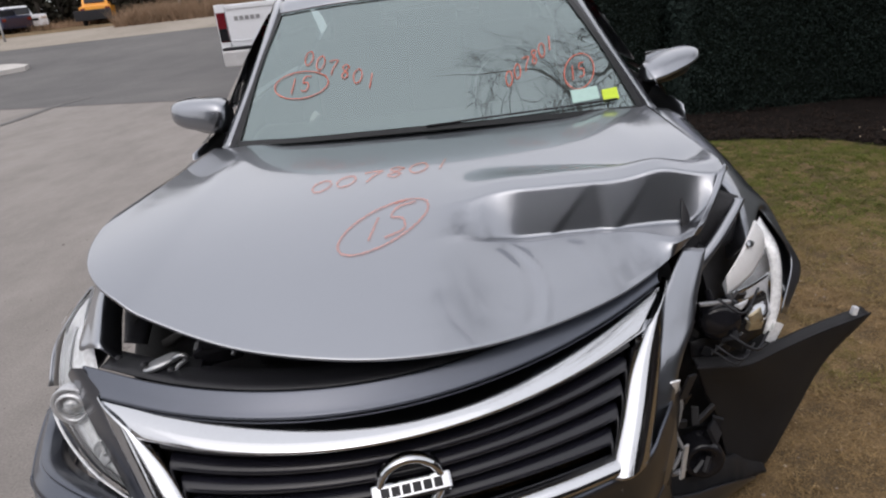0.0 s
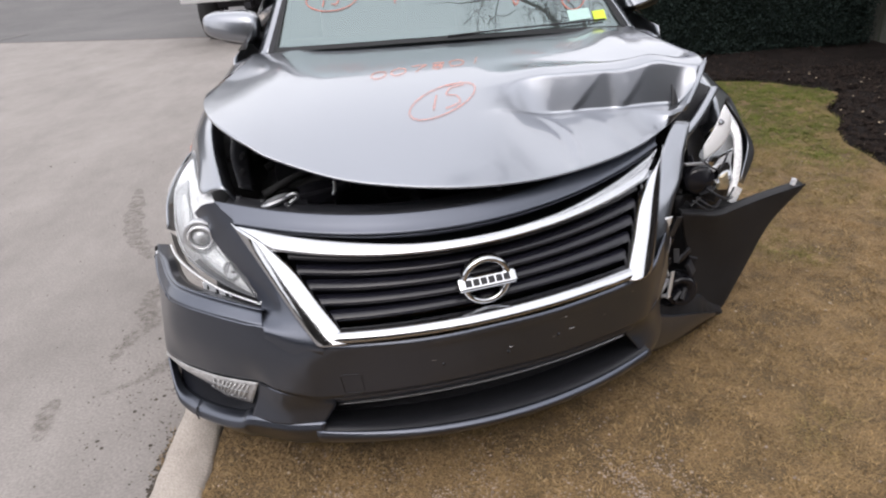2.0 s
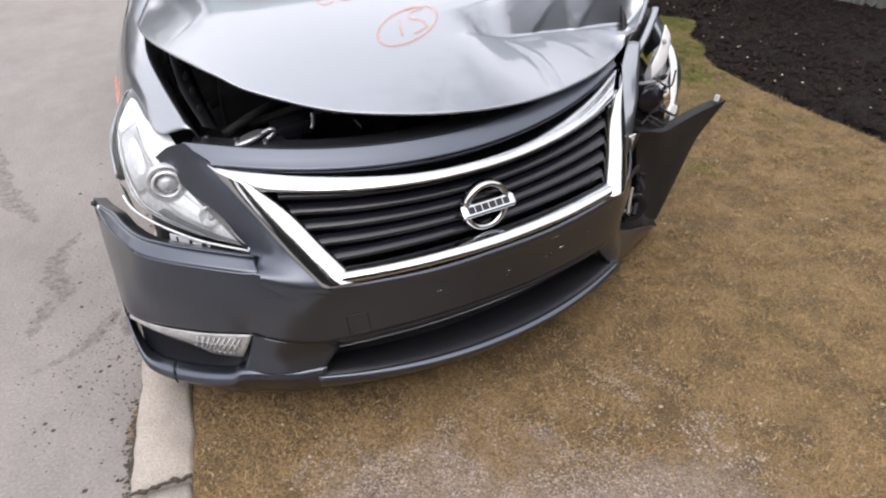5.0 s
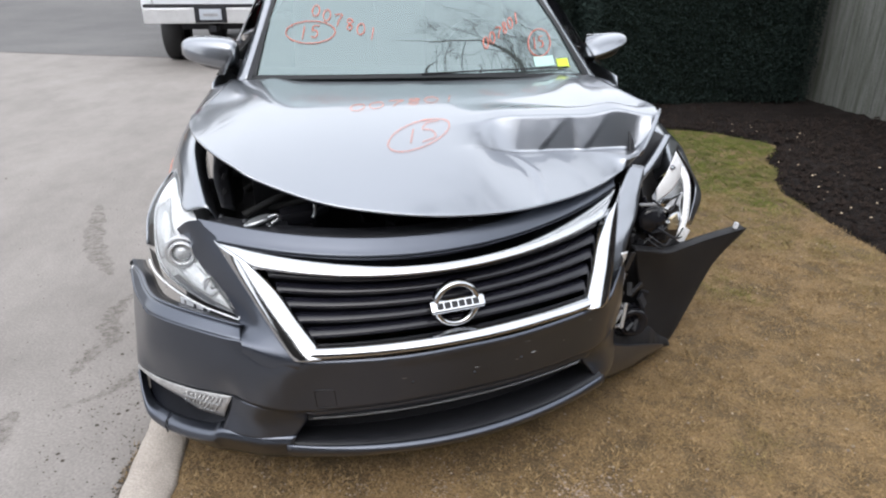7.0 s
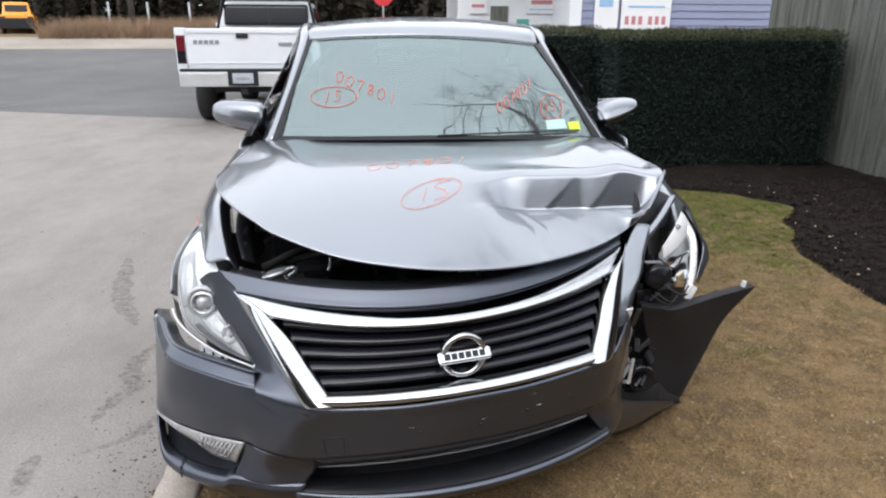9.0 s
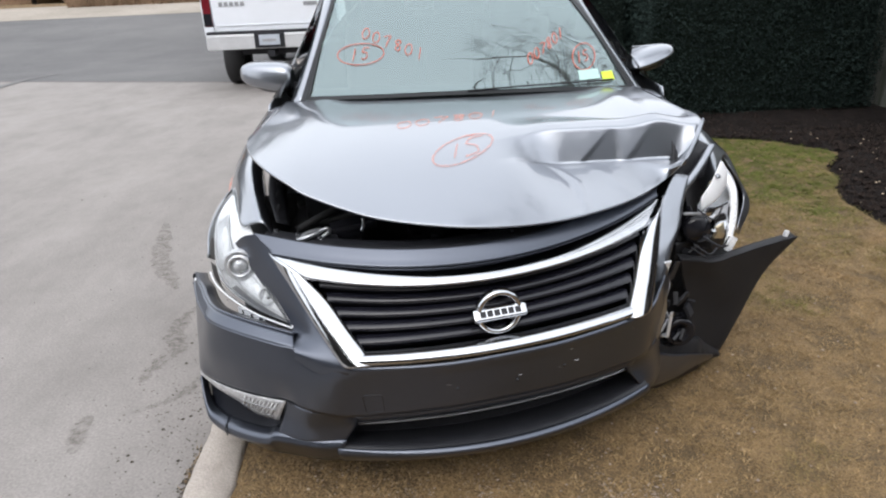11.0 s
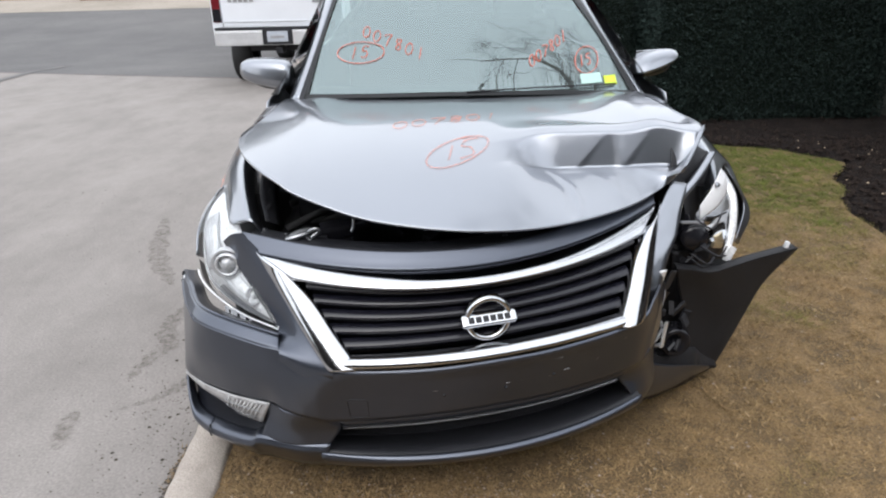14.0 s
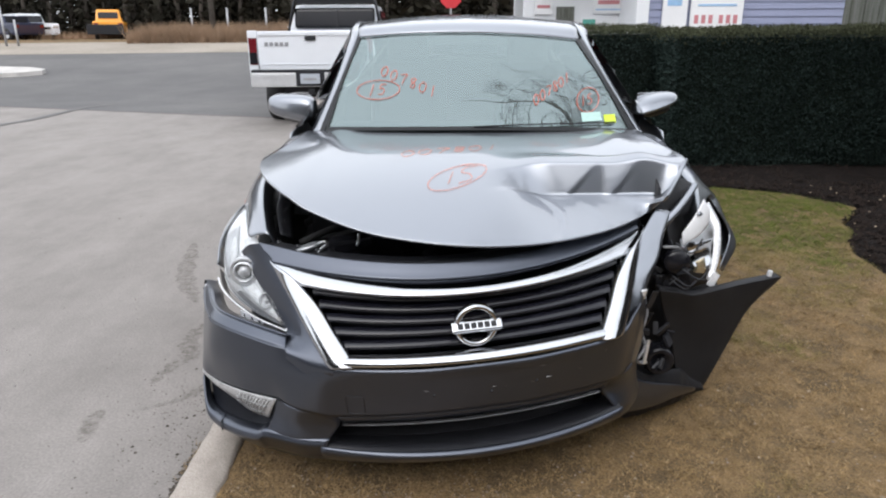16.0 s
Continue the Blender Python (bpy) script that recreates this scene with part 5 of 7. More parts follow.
sheet("radiator_shroud", net([off(bow(0.60, 0.125, 0.34, 0.742, 0.78), -0.0, 0.0), off(bow(0.58, 0.22, 0.42, 0.735, 0.77), 0, 0), off(bow(0.56, 0.26, 0.46, 0.66, 0.68), 0, 0)], 40, 8), BLACK, bay, "black plastic shroud", 0.003, FRONT)
for w in (-0.56, -0.50, -0.44, 0.1, 0.35):
    lathe("shroud_clip", [(0.0, 0.008), (0.005, 0.007), (0.006, 0.0)], BLACK, bay, tuple(FRONT @ Vector((w, 0.10 + 0.62 * w * w + 0.05, 0.754 + 0.12 * w * w))), "z", 12)
sheet("inner_wing_rail", net([[(-0.630, 0.20, 0.760), (-0.672, 0.45, 0.820), (-0.70, 0.80, 0.870)], [(-0.664, 0.17, 0.785), (-0.712, 0.36, 0.845), (-0.750, 0.80, 0.90)]], 20, 4), BLACK, bay, "black slotted inner wing rail", 0.003)
for k in range(4):
    box("rail_slot", (0.012, 0.045, 0.004), (-0.668 - 0.012 * k, 0.25 + 0.09 * k, 0.802 + 0.02 * k), DARK, bay, "", 0.002, (12, 40, 0))
latch = bmesh.new()
bmesh.ops.create_uvsphere(latch, u_segments=20, v_segments=10, radius=1.0)
for v in latch.verts:
    x, y, z = v.co
    v.co = Vector((-0.560 + 0.040 * x, 0.108 + 0.026 * y + 0.008 * x, 0.762 + 0.012 * min(z, 0.6) + 0.010 * x))
part("latch", latch, ALLOY, bay, "bent bare metal latch", True)
tube("latch_hook", spl([(-0.530, 0.10, 0.772), (-0.508, 0.096, 0.782), (-0.500, 0.10, 0.772), (-0.522, 0.098, 0.756), (-0.528, 0.094, 0.744)], 16), 0.006, ALLOY, bay, "", 6)
tube("bonnet_stay_clip", spl([(-0.402, 0.12, 0.800), (-0.404, 0.118, 0.775), (-0.410, 0.115, 0.762)], 8), 0.005, ALLOY, bay, "small bare clip", 6)
box("latch_base", (0.13, 0.05, 0.012), (-0.545, 0.112, 0.744), BLACK, bay, "", 0.004, (8, 0, 10))
box("latch_motor", (0.10, 0.05, 0.045), (-0.455, 0.16, 0.755), GLOSS_BLACK, bay, "black latch housing", 0.012, (10, -6, 8))
rb = random.Random(44)
for k in range(14):
    p = (rb.uniform(-0.60, 0.05), rb.uniform(0.17, 0.34), rb.uniform(0.70, 0.765))
    box("bay_fitting", (rb.uniform(0.02, 0.07), rb.uniform(0.02, 0.05), rb.uniform(0.015, 0.04)), p, rb.choice([BLACK, GLOSS_BLACK, DARK]), bay, "", 0.005, (rb.uniform(-20, 20), rb.uniform(-20, 20), rb.uniform(-40, 40)))
lathe("filler_cap", [(0.0, 0.03), (0.02, 0.03), (0.024, 0.022), (0.024, 0.0)], BLACK, bay, (-0.35, 0.30, 0.74), "z", 18)
lathe("filler_cap", [(0.0, 0.012), (0.03, 0.012), (0.034, 0.0)], LAMP_GREY, bay, (-0.33, 0.20, 0.765), "z", 12)
box("fuse_box", (0.20, 0.16, 0.12), (-0.52, 0.55, 0.72), BLACK, bay, "", 0.015)
box("engine_cover", (0.60, 0.42, 0.16), (0.05, 0.62, 0.70), BLACK, bay, "", 0.03)
box("air_box", (0.26, 0.24, 0.14), (-0.30, 0.42, 0.69), BLACK, bay, "", 0.02)
for k, (x0, y0, x1, y1) in enumerate(((-0.62, 0.25, -0.35, 0.45), (-0.55, 0.3, -0.1, 0.38), (-0.2, 0.3, 0.3, 0.42), (-0.65, 0.5, -0.4, 0.7))):
    tube("hose", spl([(x0, y0, 0.73), ((x0 + x1) / 2, (y0 + y1) / 2 - 0.04, 0.77), (x1, y1, 0.72)], 14), 0.012, RUBBER, bay, "", 8)

# wings
wing_grid = net([[(-0.668, 0.150, 0.750), (-0.720, 0.32, 0.820), (-0.755, 0.52, 0.865), (-0.765, 0.80, 0.885), (-0.775, 1.25, 0.930)], [(-0.690, 0.125, 0.800), (-0.742, 0.30, 0.866), (-0.780, 0.50, 0.908), (-0.795, 0.80, 0.930), (-0.800, 1.25, 0.957)],
                   [(-0.735, 0.150, 0.790), (-0.785, 0.32, 0.845), (-0.830, 0.52, 0.882), (-0.860, 0.80, 0.900), (-0.872, 1.25, 0.925)], [(-0.775, 0.190, 0.782), (-0.820, 0.39, 0.838), (-0.868, 0.55, 0.835), (-0.898, 0.80, 0.830), (-0.905, 1.25, 0.820)],
                   [(-0.838, 0.408, 0.830), (-0.872, 0.46, 0.790), (-0.893, 0.57, 0.765), (-0.912, 0.80, 0.760), (-0.916, 1.25, 0.700)], [(-0.894, 0.292, 0.748), (-0.899, 0.38, 0.705), (-0.902, 0.52, 0.670), (-0.912, 0.80, 0.700), (-0.912, 1.25, 0.520)],
                   [(-0.895, 0.212, 0.668), (-0.899, 0.30, 0.625), (-0.893, 0.44, 0.600), (-0.905, 0.80, 0.685), (-0.900, 1.25, 0.240)]], 40, 36)
sheet("wing", wing_grid, PAINT, car, "grey front wing", 0.004)
sheet("wing", net([[(0.735, 0.42, 0.735), (0.755, 0.55, 0.80), (0.73, 0.80, 0.885), (0.79, 1.25, 0.93)], [(0.748, 0.36, 0.795), (0.782, 0.53, 0.862), (0.775, 0.80, 0.92), (0.80, 1.25, 0.958)],
                   [(0.775, 0.37, 0.792), (0.832, 0.55, 0.846), (0.865, 0.80, 0.885), (0.885, 1.25, 0.925)], [(0.855, 0.545, 0.812), (0.905, 0.61, 0.808), (0.930, 0.82, 0.80), (0.935, 1.25, 0.82)],
                   [(0.905, 0.545, 0.755), (0.955, 0.60, 0.715), (0.955, 0.82, 0.735), (0.945, 1.25, 0.70)], [(0.955, 0.540, 0.66), (0.998, 0.585, 0.62), (0.965, 0.82, 0.69), (0.942, 1.25, 0.52)],
                   [(0.880, 0.42, 0.57), (0.925, 0.50, 0.555), (0.950, 0.82, 0.685), (0.93, 1.25, 0.24)]], 40, 36), PAINT, car, "grey front wing bent outwards", 0.004)
# dark filler sheet: the black of the open gap is put in as colour
sheet("wing_gap_filler", net([[(0.615, 0.42, 0.945), (0.690, 0.47, 0.915), (0.785, 0.50, 0.870)], [(0.600, 0.36, 0.880), (0.670, 0.40, 0.860), (0.765, 0.45, 0.845)], [(0.590, 0.33, 0.800), (0.650, 0.36, 0.780), (0.745, 0.42, 0.780)]], 10, 10), DARK, car, "dark sheet standing in for the shaded gap beside the wing", 0.003)
flange_out = [(0.771, 0.425, 0.888), (0.742, 0.395, 0.856), (0.690, 0.350, 0.809), (0.633, 0.310, 0.763)]
flange_in = [(0.744, 0.425, 0.892), (0.711, 0.395, 0.863), (0.659, 0.350, 0.819), (0.608, 0.310, 0.782)]
sheet("wing_flange", net([off(flange_out, 0.03, -0.01), flange_out, [tuple((np.array(a) + np.array(b)) / 2 + np.array((0, -0.006, 0.004))) for a, b in zip(flange_out, flange_in)], flange_in], 24, 10), PAINT, car, "bare edge of the bent wing", 0.003)
# another dark backing, for the shade behind the smashed lamp
sheet("wing_liner", net([[(0.62, 0.30, 0.80), (0.70, 0.50, 0.85)], [(0.70, 0.38, 0.55), (0.88, 0.60, 0.56)], [(0.70, 0.58, 0.40), (0.86, 0.72, 0.45)]], 8, 8), DARK, car, "dark sheet for the shaded space behind the lamp")


# body sides, built in panels
def half_width(y):
    return float(np.interp(y, [1.2, 1.6, 2.5, 3.6, 4.1, 4.45, 4.66], [0.912, 0.915, 0.918, 0.915, 0.885, 0.82, 0.66]))


def top_line(y):
    return float(np.interp(y, [1.2, 1.6, 2.6, 3.5, 4.1, 4.5, 4.66], [0.955, 0.985, 1.02, 1.05, 1.05, 1.02, 0.97]))


def side_panel(name, y0, y1, side, label="", arch=None, material=PAINT):
    rows = []
    for y in np.linspace(y0, y1, 22):
        low = 0.22
        if arch and abs(y - arch) < 0.36:
            low = 0.34 + math.sqrt(0.36 ** 2 - (y - arch) ** 2)
        top = top_line(y)
        col = []
        for t in np.linspace(0, 1, 16):
            z = low + (top - low) * t
            w = half_width(y) * (1 - 0.035 * ((0.55 - z) / 0.35) ** 2 if z < 0.55 else 1 - 0.055 * ((z - 0.62) / 0.4) ** 2 * (z > 0.62)) - 0.012 * tent((z - 0.72) / 0.08)
            col.append((MIRROR_X + side * w, y, z))
        rows.append(col)
    return sheet(name, np.array(rows), material, car, label, 0.006)


for side in (-1, 1):
    d1 = side_panel("front_door", 1.256, 2.30, side)
    d2 = side_panel("rear_door", 2.306, 3.18, side)
    for d, y in ((d1, 2.15), (d2, 3.02)):
        box("door_handle", (0.03, 0.17, 0.03), (MIRROR_X + side * 0.915, y, 0.90), PAINT, d, "", 0.01)
    side_panel("rear_wing", 3.186, 4.66, side, "", 3.56)
    box("sill", (0.06, 2.0, 0.09), (MIRROR_X + side * 0.87, 2.2, 0.20), BLACK, car, "", 0.02)

# greenhouse
WS_LOW = [(-0.692, 1.245, 0.970), (-0.42, 1.135, 0.982), (0.02, 1.085, 0.988), (0.46, 1.130, 0.976), (0.757, 1.235, 0.955)]
WS_TOP = [(-0.582, 1.800, 1.385), (-0.32, 1.735, 1.402), (0.0, 1.71, 1.406), (0.31, 1.725, 1.392), (0.574, 1.775, 1.366)]
WS_MID = [tuple(np.array(a) * 0.5 + np.array(b) * 0.5 + np.array((0, -0.014, 0.018))) for a, b in zip(WS_LOW, WS_TOP)]
ws_grid = net([WS_LOW, WS_MID, WS_TOP], 49, 33)
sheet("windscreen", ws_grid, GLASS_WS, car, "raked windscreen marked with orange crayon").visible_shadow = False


def on_screen(x, z, lift=0.004):
    """A point just above the windscreen at that x and z."""
    row = np.array([np.interp(z, ws_grid[:, j, 2], np.arange(33)) for j in range(49)])
    xs = [np.interp(row[j], np.arange(33), ws_grid[:, j, 0]) for j in range(49)]
    ys = [np.interp(row[j], np.arange(33), ws_grid[:, j, 1]) for j in range(49)]
    return Vector((x, float(np.interp(x, xs, ys)) - lift * 0.62, z + lift * 0.78))


up_n = np.array((0, -0.0035, 0.0045))
edge_line = ws_grid[31] * 0.55 + ws_grid[32] * 0.45
side_line = ws_grid[:, 0] * 0.3 + ws_grid[:, 1] * 0.7
ring = [ws_grid[0:2, :] + up_n, np.stack([edge_line, ws_grid[32]]) + up_n, np.stack([ws_grid[:, 0], side_line], 1) + up_n, ws_grid[:, 47:49] + up_n]
for g in ring:
    sheet("windscreen_border", g, FRIT, car, "black windscreen border")
cowl = sheet("cowl", net([off(WS_LOW, -0.09, -0.030), off(WS_LOW, -0.02, -0.020), off(WS_LOW, 0.03, 0.0)], 30, 6), BLACK, car, "black plastic cowl")
for x0, x1 in ((0.66, 0.0),):
    pts = [on_screen(x0 + (x1 - x0) * t, 0.998 + 0.006 * math.sin(3 * t), 0.010) for t in np.linspace(0, 1, 12)]
    tube("wiper", pts, 0.0035, BLACK, car, "black wiper blade", 6)
sheet("roof", net([[(a, b + 0.004, c + 0.006) for a, b, c in WS_TOP], [(-0.590, 1.93, 1.440), (-0.3, 1.88, 1.462), (0.01, 1.87, 1.468), (0.31, 1.88, 1.458), (0.582, 1.92, 1.436)], [(-0.600, 2.35, 1.472), (-0.3, 2.35, 1.500), (0.015, 2.35, 1.509), (0.32, 2.35, 1.500), (0.615, 2.35, 1.470)],
                   [(-0.580, 2.75, 1.445), (-0.3, 2.8, 1.490), (0.015, 2.82, 1.498), (0.32, 2.8, 1.490), (0.61, 2.75, 1.445)], [(-0.545, 3.05, 1.370), (-0.3, 3.1, 1.400), (0.02, 3.12, 1.405), (0.32, 3.1, 1.400), (0.585, 3.05, 1.370)]], 40, 30), PAINT, car, "grey roof", 0.01)
for side in (-1, 1):
    inner = [(-0.715, 1.242, 0.972), (-0.650, 1.520, 1.180), (-0.590, 1.795, 1.387), (-0.602, 2.0, 1.446), (-0.612, 2.35, 1.474), (-0.59, 2.75, 1.447), (-0.56, 3.05, 1.371)]
    outer = [(-0.782, 1.300, 0.930), (-0.706, 1.570, 1.142), (-0.648, 1.850, 1.350), (-0.660, 2.05, 1.410), (-0.668, 2.35, 1.432), (-0.65, 2.75, 1.408), (-0.62, 3.05, 1.335)]
    crest = [tuple(np.array(a) * 0.6 + np.array(b) * 0.4 + np.array((-0.008, 0, k))) for a, b, k in zip(inner, outer, (0.006, 0.006, 0.008, 0.014, 0.014, 0.014, 0.014))]
    if side > 0:
        inner = [tuple(np.array(a) * (1 - k) + np.array(b) * k) for a, b, k in zip(inner, outer, (0.45, 0.40, 0.25, 0, 0, 0, 0))]
        crest = [tuple(np.array(a) * 0.45 + np.array(b) * 0.55 + np.array((-0.004, 0, 0.010))) for a, b in zip(inner, outer)]
    rows = [inner, crest, outer, [(x + 0.03, y + 0.03, z - 0.02) for x, y, z in outer]]
    if side > 0:
        rows = [[(0.042 - x - 0.046 * min(max((z - 0.97) / 0.41, 0.0), 1.0) + (0.016 if y > 2 else 0.0), y, z - 0.004) for x, y, z in r][::-1] for r in rows]
    screen_end = ws_grid[:, 0 if side < 0 else 48]
    lining = np.array(rows[0] if side < 0 else rows[0][::-1])[:3]
    sheet("pillar_seal", np.stack([screen_end[[0, 16, 32]] + up_n * 0.5, lining], 1), BLACK, car, "black rubber seal beside the screen")
    sheet("roof_pillar", net(rows, 60, 10), PAINT, car, "grey windscreen pillar and roof rail", 0.004)
    belt = [(-0.855, 1.36, 0.975), (-0.868, 1.8, 1.00), (-0.868, 2.4, 1.02), (-0.85, 3.0, 1.045), (-0.82, 3.55, 1.065)]
    rail = [(-0.81, 1.30, 0.985), (-0.737, 1.545, 1.170), (-0.662, 1.835, 1.360), (-0.660, 2.05, 1.407), (-0.668, 2.35, 1.428), (-0.652, 2.75, 1.400), (-0.70, 3.35, 1.20)]
    rows = [belt, rail]
    if side > 0:
        rows = [[(0.04 - x - 0.040 * min(max((z - 0.98) / 0.40, 0.0), 1.0), y, z) for x, y, z in r][::-1] for r in rows]
    sheet("side_window", net(rows, 30, 8), GLASS_DARK, car, "tinted side windows")
    quarter = [[(-0.82, 3.5, 1.06), (-0.80, 3.9, 1.055), (-0.76, 4.1, 1.05)], [(-0.70, 3.3, 1.20), (-0.68, 3.6, 1.13), (-0.66, 3.85, 1.07)], [(-0.50, 2.92, 1.380), (-0.50, 3.36, 1.258), (-0.50, 3.82, 1.090)]]
    if side > 0:
        quarter = [[(0.04 - x, y, z) for x, y, z in r][::-1] for r in quarter]
    sheet("rear_pillar", net(quarter, 12, 10), PAINT, car, "", 0.004)
sheet("rear_window", net([[(-0.55, 3.05, 1.368), (0.02, 3.12, 1.402), (0.59, 3.05, 1.368)], [(-0.60, 3.82, 1.07), (0.02, 3.92, 1.085), (0.64, 3.82, 1.07)]], 20, 10), GLASS_DARK, car, "sloping rear window").visible_shadow = False
sheet("boot_lid", net([[(-0.76, 3.86, 1.055), (0.02, 3.93, 1.083), (0.80, 3.86, 1.055)], [(-0.76, 4.3, 1.05), (0.02, 4.35, 1.085), (0.80, 4.3, 1.05)], [(-0.72, 4.56, 1.03), (0.02, 4.66, 1.075), (0.76, 4.56, 1.03)], [(-0.70, 4.60, 0.80), (0.02, 4.69, 0.82), (0.74, 4.60, 0.80)]], 24, 16), PAINT, car, "", 0.006)
sheet("rear_bumper", net([[(-0.86, 4.3, 0.78), (-0.66, 4.62, 0.80), (0.02, 4.72, 0.82), (0.70, 4.62, 0.80), (0.90, 4.3, 0.78)], [(-0.88, 4.3, 0.55), (-0.68, 4.66, 0.56), (0.02, 4.76, 0.57), (0.72, 4.66, 0.56), (0.92, 4.3, 0.55)], [(-0.84, 4.3, 0.24), (-0.62, 4.55, 0.24), (0.02, 4.65, 0.24), (0.66, 4.55, 0.24), (0.88, 4.3, 0.24)]], 30, 12), PAINT, car, "", 0.006)
for side in (-1, 1):
    box("rear_lamp", (0.26, 0.16, 0.15), (MIRROR_X + side * 0.70, 4.55, 0.90), RED_LENS, car, "red rear lamp", 0.03, (0, 0, -side * 24))
sheet("underbody", net([[(-0.80, 0.35, 0.22), (0.80, 0.45, 0.22)], [(-0.85, 4.5, 0.22), (0.88, 4.5, 0.22)]], 4, 4), DARK, car)

# mirrors
for side, cx, cy, cz in ((-1, -0.905, 1.575, 1.052), (1, 0.942, 1.575, 1.054)):
    bm = bmesh.new()
    bmesh.ops.create_uvsphere(bm, u_segments=28, v_segments=18, radius=1.0)
    for v in bm.verts:
        x, y, z = v.co
        x, z = math.copysign(abs(x) ** (0.60 if side < 0 else 0.75), x), math.copysign(abs(z) ** (0.62 if side < 0 else 0.78), z)
        y = min(math.copysign(abs(y) ** (0.45 if side < 0 else 0.6), y), 0.45)
        tip = 0.5 + 0.5 * side * x  # 0 at the body, 1 at the outer end
        h = (0.072 if side < 0 else 0.056) * (1.0 - 0.30 * tip)
        rise_z = h * z * (1.0 if z > 0 or side < 0 else 0.55)
        h_tip = 0.022 if side < 0 else 0.062
        v.co = Vector((cx + (0.122 if side > 0 else 0.130) * x, cy + 0.085 * y + 0.05 * side * x + (0.85 if side > 0 else 0.15) * rise_z, cz + rise_z + h_tip * (tip - 0.5)))
    mirror = part("mirror", bm, PAINT, car, "grey door mirror", True)
    under = bmesh.new()
    bmesh.ops.create_uvsphere(under, u_segments=24, v_segments=14, radius=1.0)
    for v in under.verts:
        x, y, z = v.co
        v.co = Vector((cx - side * 0.008 + 0.106 * x, cy + 0.012 + 0.060 * min(y, 0.5) + 0.045 * side * x, cz - (0.036 if side < 0 else 0.030) + (0.046 if side < 0 else 0.034) * z + 0.010 * side * x))
    part("mirror_underside", under, BLACK, mirror, "black lower shell", True)
    tube("mirror_stalk", [(cx - side * 0.07, cy + 0.0, cz - 0.045), (cx - side * 0.13, cy - 0.02, cz - 0.07), (MIRROR_X + side * 0.80, cy - 0.06, 0.985)], [0.035, 0.030, 0.04], BLACK, mirror, "black mirror foot", 10)
    box("mirror_glass", (0.20, 0.006, 0.11), (cx, cy + 0.042, cz), CHROME, mirror, "mirror glass", 0.002, (0, 0, side * 22))


# wheels
def wheel(x, y, z, side):
    w = lathe("wheel", [(-0.10 * side, 0.22), (-0.105 * side, 0.30), (-0.085 * side, 0.325), (0.0, 0.330), (0.085 * side, 0.325), (0.105 * side, 0.30), (0.10 * side, 0.215)], RUBBER, car, (x, y, z), "x", 40, "black tyre on a silver alloy wheel")
    lathe("rim", [(0.095 * side, 0.218), (0.085 * side, 0.205), (0.03 * side, 0.195), (0.02 * side, 0.05), (0.06 * side, 0.04), (0.06 * side, 0.0)], ALLOY, w, (x, y, z), "x", 32)
    for k in range(5):
        a = 2 * math.pi * k / 5
        tube("spoke", [(x + 0.06 * side, y + 0.03 * math.cos(a), z + 0.03 * math.sin(a)), (x + 0.075 * side, y + 0.20 * math.cos(a), z + 0.20 * math.sin(a))], 0.022, ALLOY, w, "", 6)


for side in (-1, 1):
    wheel(MIRROR_X + side * 0.80, 0.80, 0.345, side)
    wheel(MIRROR_X + side * 0.80, 3.56, 0.345, side)

# inside the car
cabin = sheet("dashboard", net([off(WS_LOW, 0.05, -0.035), off(WS_LOW, 0.35, -0.005), off(WS_LOW, 0.52, -0.05), off(WS_LOW, 0.55, -0.35)], 24, 14), TRIM, car, "dark dashboard")
for mirror_side in (-1, 1):
    rear_rows = [[(0.02 + mirror_side * (x + 0.02), y, z) for x, y, z in row] for row in (
        [(0.64, 2.4, 1.40), (0.62, 2.9, 1.36), (0.64, 3.3, 1.22), (0.70, 3.85, 1.08)],
        [(0.48, 2.4, 1.43), (0.45, 2.95, 1.36), (0.44, 3.4, 1.23), (0.44, 3.85, 1.09)])]
    sheet("rear_trim", net(rear_rows, 10, 4), TRIM, car)
sheet("cabin_floor", net([[(-0.82, 1.3, 0.35), (0.86, 1.3, 0.35)], [(-0.82, 3.7, 0.35), (0.86, 3.7, 0.35)]], 4, 4), TRIM, car)
for x in (-0.36, 0.40):
    seat = box("seat", (0.50, 0.52, 0.18), (x, 2.15, 0.55), SEAT, car, "grey cloth seat", 0.06)
    box("backrest", (0.48, 0.15, 0.62), (x, 2.46, 0.92), SEAT, seat, "", 0.06, (-14, 0, 0))
    box("headrest", (0.26, 0.10, 0.18), (x, 2.56, 1.30), SEAT, seat, "", 0.04, (-8, 0, 0))
box("rear_seat", (1.30, 0.2, 0.60), (0.02, 3.3, 0.92), SEAT, car, "grey rear seat", 0.06, (-18, 0, 0))
lathe_pts = [(0.36 + 0.185 * math.cos(a), 1.78 + 0.07 * math.sin(a), 0.985 + 0.17 * math.sin(a)) for a in np.linspace(0, 2 * math.pi, 30)[:-1]]
tube("steering_wheel", lathe_pts, 0.014, BLACK, car, "", 8, True)
box("rear_view_mirror", (0.24, 0.04, 0.065), (0.02, 1.66, 1.325), BLACK, car, "black inside mirror", 0.015)


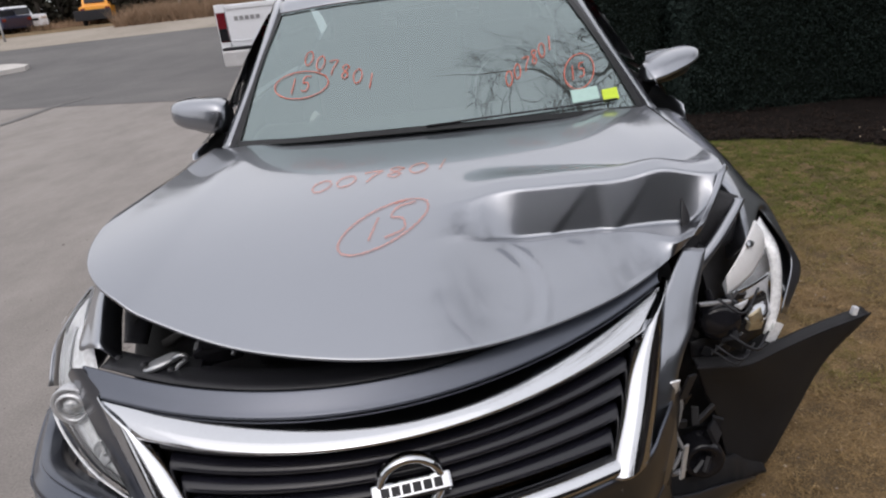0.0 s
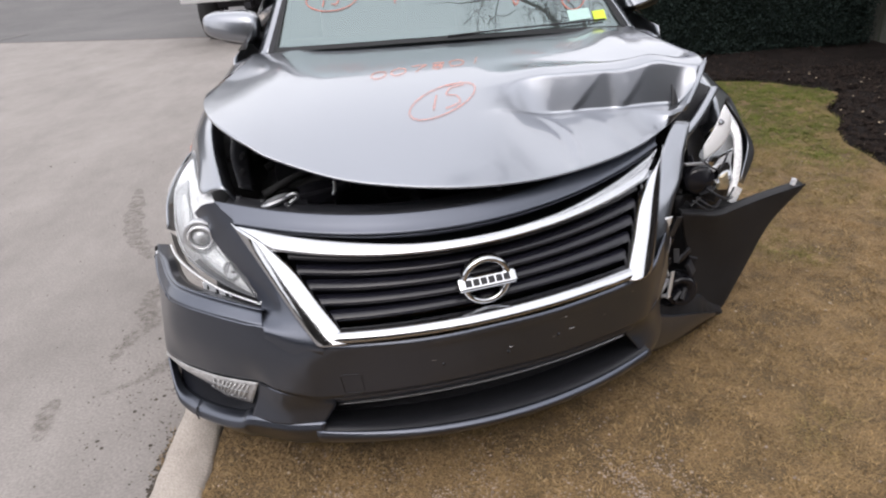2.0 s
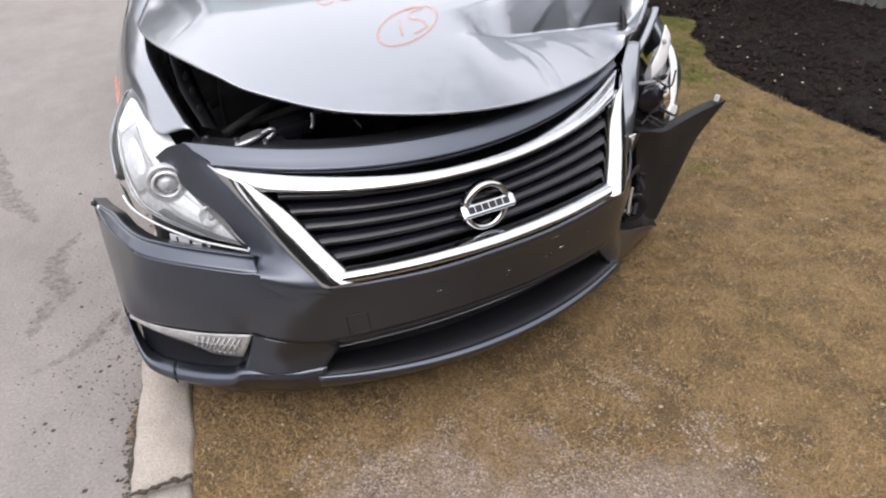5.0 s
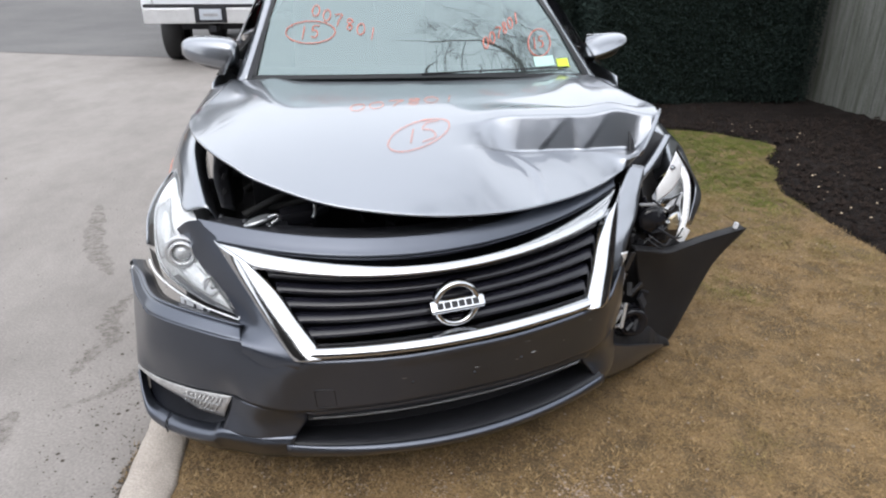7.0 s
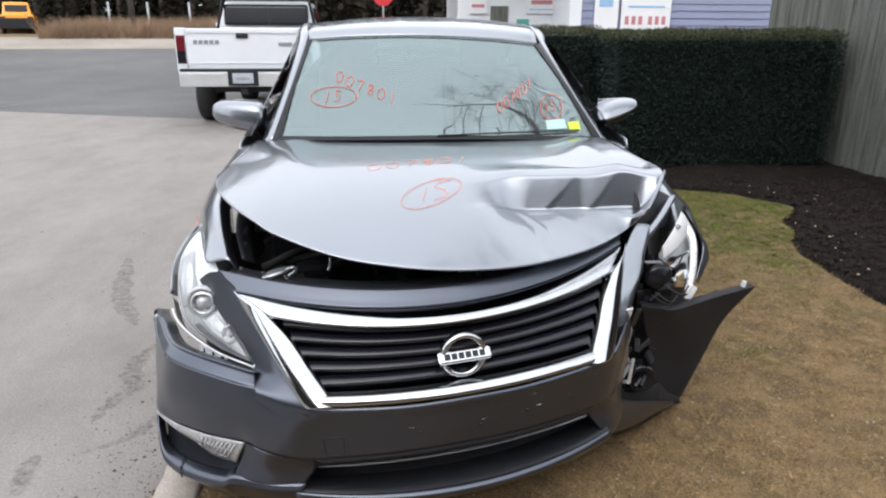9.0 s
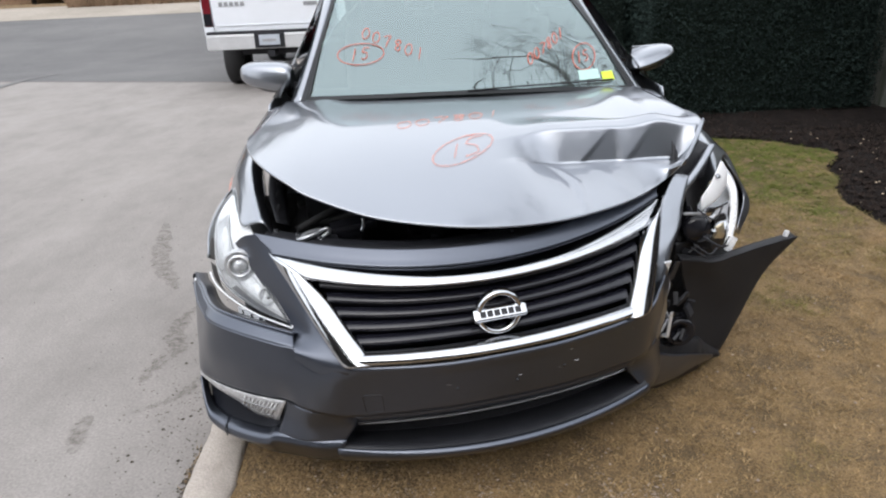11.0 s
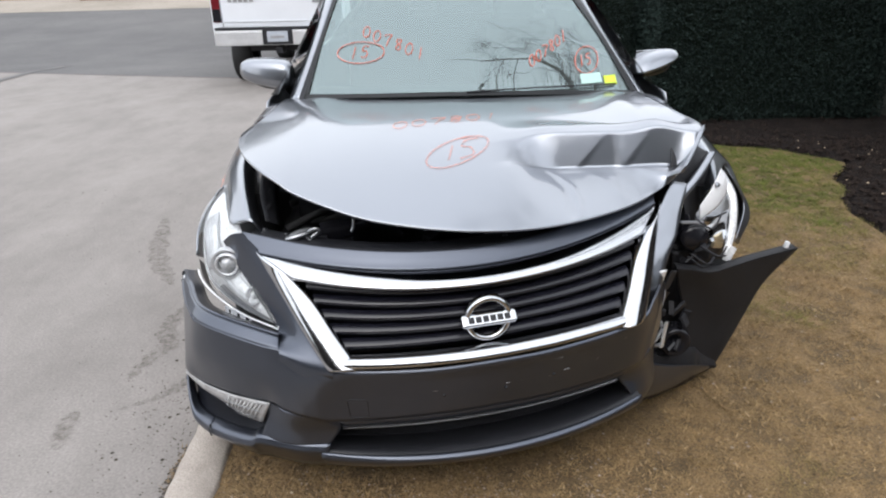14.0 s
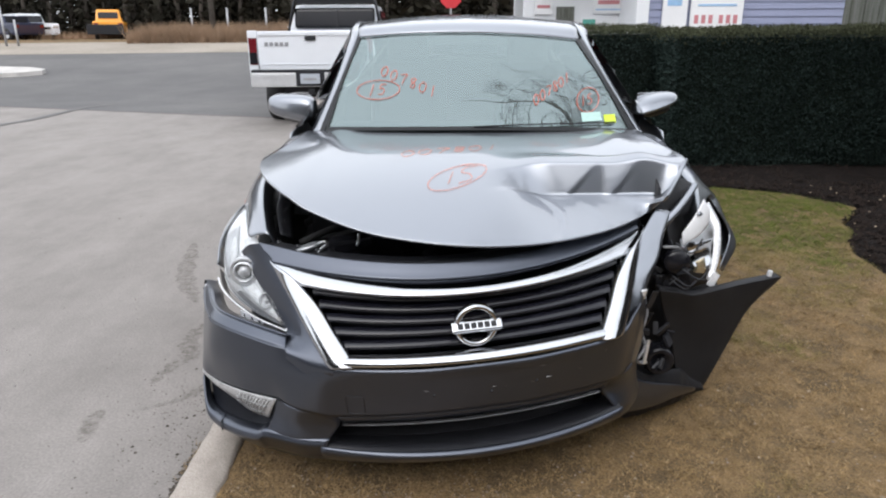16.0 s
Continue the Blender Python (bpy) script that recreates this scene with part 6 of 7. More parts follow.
# crayon marks
DIGITS = {
    "0": [[(0.5, 1), (0.15, 0.8), (0.05, 0.4), (0.3, 0.02), (0.7, 0.1), (0.9, 0.5), (0.75, 0.9), (0.5, 1)]],
    "7": [[(0.05, 0.92), (0.5, 0.98), (0.95, 0.95), (0.6, 0.5), (0.4, 0.0)]],
    "8": [[(0.85, 0.85), (0.5, 1.0), (0.2, 0.8), (0.45, 0.55), (0.8, 0.3), (0.55, 0.02), (0.2, 0.2), (0.45, 0.5), (0.8, 0.75), (0.85, 0.85)]],
    "1": [[(0.55, 1.0), (0.5, 0.5), (0.42, 0.0)]],
    "5": [[(0.95, 1.0), (0.35, 0.95), (0.25, 0.58), (0.65, 0.6), (0.8, 0.35), (0.6, 0.05), (0.15, 0.08)]],
}


def crayon(name, strokes, place, r, material=CRAYON, parent=car):
    V, Fc = [], []
    for s in strokes:
        pts = [place(x, z) for x, z in spl([(x, z, 0) for x, z in s], max(6 * len(s), 8))[:, :2]]
        v, f = tube_data(pts, r, 6)
        Fc += [tuple(i + len(V) for i in q) for q in f]
        V += v
    return add_to(name, mesh_of(name, V, Fc, material), parent, "number written in orange-red grease crayon")


def written(text, at, size, slant, gap):
    """Strokes of a handwritten number; at: where it starts, slant: rise per step."""
    out = []
    for k, ch in enumerate(text):
        for s in DIGITS[ch]:
            out.append([(at[0] + gap * k + size[0] * (x - 0.15 * (1 - z)), at[1] + slant * k + size[1] * z) for x, z in s])
    return out


def loop(cx, cz, rx, rz, turn=0.0, extra=0.3):
    pts = []
    for a in np.linspace(0.6, 0.6 + 2 * math.pi + extra, 20):
        x, z = rx * math.cos(a), rz * math.sin(a)
        pts.append((cx + x * math.cos(turn) - z * math.sin(turn), cz + x * math.sin(turn) + z * math.cos(turn)))
    return pts


crayon("screen_number", written("007801", (-0.435, 1.205), (0.036, 0.042), -0.0165, 0.047), on_screen, 0.0018)
crayon("screen_mark", [loop(-0.446, 1.146, 0.105, 0.040, 0.05)] + written("15", (-0.492, 1.122), (0.04, 0.045), 0.004, 0.048), on_screen, 0.0018)
crayon("screen_number", written("007801", (0.285, 1.085), (0.026, 0.042), 0.0175, 0.033), on_screen, 0.0018)
crayon("screen_mark", [loop(0.548, 1.098, 0.062, 0.046, 0.5, 3.0)] + written("15", (0.51, 1.075), (0.03, 0.042), 0.004, 0.034), on_screen, 0.0018)
for nm, mt, a, b in (("pale_sticker", STICKER_WHITE, (0.50, 1.012), (0.60, 1.048)), ("yellow_sticker", STICKER_YELLOW, (0.612, 1.000), (0.672, 1.034))):
    g = np.array([[on_screen(x, z, 0.003) for x in np.linspace(a[0], b[0], 6)] for z in np.linspace(a[1], b[1], 4)])
    sheet(nm, g, mt, car, "small square inspection sticker inside the windscreen")


def on_bonnet(x, y):
    v = 0.5
    for _ in range(12):
        p = bonnet_at(x, v)
        v += (y - p[1]) / 1.1
        v = min(max(v, 0.01), 1.0)
    p = bonnet_at(x, v)
    return Vector((x, p[1], p[2] + 0.0008))


crayon("bonnet_mark", [loop(-0.085, 0.350, 0.135, 0.064, 0.85)] + [[(-0.118, 0.29), (-0.102, 0.38)], [(-0.015, 0.445), (-0.056, 0.424), (-0.071, 0.382), (-0.044, 0.371), (-0.040, 0.325), (-0.082, 0.295)]], on_bonnet, 0.0034, CRAYON_THIN)
wing_pts = wing_grid.reshape(-1, 3)


def on_wing(y, z):
    near = wing_pts[np.argsort((wing_pts[:, 1] - y) ** 2 + (wing_pts[:, 2] - z) ** 2)[:4]]
    return Vector((float(near[:, 0].mean()) - 0.003, y, z))


crayon("wing_mark", [[(0.54, 0.765), (0.58, 0.80), (0.64, 0.775), (0.60, 0.745), (0.55, 0.755)], [(0.60, 0.79), (0.66, 0.80), (0.70, 0.77)]], on_wing, 0.003, CRAYON_THIN)
crayon("bonnet_number", written("007801", (-0.29, 0.56), (0.055, 0.075), 0.016, 0.064), on_bonnet, 0.003, CRAYON_THIN)

# ---- hedge, fence, building ----
def hedge(name, x0, x1, y0, y1, top, seed, count):
    r = random.Random(seed)
    ob = thing(name, "clipped dark green yew hedge with a flat top", "hedge", "hedge blocks", ((x0 + x1) / 2, (y0 + y1) / 2, 0))
    o = np.array(ob.location)

    def skin(x, y, z):
        n = noise.noise(Vector((x * 2.2, y * 2.2, z * 2.2 + seed))) * 0.05 + noise.noise(Vector((x * 7, y * 7, z * 7))) * 0.025
        return n

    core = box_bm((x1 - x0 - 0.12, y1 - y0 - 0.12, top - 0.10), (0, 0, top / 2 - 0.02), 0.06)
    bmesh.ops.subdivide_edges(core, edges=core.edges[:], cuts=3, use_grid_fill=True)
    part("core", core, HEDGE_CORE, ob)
    V, Fc, near_top = [], [], []
    area = [(x1 - x0) * top, (y1 - y0) * top, (y1 - y0) * top, (x1 - x0) * (y1 - y0)]
    for _ in range(count):
        k = r.choices(range(4), [area[0] * 1.6, area[1], area[2], area[3] * 1.2])[0]
        a, b = r.random(), r.random()
        if k == 0:
            p, n = (x0 + (x1 - x0) * a, y0, 0.05 + (top - 0.05) * b), (0, -1, 0)
        elif k == 1:
            p, n = (x0, y0 + (y1 - y0) * a, 0.05 + (top - 0.05) * b), (-1, 0, 0)
        elif k == 2:
            p, n = (x1, y0 + (y1 - y0) * a, 0.05 + (top - 0.05) * b), (1, 0, 0)
        else:
            p, n = (x0 + (x1 - x0) * a, y0 + (y1 - y0) * b, top), (0, 0, 1)
        p, n = np.array(p), np.array(n, float)
        p = p + n * (skin(*p) + r.uniform(-0.08, 0.02)) - o
        d = Vector(n + np.array([r.uniform(-1, 1) for _ in range(3)]) * 0.9).normalized()
        e = d.cross(Vector((r.uniform(-1, 1), r.uniform(-1, 1), r.uniform(-1, 1)))).normalized()
        ln, w = r.uniform(0.018, 0.036), r.uniform(0.004, 0.008)
        c = Vector(p)
        i = len(V)
        V += [c - e * w, c + d * ln * 0.5 + e * w * 0.2 - e * w, c + d * ln, c + e * w]
        Fc.append((i, i + 1, i + 2, i + 3))
        near_top.append(c.z > top - 0.05 - 0.10 * r.random() ** 2)
    me = mesh_of("foliage", V, Fc, HEDGE_LEAF, False)
    me.materials.append(HEDGE_TOP)
    for q, top_leaf in zip(me.polygons, near_top):
        q.material_index = 1 if top_leaf else 0
    tagged(add_to("foliage", me, ob), kind="stuff")
    return ob


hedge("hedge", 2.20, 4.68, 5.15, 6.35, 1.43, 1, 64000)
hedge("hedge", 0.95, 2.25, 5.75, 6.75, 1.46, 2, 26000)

fence = tagged(new("fence"), "tall weathered grey board fence", "fence", kind="structure")
FENCE_X = 4.84
fence_boards = int((6.98 - 2.8) / 0.142)
for k in range(fence_boards):
    y = 2.87 + 0.142 * k
    rr = random.Random(k)
    box("fence_board", (0.022, 0.136, 2.4 + rr.uniform(-0.02, 0.02)), (FENCE_X + rr.uniform(-0.005, 0.005), y, 1.16), FENCE_WOOD, fence, "", 0.004, (rr.uniform(-0.4, 0.4), 0, 0))
for z in (0.4, 1.9):
    box("fence_rail", (0.045, 0.142 * fence_boards, 0.09), (FENCE_X + 0.036, 2.8 + 0.071 * fence_boards, z), FENCE_WOOD, fence)

shop = thing("workshop_building", "low building with blue-grey siding and a white front", "building", "", (7, 16, 0))


def shop_box(name, size, at, material, parent=shop, label="", bevel=0.0):
    return box(name, size, tuple(np.array(at) - np.array((7, 16, 0))), material, parent, label, bevel)


siding = shop_box("wall", (11.0, 0.2, 3.6), (9.55, 13.25, 1.8), SIDING_BLUE, shop, "blue-grey lap siding")
for k in range(22):
    z = 0.3 + 0.15 * k
    bm = box_bm((11.0, 0.03, 0.155), (9.55 - 7, 13.135 - 16, z), 0.0, 1, None)
    for v in bm.verts:
        if v.co.z < z:
            v.co.y -= 0.022
    part("siding_board", bm, SIDING_BLUE, siding)
shop_box("corner_post", (0.26, 0.30, 3.6), (4.05, 13.2, 1.8), WALL_WHITE, shop, "white corner board", 0.01)
white = shop_box("white_wall", (2.4, 0.2, 3.4), (2.95, 14.95, 1.7), WALL_WHITE, shop, "white painted wall")
shop_box("side_wall", (0.2, 1.8, 3.4), (4.1, 14.1, 1.7), WALL_WHITE, shop)
shop_box("roof", (14.0, 8.0, 0.25), (8.6, 17.0, 3.72), METAL_GREY, shop, "flat roof edge", 0.02)
shop_box("back_wall", (13.0, 0.2, 3.6), (8.6, 20.8, 1.8), WALL_WHITE, shop)
shop_box("gable_wall", (0.2, 7.0, 3.6), (14.95, 17.0, 1.8), SIDING_BLUE, shop)
door = shop_box("door", (0.42, 0.05, 2.0), (2.72, 14.83, 1.0), FENCE_WOOD, shop, "dull door")
shop_box("door_frame", (0.52, 0.03, 2.08), (2.72, 14.86, 1.04), WALL_WHITE, door)


def board(size, at, bars, label):
    b = tagged(box("signboard", size, at, SIGN_WHITE, None, "", 0.004), label, "sign", "signs on the building")
    for w, h, dx, dz, mt in bars:
        box("lettering_bar", (w, 0.006, h), (at[0] + dx, at[1] - size[1] / 2 - 0.004, at[2] + dz), mt, b)
    return b


board((1.10, 0.04, 0.95), (5.60, 13.05, 1.95), [(0.80, 0.04, 0, 0.0, SIGN_PALE_BLUE), (0.085, 0.17, -0.42, -0.28, SIGN_FADED), (0.085, 0.17, -0.27, -0.28, SIGN_FADED), (0.085, 0.17, -0.12, -0.28, SIGN_FADED), (0.085, 0.17, 0.10, -0.28, SIGN_FADED), (0.085, 0.17, 0.25, -0.28, SIGN_FADED), (0.085, 0.17, 0.40, -0.28, SIGN_FADED)], "white signboard with red and blue lettering bars")
board((0.52, 0.04, 1.0), (4.72, 13.05, 1.95), [(0.30, 0.26, -0.02, 0.12, SIGN_PALE_BLUE)], "tall white sign with a blue panel")
board((0.70, 0.04, 0.42), (3.72, 14.80, 2.05), [(0.5, 0.09, 0, 0.04, SIGN_FADED), (0.6, 0.03, 0, -0.12, SIGN_PALE_BLUE)], "small white sign with a red bar")
board((0.40, 0.04, 0.30), (2.20, 14.80, 1.98), [(0.3, 0.07, 0, 0.02, SIGN_FADED)], "small white notice on the white wall")
board((0.34, 0.04, 0.24), (3.28, 14.80, 1.62), [(0.3, 0.19, 0, 0, SIGN_GREEN)], "small green notice on the white wall")

# ---- pickup truck ----
truck = thing("pickup_truck", "white pickup truck with black rear tyres parked on the street", "truck", "", (-2.19, 8.85, 0))


def t_box(name, size, at, material, label="", bevel=0.0, parent=truck, turn=None, taper=None):
    def lifted(z):
        """Height on the raised chassis."""
        return z * 1.125 if z < 1.3 else 1.4625 + (z - 1.3) * 0.85

    low, high = lifted(at[2] - size[2] / 2), lifted(at[2] + size[2] / 2)
    return box(name, (size[0], size[1], high - low), (at[0], at[1], (low + high) / 2), material, parent, label, bevel, turn, taper)


t_box("bed_side", (0.09, 2.45, 0.56), (-0.93, 1.24, 1.015), WHITE_PAINT, "", 0.025)
t_box("bed_side", (0.09, 2.45, 0.56), (0.93, 1.24, 1.015), WHITE_PAINT, "", 0.025)
t_box("bed_floor", (1.80, 2.4, 0.06), (0, 1.25, 0.80), BLACK)
t_box("bed_front", (1.80, 0.05, 0.5), (0, 2.44, 1.04), WHITE_PAINT, "", 0.01)
tail = t_box("tailgate", (1.62, 0.07, 0.52), (0, 0.035, 1.035), WHITE_PAINT, "white tailgate", 0.015)
t_box("tailgate_ledge", (1.60, 0.02, 0.05), (0, -0.004, 1.262), WHITE_PAINT, "", 0.006, tail)
t_box("tailgate_crease", (1.56, 0.012, 0.012), (0, -0.003, 0.86), WHITE_PAINT, "", 0.003, tail)
t_box("tailgate_handle", (0.17, 0.03, 0.065), (0, -0.01, 1.205), BLACK, "black handle", 0.012, tail)
for k in range(5):
    t_box("lettering_bar", (0.055, 0.008, 0.05), (-0.68 + 0.078 * k, -0.006, 1.125), LAMP_GREY, "grey lettering bar", 0.004, tail)
t_box("lettering_bar", (0.20, 0.008, 0.045), (0.62, -0.006, 1.10), LAMP_GREY, "grey lettering bar", 0.004, tail)
for s in (-1, 1):
    lamp = t_box("rear_lamp", (0.125, 0.06, 0.36), (s * 0.895, 0.03, 1.03), RED_LENS, "dark red tail lamp", 0.015)
    t_box("lower_lens", (0.118, 0.012, 0.15), (s * 0.895, -0.004, 0.94), GLOSS_BLACK, "smoked lower lens", 0.004, lamp)
    t_box("corner_panel", (0.135, 0.05, 0.075), (s * 0.895, 0.03, 0.81), WHITE_PAINT, "", 0.012)
    t_box("lamp_panel", (0.15, 0.05, 0.10), (s * 0.895, 0.03, 1.255), WHITE_PAINT, "", 0.012)
bump = t_box("rear_bumper", (1.84, 0.16, 0.20), (0, -0.10, 0.665), DULL_CHROME, "dull chrome step bumper", 0.035)
t_box("bumper_step", (1.80, 0.17, 0.035), (0, -0.10, 0.775), BLACK, "black step pad", 0.008, bump)
t_box("plate_recess", (0.44, 0.03, 0.19), (0, -0.175, 0.67), BLACK, "", 0.01, bump)
t_box("plate", (0.30, 0.012, 0.13), (0, -0.195, 0.675), FADED_PLATE, "blank pale number plate", 0.004, bump)
t_box("plate_bar", (0.20, 0.004, 0.03), (0, -0.203, 0.67), METAL_GREY, "plain bar", 0, bump)
t_box("under_frame", (1.0, 4.6, 0.16), (0, 2.5, 0.55), BLACK)
t_box("hitch", (0.10, 0.30, 0.08), (0, 0.0, 0.50), BLACK, "", 0.01)
cab = t_box("cab", (1.82, 1.75, 0.62), (0, 3.40, 1.02), WHITE_PAINT, "white cab", 0.05)
t_box("cab_top", (1.76, 1.55, 0.56), (0, 3.35, 1.585), WHITE_PAINT, "", 0.06, cab, None, (0.86, 0.80))
t_box("cab_rear_window", (1.50, 0.02, 0.42), (0, 2.595, 1.575), GLOSS_BLACK, "dark sliding rear window", 0.05, cab, (-9, 0, 0))
t_box("window_bar", (0.02, 0.03, 0.41), (0.04, 2.585, 1.575), BLACK, "", 0.0, cab, (-9, 0, 0))
t_box("third_brake_lamp", (0.26, 0.03, 0.035), (0, 2.74, 1.80), RED_LENS, "", 0.008, cab)
for s in (-1, 1):
    t_box("side_window", (0.02, 0.95, 0.34), (s * 0.845, 3.4, 1.58), GLOSS_BLACK, "", 0.01, cab, (0, s * -12, 0))
    t_box("truck_mirror", (0.20, 0.10, 0.24), (s * 1.08, 3.85, 1.32), WHITE_PAINT, "", 0.03, cab)
t_box("windscreen", (1.5, 0.03, 0.5), (0, 4.16, 1.55), GLOSS_BLACK, "", 0.02, cab, (38, 0, 0))
t_box("nose", (1.85, 1.45, 0.56), (0, 4.95, 0.93), WHITE_PAINT, "", 0.10)
t_box("front_bumper", (1.95, 0.2, 0.25), (0, 5.72, 0.6), DULL_CHROME, "", 0.05)
rack = t_box("roof_rack", (1.44, 0.05, 0.05), (0, 2.62, 1.99), BLACK, "black rack behind the cab", 0.01)
for s in (-1, 1):
    tube("rack_post", [(s * 0.88, 2.50, 1.42), (s * 0.76, 2.60, 2.00), (s * 0.70, 2.62, 2.06)], 0.025, BLACK, rack)
t_box("rack_mesh", (1.44, 0.02, 0.10), (0, 2.62, 1.93), BLACK, "", 0, rack)
for s in (-1, 1):
    for y in (1.15, 4.75):
        w = lathe("wheel", [(-0.15, 0.22), (-0.155, 0.37), (-0.13, 0.40), (0, 0.405), (0.13, 0.40), (0.155, 0.37), (0.15, 0.22)], RUBBER, truck, (s * 0.79, y, 0.406), "x", 32, "black tyre")
        lathe("rim", [(0.10 * s, 0.22), (0.04 * s, 0.2), (0.05 * s, 0.0)], ALLOY, w, (s * 0.82, y, 0.406), "x", 24)
    t_box("wheel_arch", (0.05, 1.0, 0.10), (s * 0.955, 1.15, 0.80), WHITE_PAINT, "", 0.02)

# ---- far side of the crossing ----
land("sand_verge", lambda x, y: (x, 25.0 + 0.05 * x * (1 if x < 0 else 0.2) + y), [-70, -45, -30, -24, -18, -14, -10, -6, -2, 4, 12, 30, 60], [-0.3, 0.6, 1.6, 2.8, 4.5], 0.012, SAND, "pale sandy verge across the road", "verge")
isl = [(-30, 22.4), (-16, 20.1), (-12.9, 19.45), (-12.2, 19.0), (-12.1, 18.6), (-12.6, 18.2), (-16, 17.4), (-30, 15)]
bm = bmesh.new()
vs = [bm.verts.new((x, y, rise(x, y) - 0.03)) for x, y in isl]
f = bm.faces.new(vs)
ex = bmesh.ops.extrude_face_region(bm, geom=[f])
bmesh.ops.translate(bm, vec=(0, 0, 0.16), verts=[v for v in ex["geom"] if isinstance(v, bmesh.types.BMVert)])
island = tagged(part("traffic_island", bm, KERB_PALE, None), "pale concrete-edged island at the street corner", "kerb", kind="structure")
bm = bmesh.new()
vs = [bm.verts.new((x, y, rise(x, y) + 0.150)) for x, y in [(-30, 21.2), (-16, 19.3), (-13.8, 18.9), (-13.4, 18.6), (-13.6, 18.3), (-16, 17.7), (-30, 15.5)]]
bm.faces.new(vs)
part("island_grass", bm, SOIL, island, "dry turf on the island")


spots = []
rs = random.Random(21)
for _ in range(60000):
    x = rs.uniform(-34, 6)
    y = 28.6 + 0.05 * min(x, 0) + abs(rs.gauss(0, 2.2 if x > -15 else 8.0))
    tall = 0.50 + 0.5 * max(0, noise.noise(Vector((x * 0.35, y * 0.35, 0)))) + (0.45 if -14.2 < x < -4 else 0)
    if x < -13.7 and y < 35.5:
        continue
    spots.append((x, y, rise(x, y), tall * rs.uniform(0.25, 1.1), rs.uniform(0, 6.28), rs.uniform(0, 6.28), 0.014))
scatter("dry_grass", spots, lambda x, y, z, h, a, ln, w: ([(x - w * math.cos(a), y - w * math.sin(a), z), (x + w * math.cos(a), y + w * math.sin(a), z), (x + 0.55 * h * math.cos(ln), y + 0.55 * h * math.sin(ln), z + 0.85 * h)], [(0, 1, 2)]), STRAW, "tall reddish brown dry grass bank", "dry grass")

# woods
V, Fc, V2, F2 = [], [], [], []
for k in range(520):
    x = rs.uniform(-52, 30)
    y = 40 + 0.04 * min(x, 0) + rs.uniform(0, 18)
    h = rs.uniform(8, 13)
    r0 = rs.uniform(0.06, 0.2)
    base = Vector((x, y, rise(x, y) - 0.2))
    pts = [base + Vector((rs.uniform(-0.15, 0.15) * i, rs.uniform(-0.1, 0.1) * i, h * i / 5)) for i in range(6)]
    v, f = tube_data(pts, [r0 * (1 - 0.15 * i) for i in range(6)], 5)
    Fc += [tuple(i + len(V) for i in q) for q in f]
    V += v
    for _ in range(330):
        t = rs.uniform(0.1, 1.0) ** 2.0
        c = base + Vector((0, 0, h * t)) + Vector((rs.gauss(0, 1.0), rs.gauss(0, 1.0), rs.gauss(0, 0.4)))
        s = rs.uniform(0.10, 0.42)
        a = Vector((rs.uniform(-1, 1), rs.uniform(-1, 1), rs.uniform(-0.6, 0.6))) * s
        b = Vector((rs.uniform(-1, 1), rs.uniform(-1, 1), rs.uniform(-0.9, 0.9))) * s * 0.5
        i = len(V2)
        V2 += [c - a, c + b, c + a, c - b]
        F2.append((i, i + 1, i + 2, i + 3))
woods = tagged(add_to("woods", mesh_of("woods", V, Fc, WOODS)), "dense dark woods of thin trunks beyond the road", "trees", kind="stuff")
tagged(add_to("woods_twigs", mesh_of("woods_twigs", V2, F2, PINE, False), woods), kind="stuff")

pole = tagged(tube("utility_pole", [(-10.6, 30, rise(-10.6, 30) - 0.2), (-10.62, 30, 6), (-10.65, 30, 9.5)], [0.13, 0.12, 0.10], BARK, None, "", 10), "grey wooden utility pole", "pole")
for x in (-12.07, -10.37, -8.55):
    tagged(tube("marker_post", [(x, 31.5, rise(x, 31.5) - 0.1), (x, 31.5, rise(x, 31.5) + 1.38)], 0.05, METAL_GREY, None, "", 8), "thin pale post in the dry grass", "post", "posts in the grass")

sign = thing("stop_sign", "red octagonal road sign on a metal post", "road sign", "", (0.09, 22, rise(0, 22)))
poly("sign_plate", [(0.375 * math.cos(radians(22.5 + 45 * k)), 2.28 - rise(0, 22) + 0.30 + 0.375 * math.sin(radians(22.5 + 45 * k))) for k in range(8)], 0.01, SIGN_RED, sign)
tube("post", [(0, 0.03, -0.1), (0, 0.03, 2.7)], 0.03, METAL_GREY, sign)


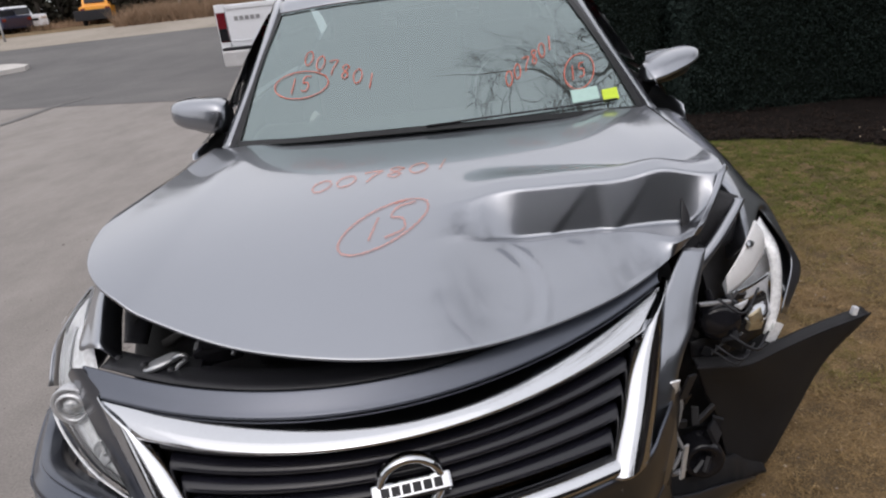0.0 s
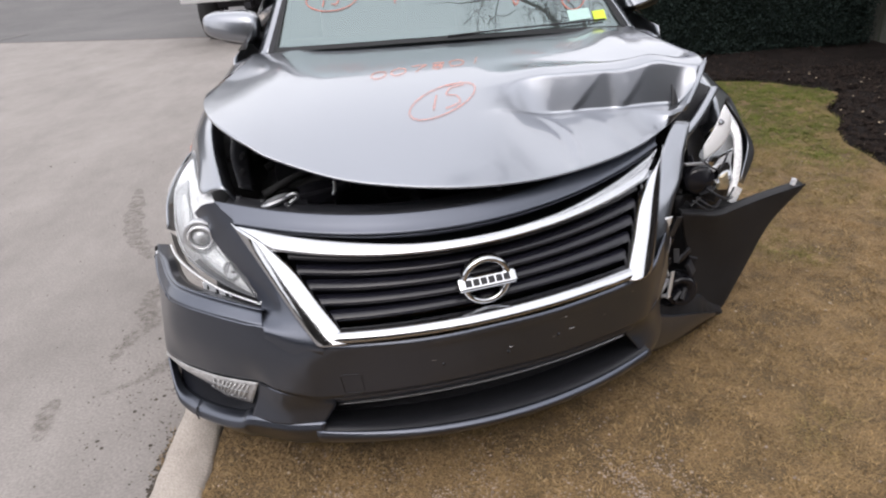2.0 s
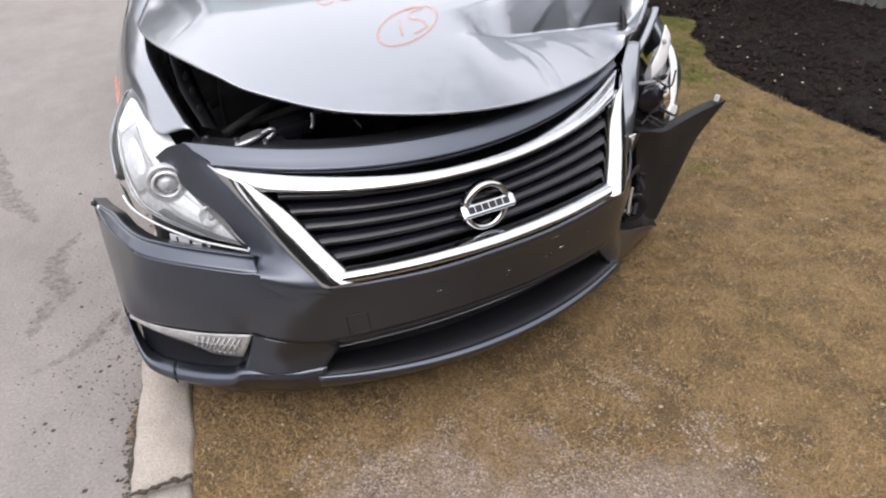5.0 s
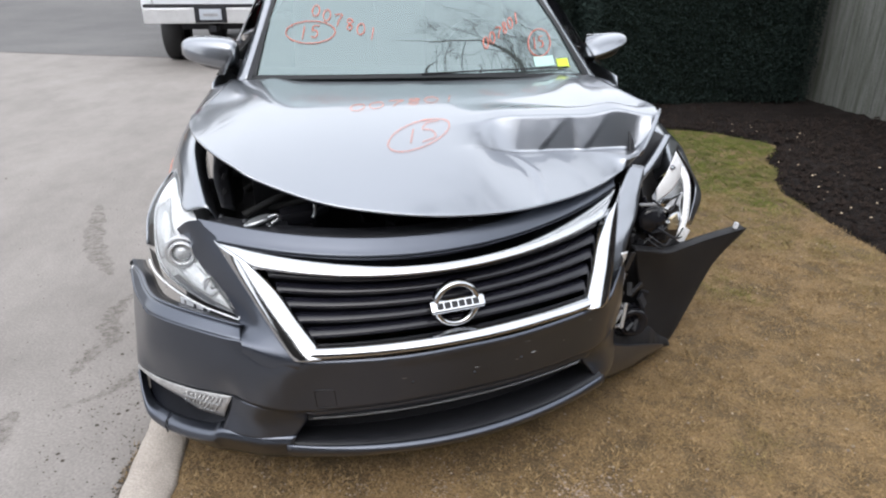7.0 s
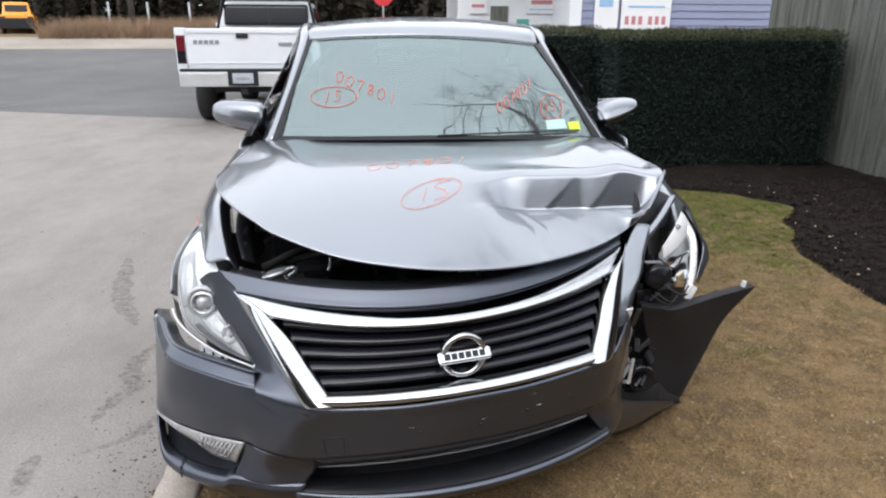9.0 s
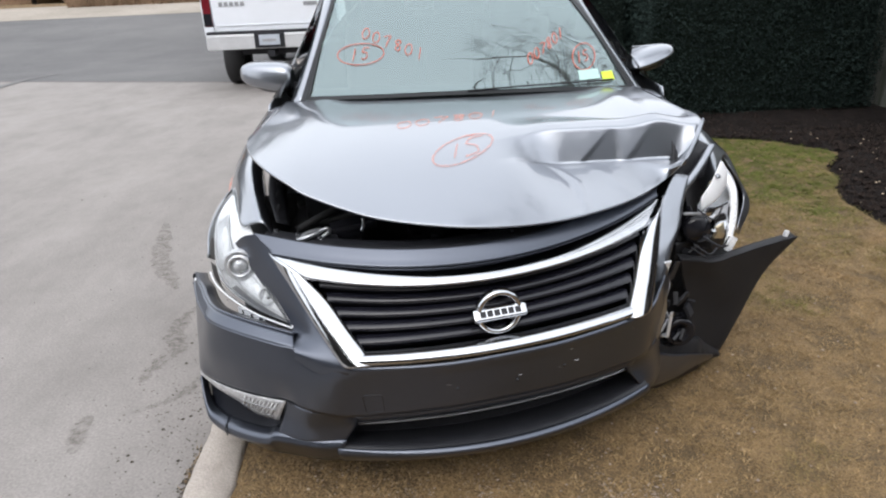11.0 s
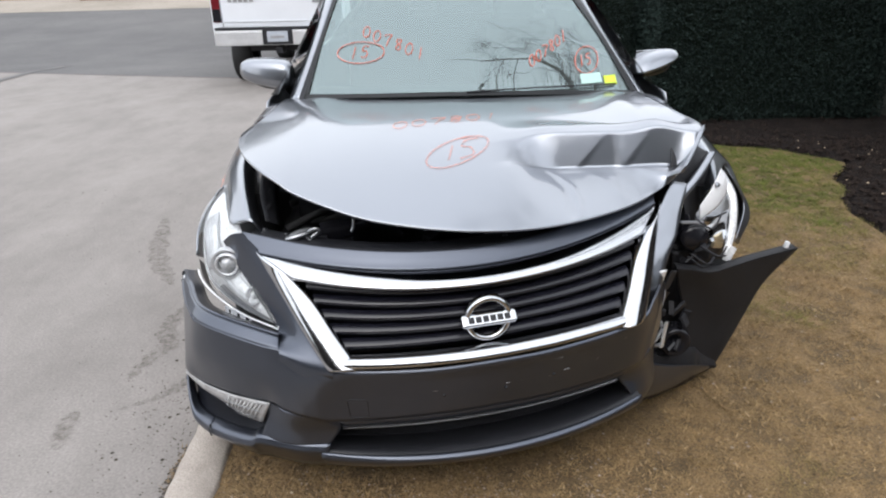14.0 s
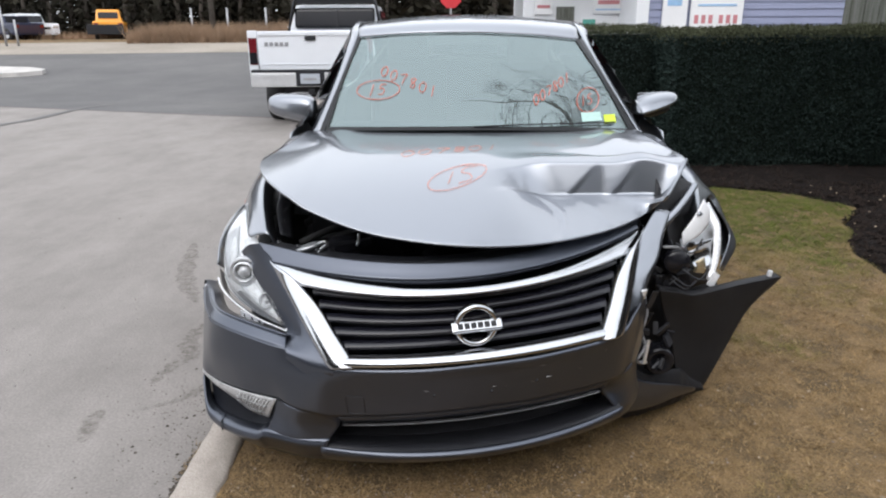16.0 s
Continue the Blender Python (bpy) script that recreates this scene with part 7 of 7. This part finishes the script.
def far_car(name, label, at, length, turn, paint, tall=1.45, cabin_part=0.55, wide=1.75, back=0.15):
    ob = thing(name, label, "car", "", at)
    ob.rotation_euler = (0, 0, radians(turn))
    box("body", (wide, length, 0.62), (0, 0, 0.62), paint, ob, "", 0.12)
    box("cabin", (wide - 0.2, length * cabin_part, tall - 0.85), (0, -back, 0.85 + (tall - 0.85) / 2), paint, ob, "", 0.10, None, (0.84, 0.78))
    box("rear_window", (wide - 0.55, 0.03, 0.32), (0, -back - length * cabin_part * 0.46, 0.85 + (tall - 0.85) * 0.55), GLOSS_BLACK, ob, "", 0.02, (-14, 0, 0))
    box("windscreen", (wide - 0.5, 0.03, 0.36), (0, -back + length * cabin_part * 0.465, 0.85 + (tall - 0.85) * 0.52), GLOSS_BLACK, ob, "", 0.02, (16, 0, 0))
    box("grille", (0.7, 0.04, 0.12), (0, length / 2, 0.66), BLACK, ob, "", 0.01)
    for s in (-1, 1):
        box("headlamp", (0.26, 0.06, 0.14), (s * (wide / 2 - 0.22), length / 2 - 0.01, 0.74), SILVER_LAMP, ob, "", 0.02)
        box("side_window", (0.03, length * cabin_part * 0.75, 0.30), (s * (wide / 2 - 0.155), -back, 0.85 + (tall - 0.85) * 0.55), GLOSS_BLACK, ob, "", 0.01, (0, s * -12, 0))
        box("rear_lamp", (0.22, 0.05, 0.16), (s * (wide / 2 - 0.175), -length / 2, 0.75), RED_LENS, ob, "", 0.02)
        for y in (-length * 0.31, length * 0.31):
            w = lathe("wheel", [(-0.1, 0.18), (-0.1, 0.31), (0, 0.33), (0.1, 0.31), (0.1, 0.18)], RUBBER, ob, (s * (wide / 2 - 0.095), y, 0.33), "x", 20)
            lathe("rim", [(0.08 * s, 0.19), (0.04 * s, 0.0)], ALLOY, w, (s * (wide / 2 - 0.095), y, 0.33), "x", 16)
    return ob


yel = far_car("yellow_wagon", "old yellow wagon with a dark rear end on the verge", (-18.35, 36.6, rise(-18, 36) - 0.04), 4.0, 22, YELLOW, 1.52, 0.62, 1.5)
box("rear_bumper", (1.75, 0.35, 0.50), (-0.15, -2.05, 0.50), BLACK, yel, "dark missing bumper", 0.05)
far_car("white_suv", "white car parked on the far verge", (-23.5, 37.6, rise(-22, 38) - 0.1), 4.0, -128, WHITE_PAINT, 1.45, 0.58, 1.7, 0.55)
far_car("silver_estate", "silver estate car parked among others on the verge", (-25.4, 40.0, rise(-25, 40) - 0.1), 4.3, -112, ALLOY, 1.52, 0.66, 1.7, 0.5)
far_car("blue_pickup", "dark blue vehicle parked on the far verge", (-23.6, 36.0, rise(-23, 36) - 0.1), 3.4, 66, BLUE_PAINT, 1.28, 0.4)
for x, top in ((-17.75, 2.06), (-18.25, 2.60)):
    tagged(tube("sign_post", [(x, 27.0, rise(x, 27.0) - 0.1), (x, 27.0, top)], 0.045, METAL_GREY, None, "", 8), "thin grey metal post by the verge", "post", "posts by the verge")

# unseen trees, added behind the street and beside it to darken reflections
V, F2 = [], []
for k in range(210):
    w = rs.random()
    if k < 120:
        x, y = rs.uniform(-26, 22), -17 - rs.uniform(0, 6)
    elif k < 165:
        x, y = -46 - rs.uniform(0, 8), rs.uniform(-30, 4)
    else:
        x, y = 15 + rs.uniform(0, 5), rs.uniform(-20, 11)
    h = rs.uniform(9.0, 12.0) if k < 120 else rs.uniform(3.0, 5.0)
    for _ in range(int(22 * h)):
        t = rs.random()
        c = Vector((x, y, h * t)) + Vector((rs.gauss(0, 1.2), rs.gauss(0, 1.2), rs.gauss(0, 0.4)))
        a = Vector((rs.uniform(-1, 1), rs.uniform(-1, 1), rs.uniform(-1, 1))) * rs.uniform(0.5, 1.0)
        b = Vector((rs.uniform(-1, 1), rs.uniform(-1, 1), rs.uniform(-1, 1))) * rs.uniform(0.3, 0.6)
        i = len(V)
        V += [c - a, c + b, c + a, c - b]
        F2.append((i, i + 1, i + 2, i + 3))
tagged(add_to("added_trees", mesh_of("added_trees", V, F2, BARE_BELT, False)), "unseen trees added behind and beside the street to darken reflections", "trees", kind="stuff")

# ---- bare tree overhanging the car ----
tv, tf = [], []
rt = random.Random(12)


def grow(p, d, length, r, depth):
    pts, rad = [p], [r]
    steps = 4
    for i in range(steps):
        d = (d + Vector((rt.uniform(-1, 1), rt.uniform(-1, 1), rt.uniform(-0.6, 0.8))) * 0.13).normalized()
        if depth > 0 and p.z < 2.6 and d.z < 0.3:
            d = Vector((d.x, d.y, 0.3)).normalized()
        p = p + d * (length / steps)
        pts.append(p)
        rad.append(max(r * (1 - 0.38 * (i + 1) / steps), 0.004))
    v, f = tube_data(pts, rad, 6 if depth < 3 else 3)
    k = len(tv)
    tv.extend(v)
    tf.extend(tuple(i + k for i in q) for q in f)
    if depth >= 9 or (depth > 1 and p.x < -5.4 + 0.12 * depth):
        return
    for n in range(3 if depth < 6 else 2):
        i = steps if n == 0 else rt.randint(1, steps)
        side = Vector((rt.uniform(-1, 1), rt.uniform(-1, 1), rt.uniform(-0.35, 0.6))).normalized()
        way = (d * 1.2 + side * 0.45) if n == 0 else (d * 0.6 + side * 0.85)
        grow(pts[i], way.normalized(), length * (rt.uniform(0.74, 0.86) if n == 0 else rt.uniform(0.5, 0.72)), rad[i] * (0.85 if n == 0 else rt.uniform(0.45, 0.62)), depth + 1)


tree = thing("bare_tree", "tall leafless tree with spreading grey limbs beside the lawn", "tree", "", (5.2, 2.0, 0))
grow(Vector((0, 0, -0.1)), Vector((-0.22, 0.02, 1)).normalized(), 2.7, 0.16, 0)
add_to("trunk_and_limbs", mesh_of("trunk_and_limbs", tv, tf, BARK), tree)
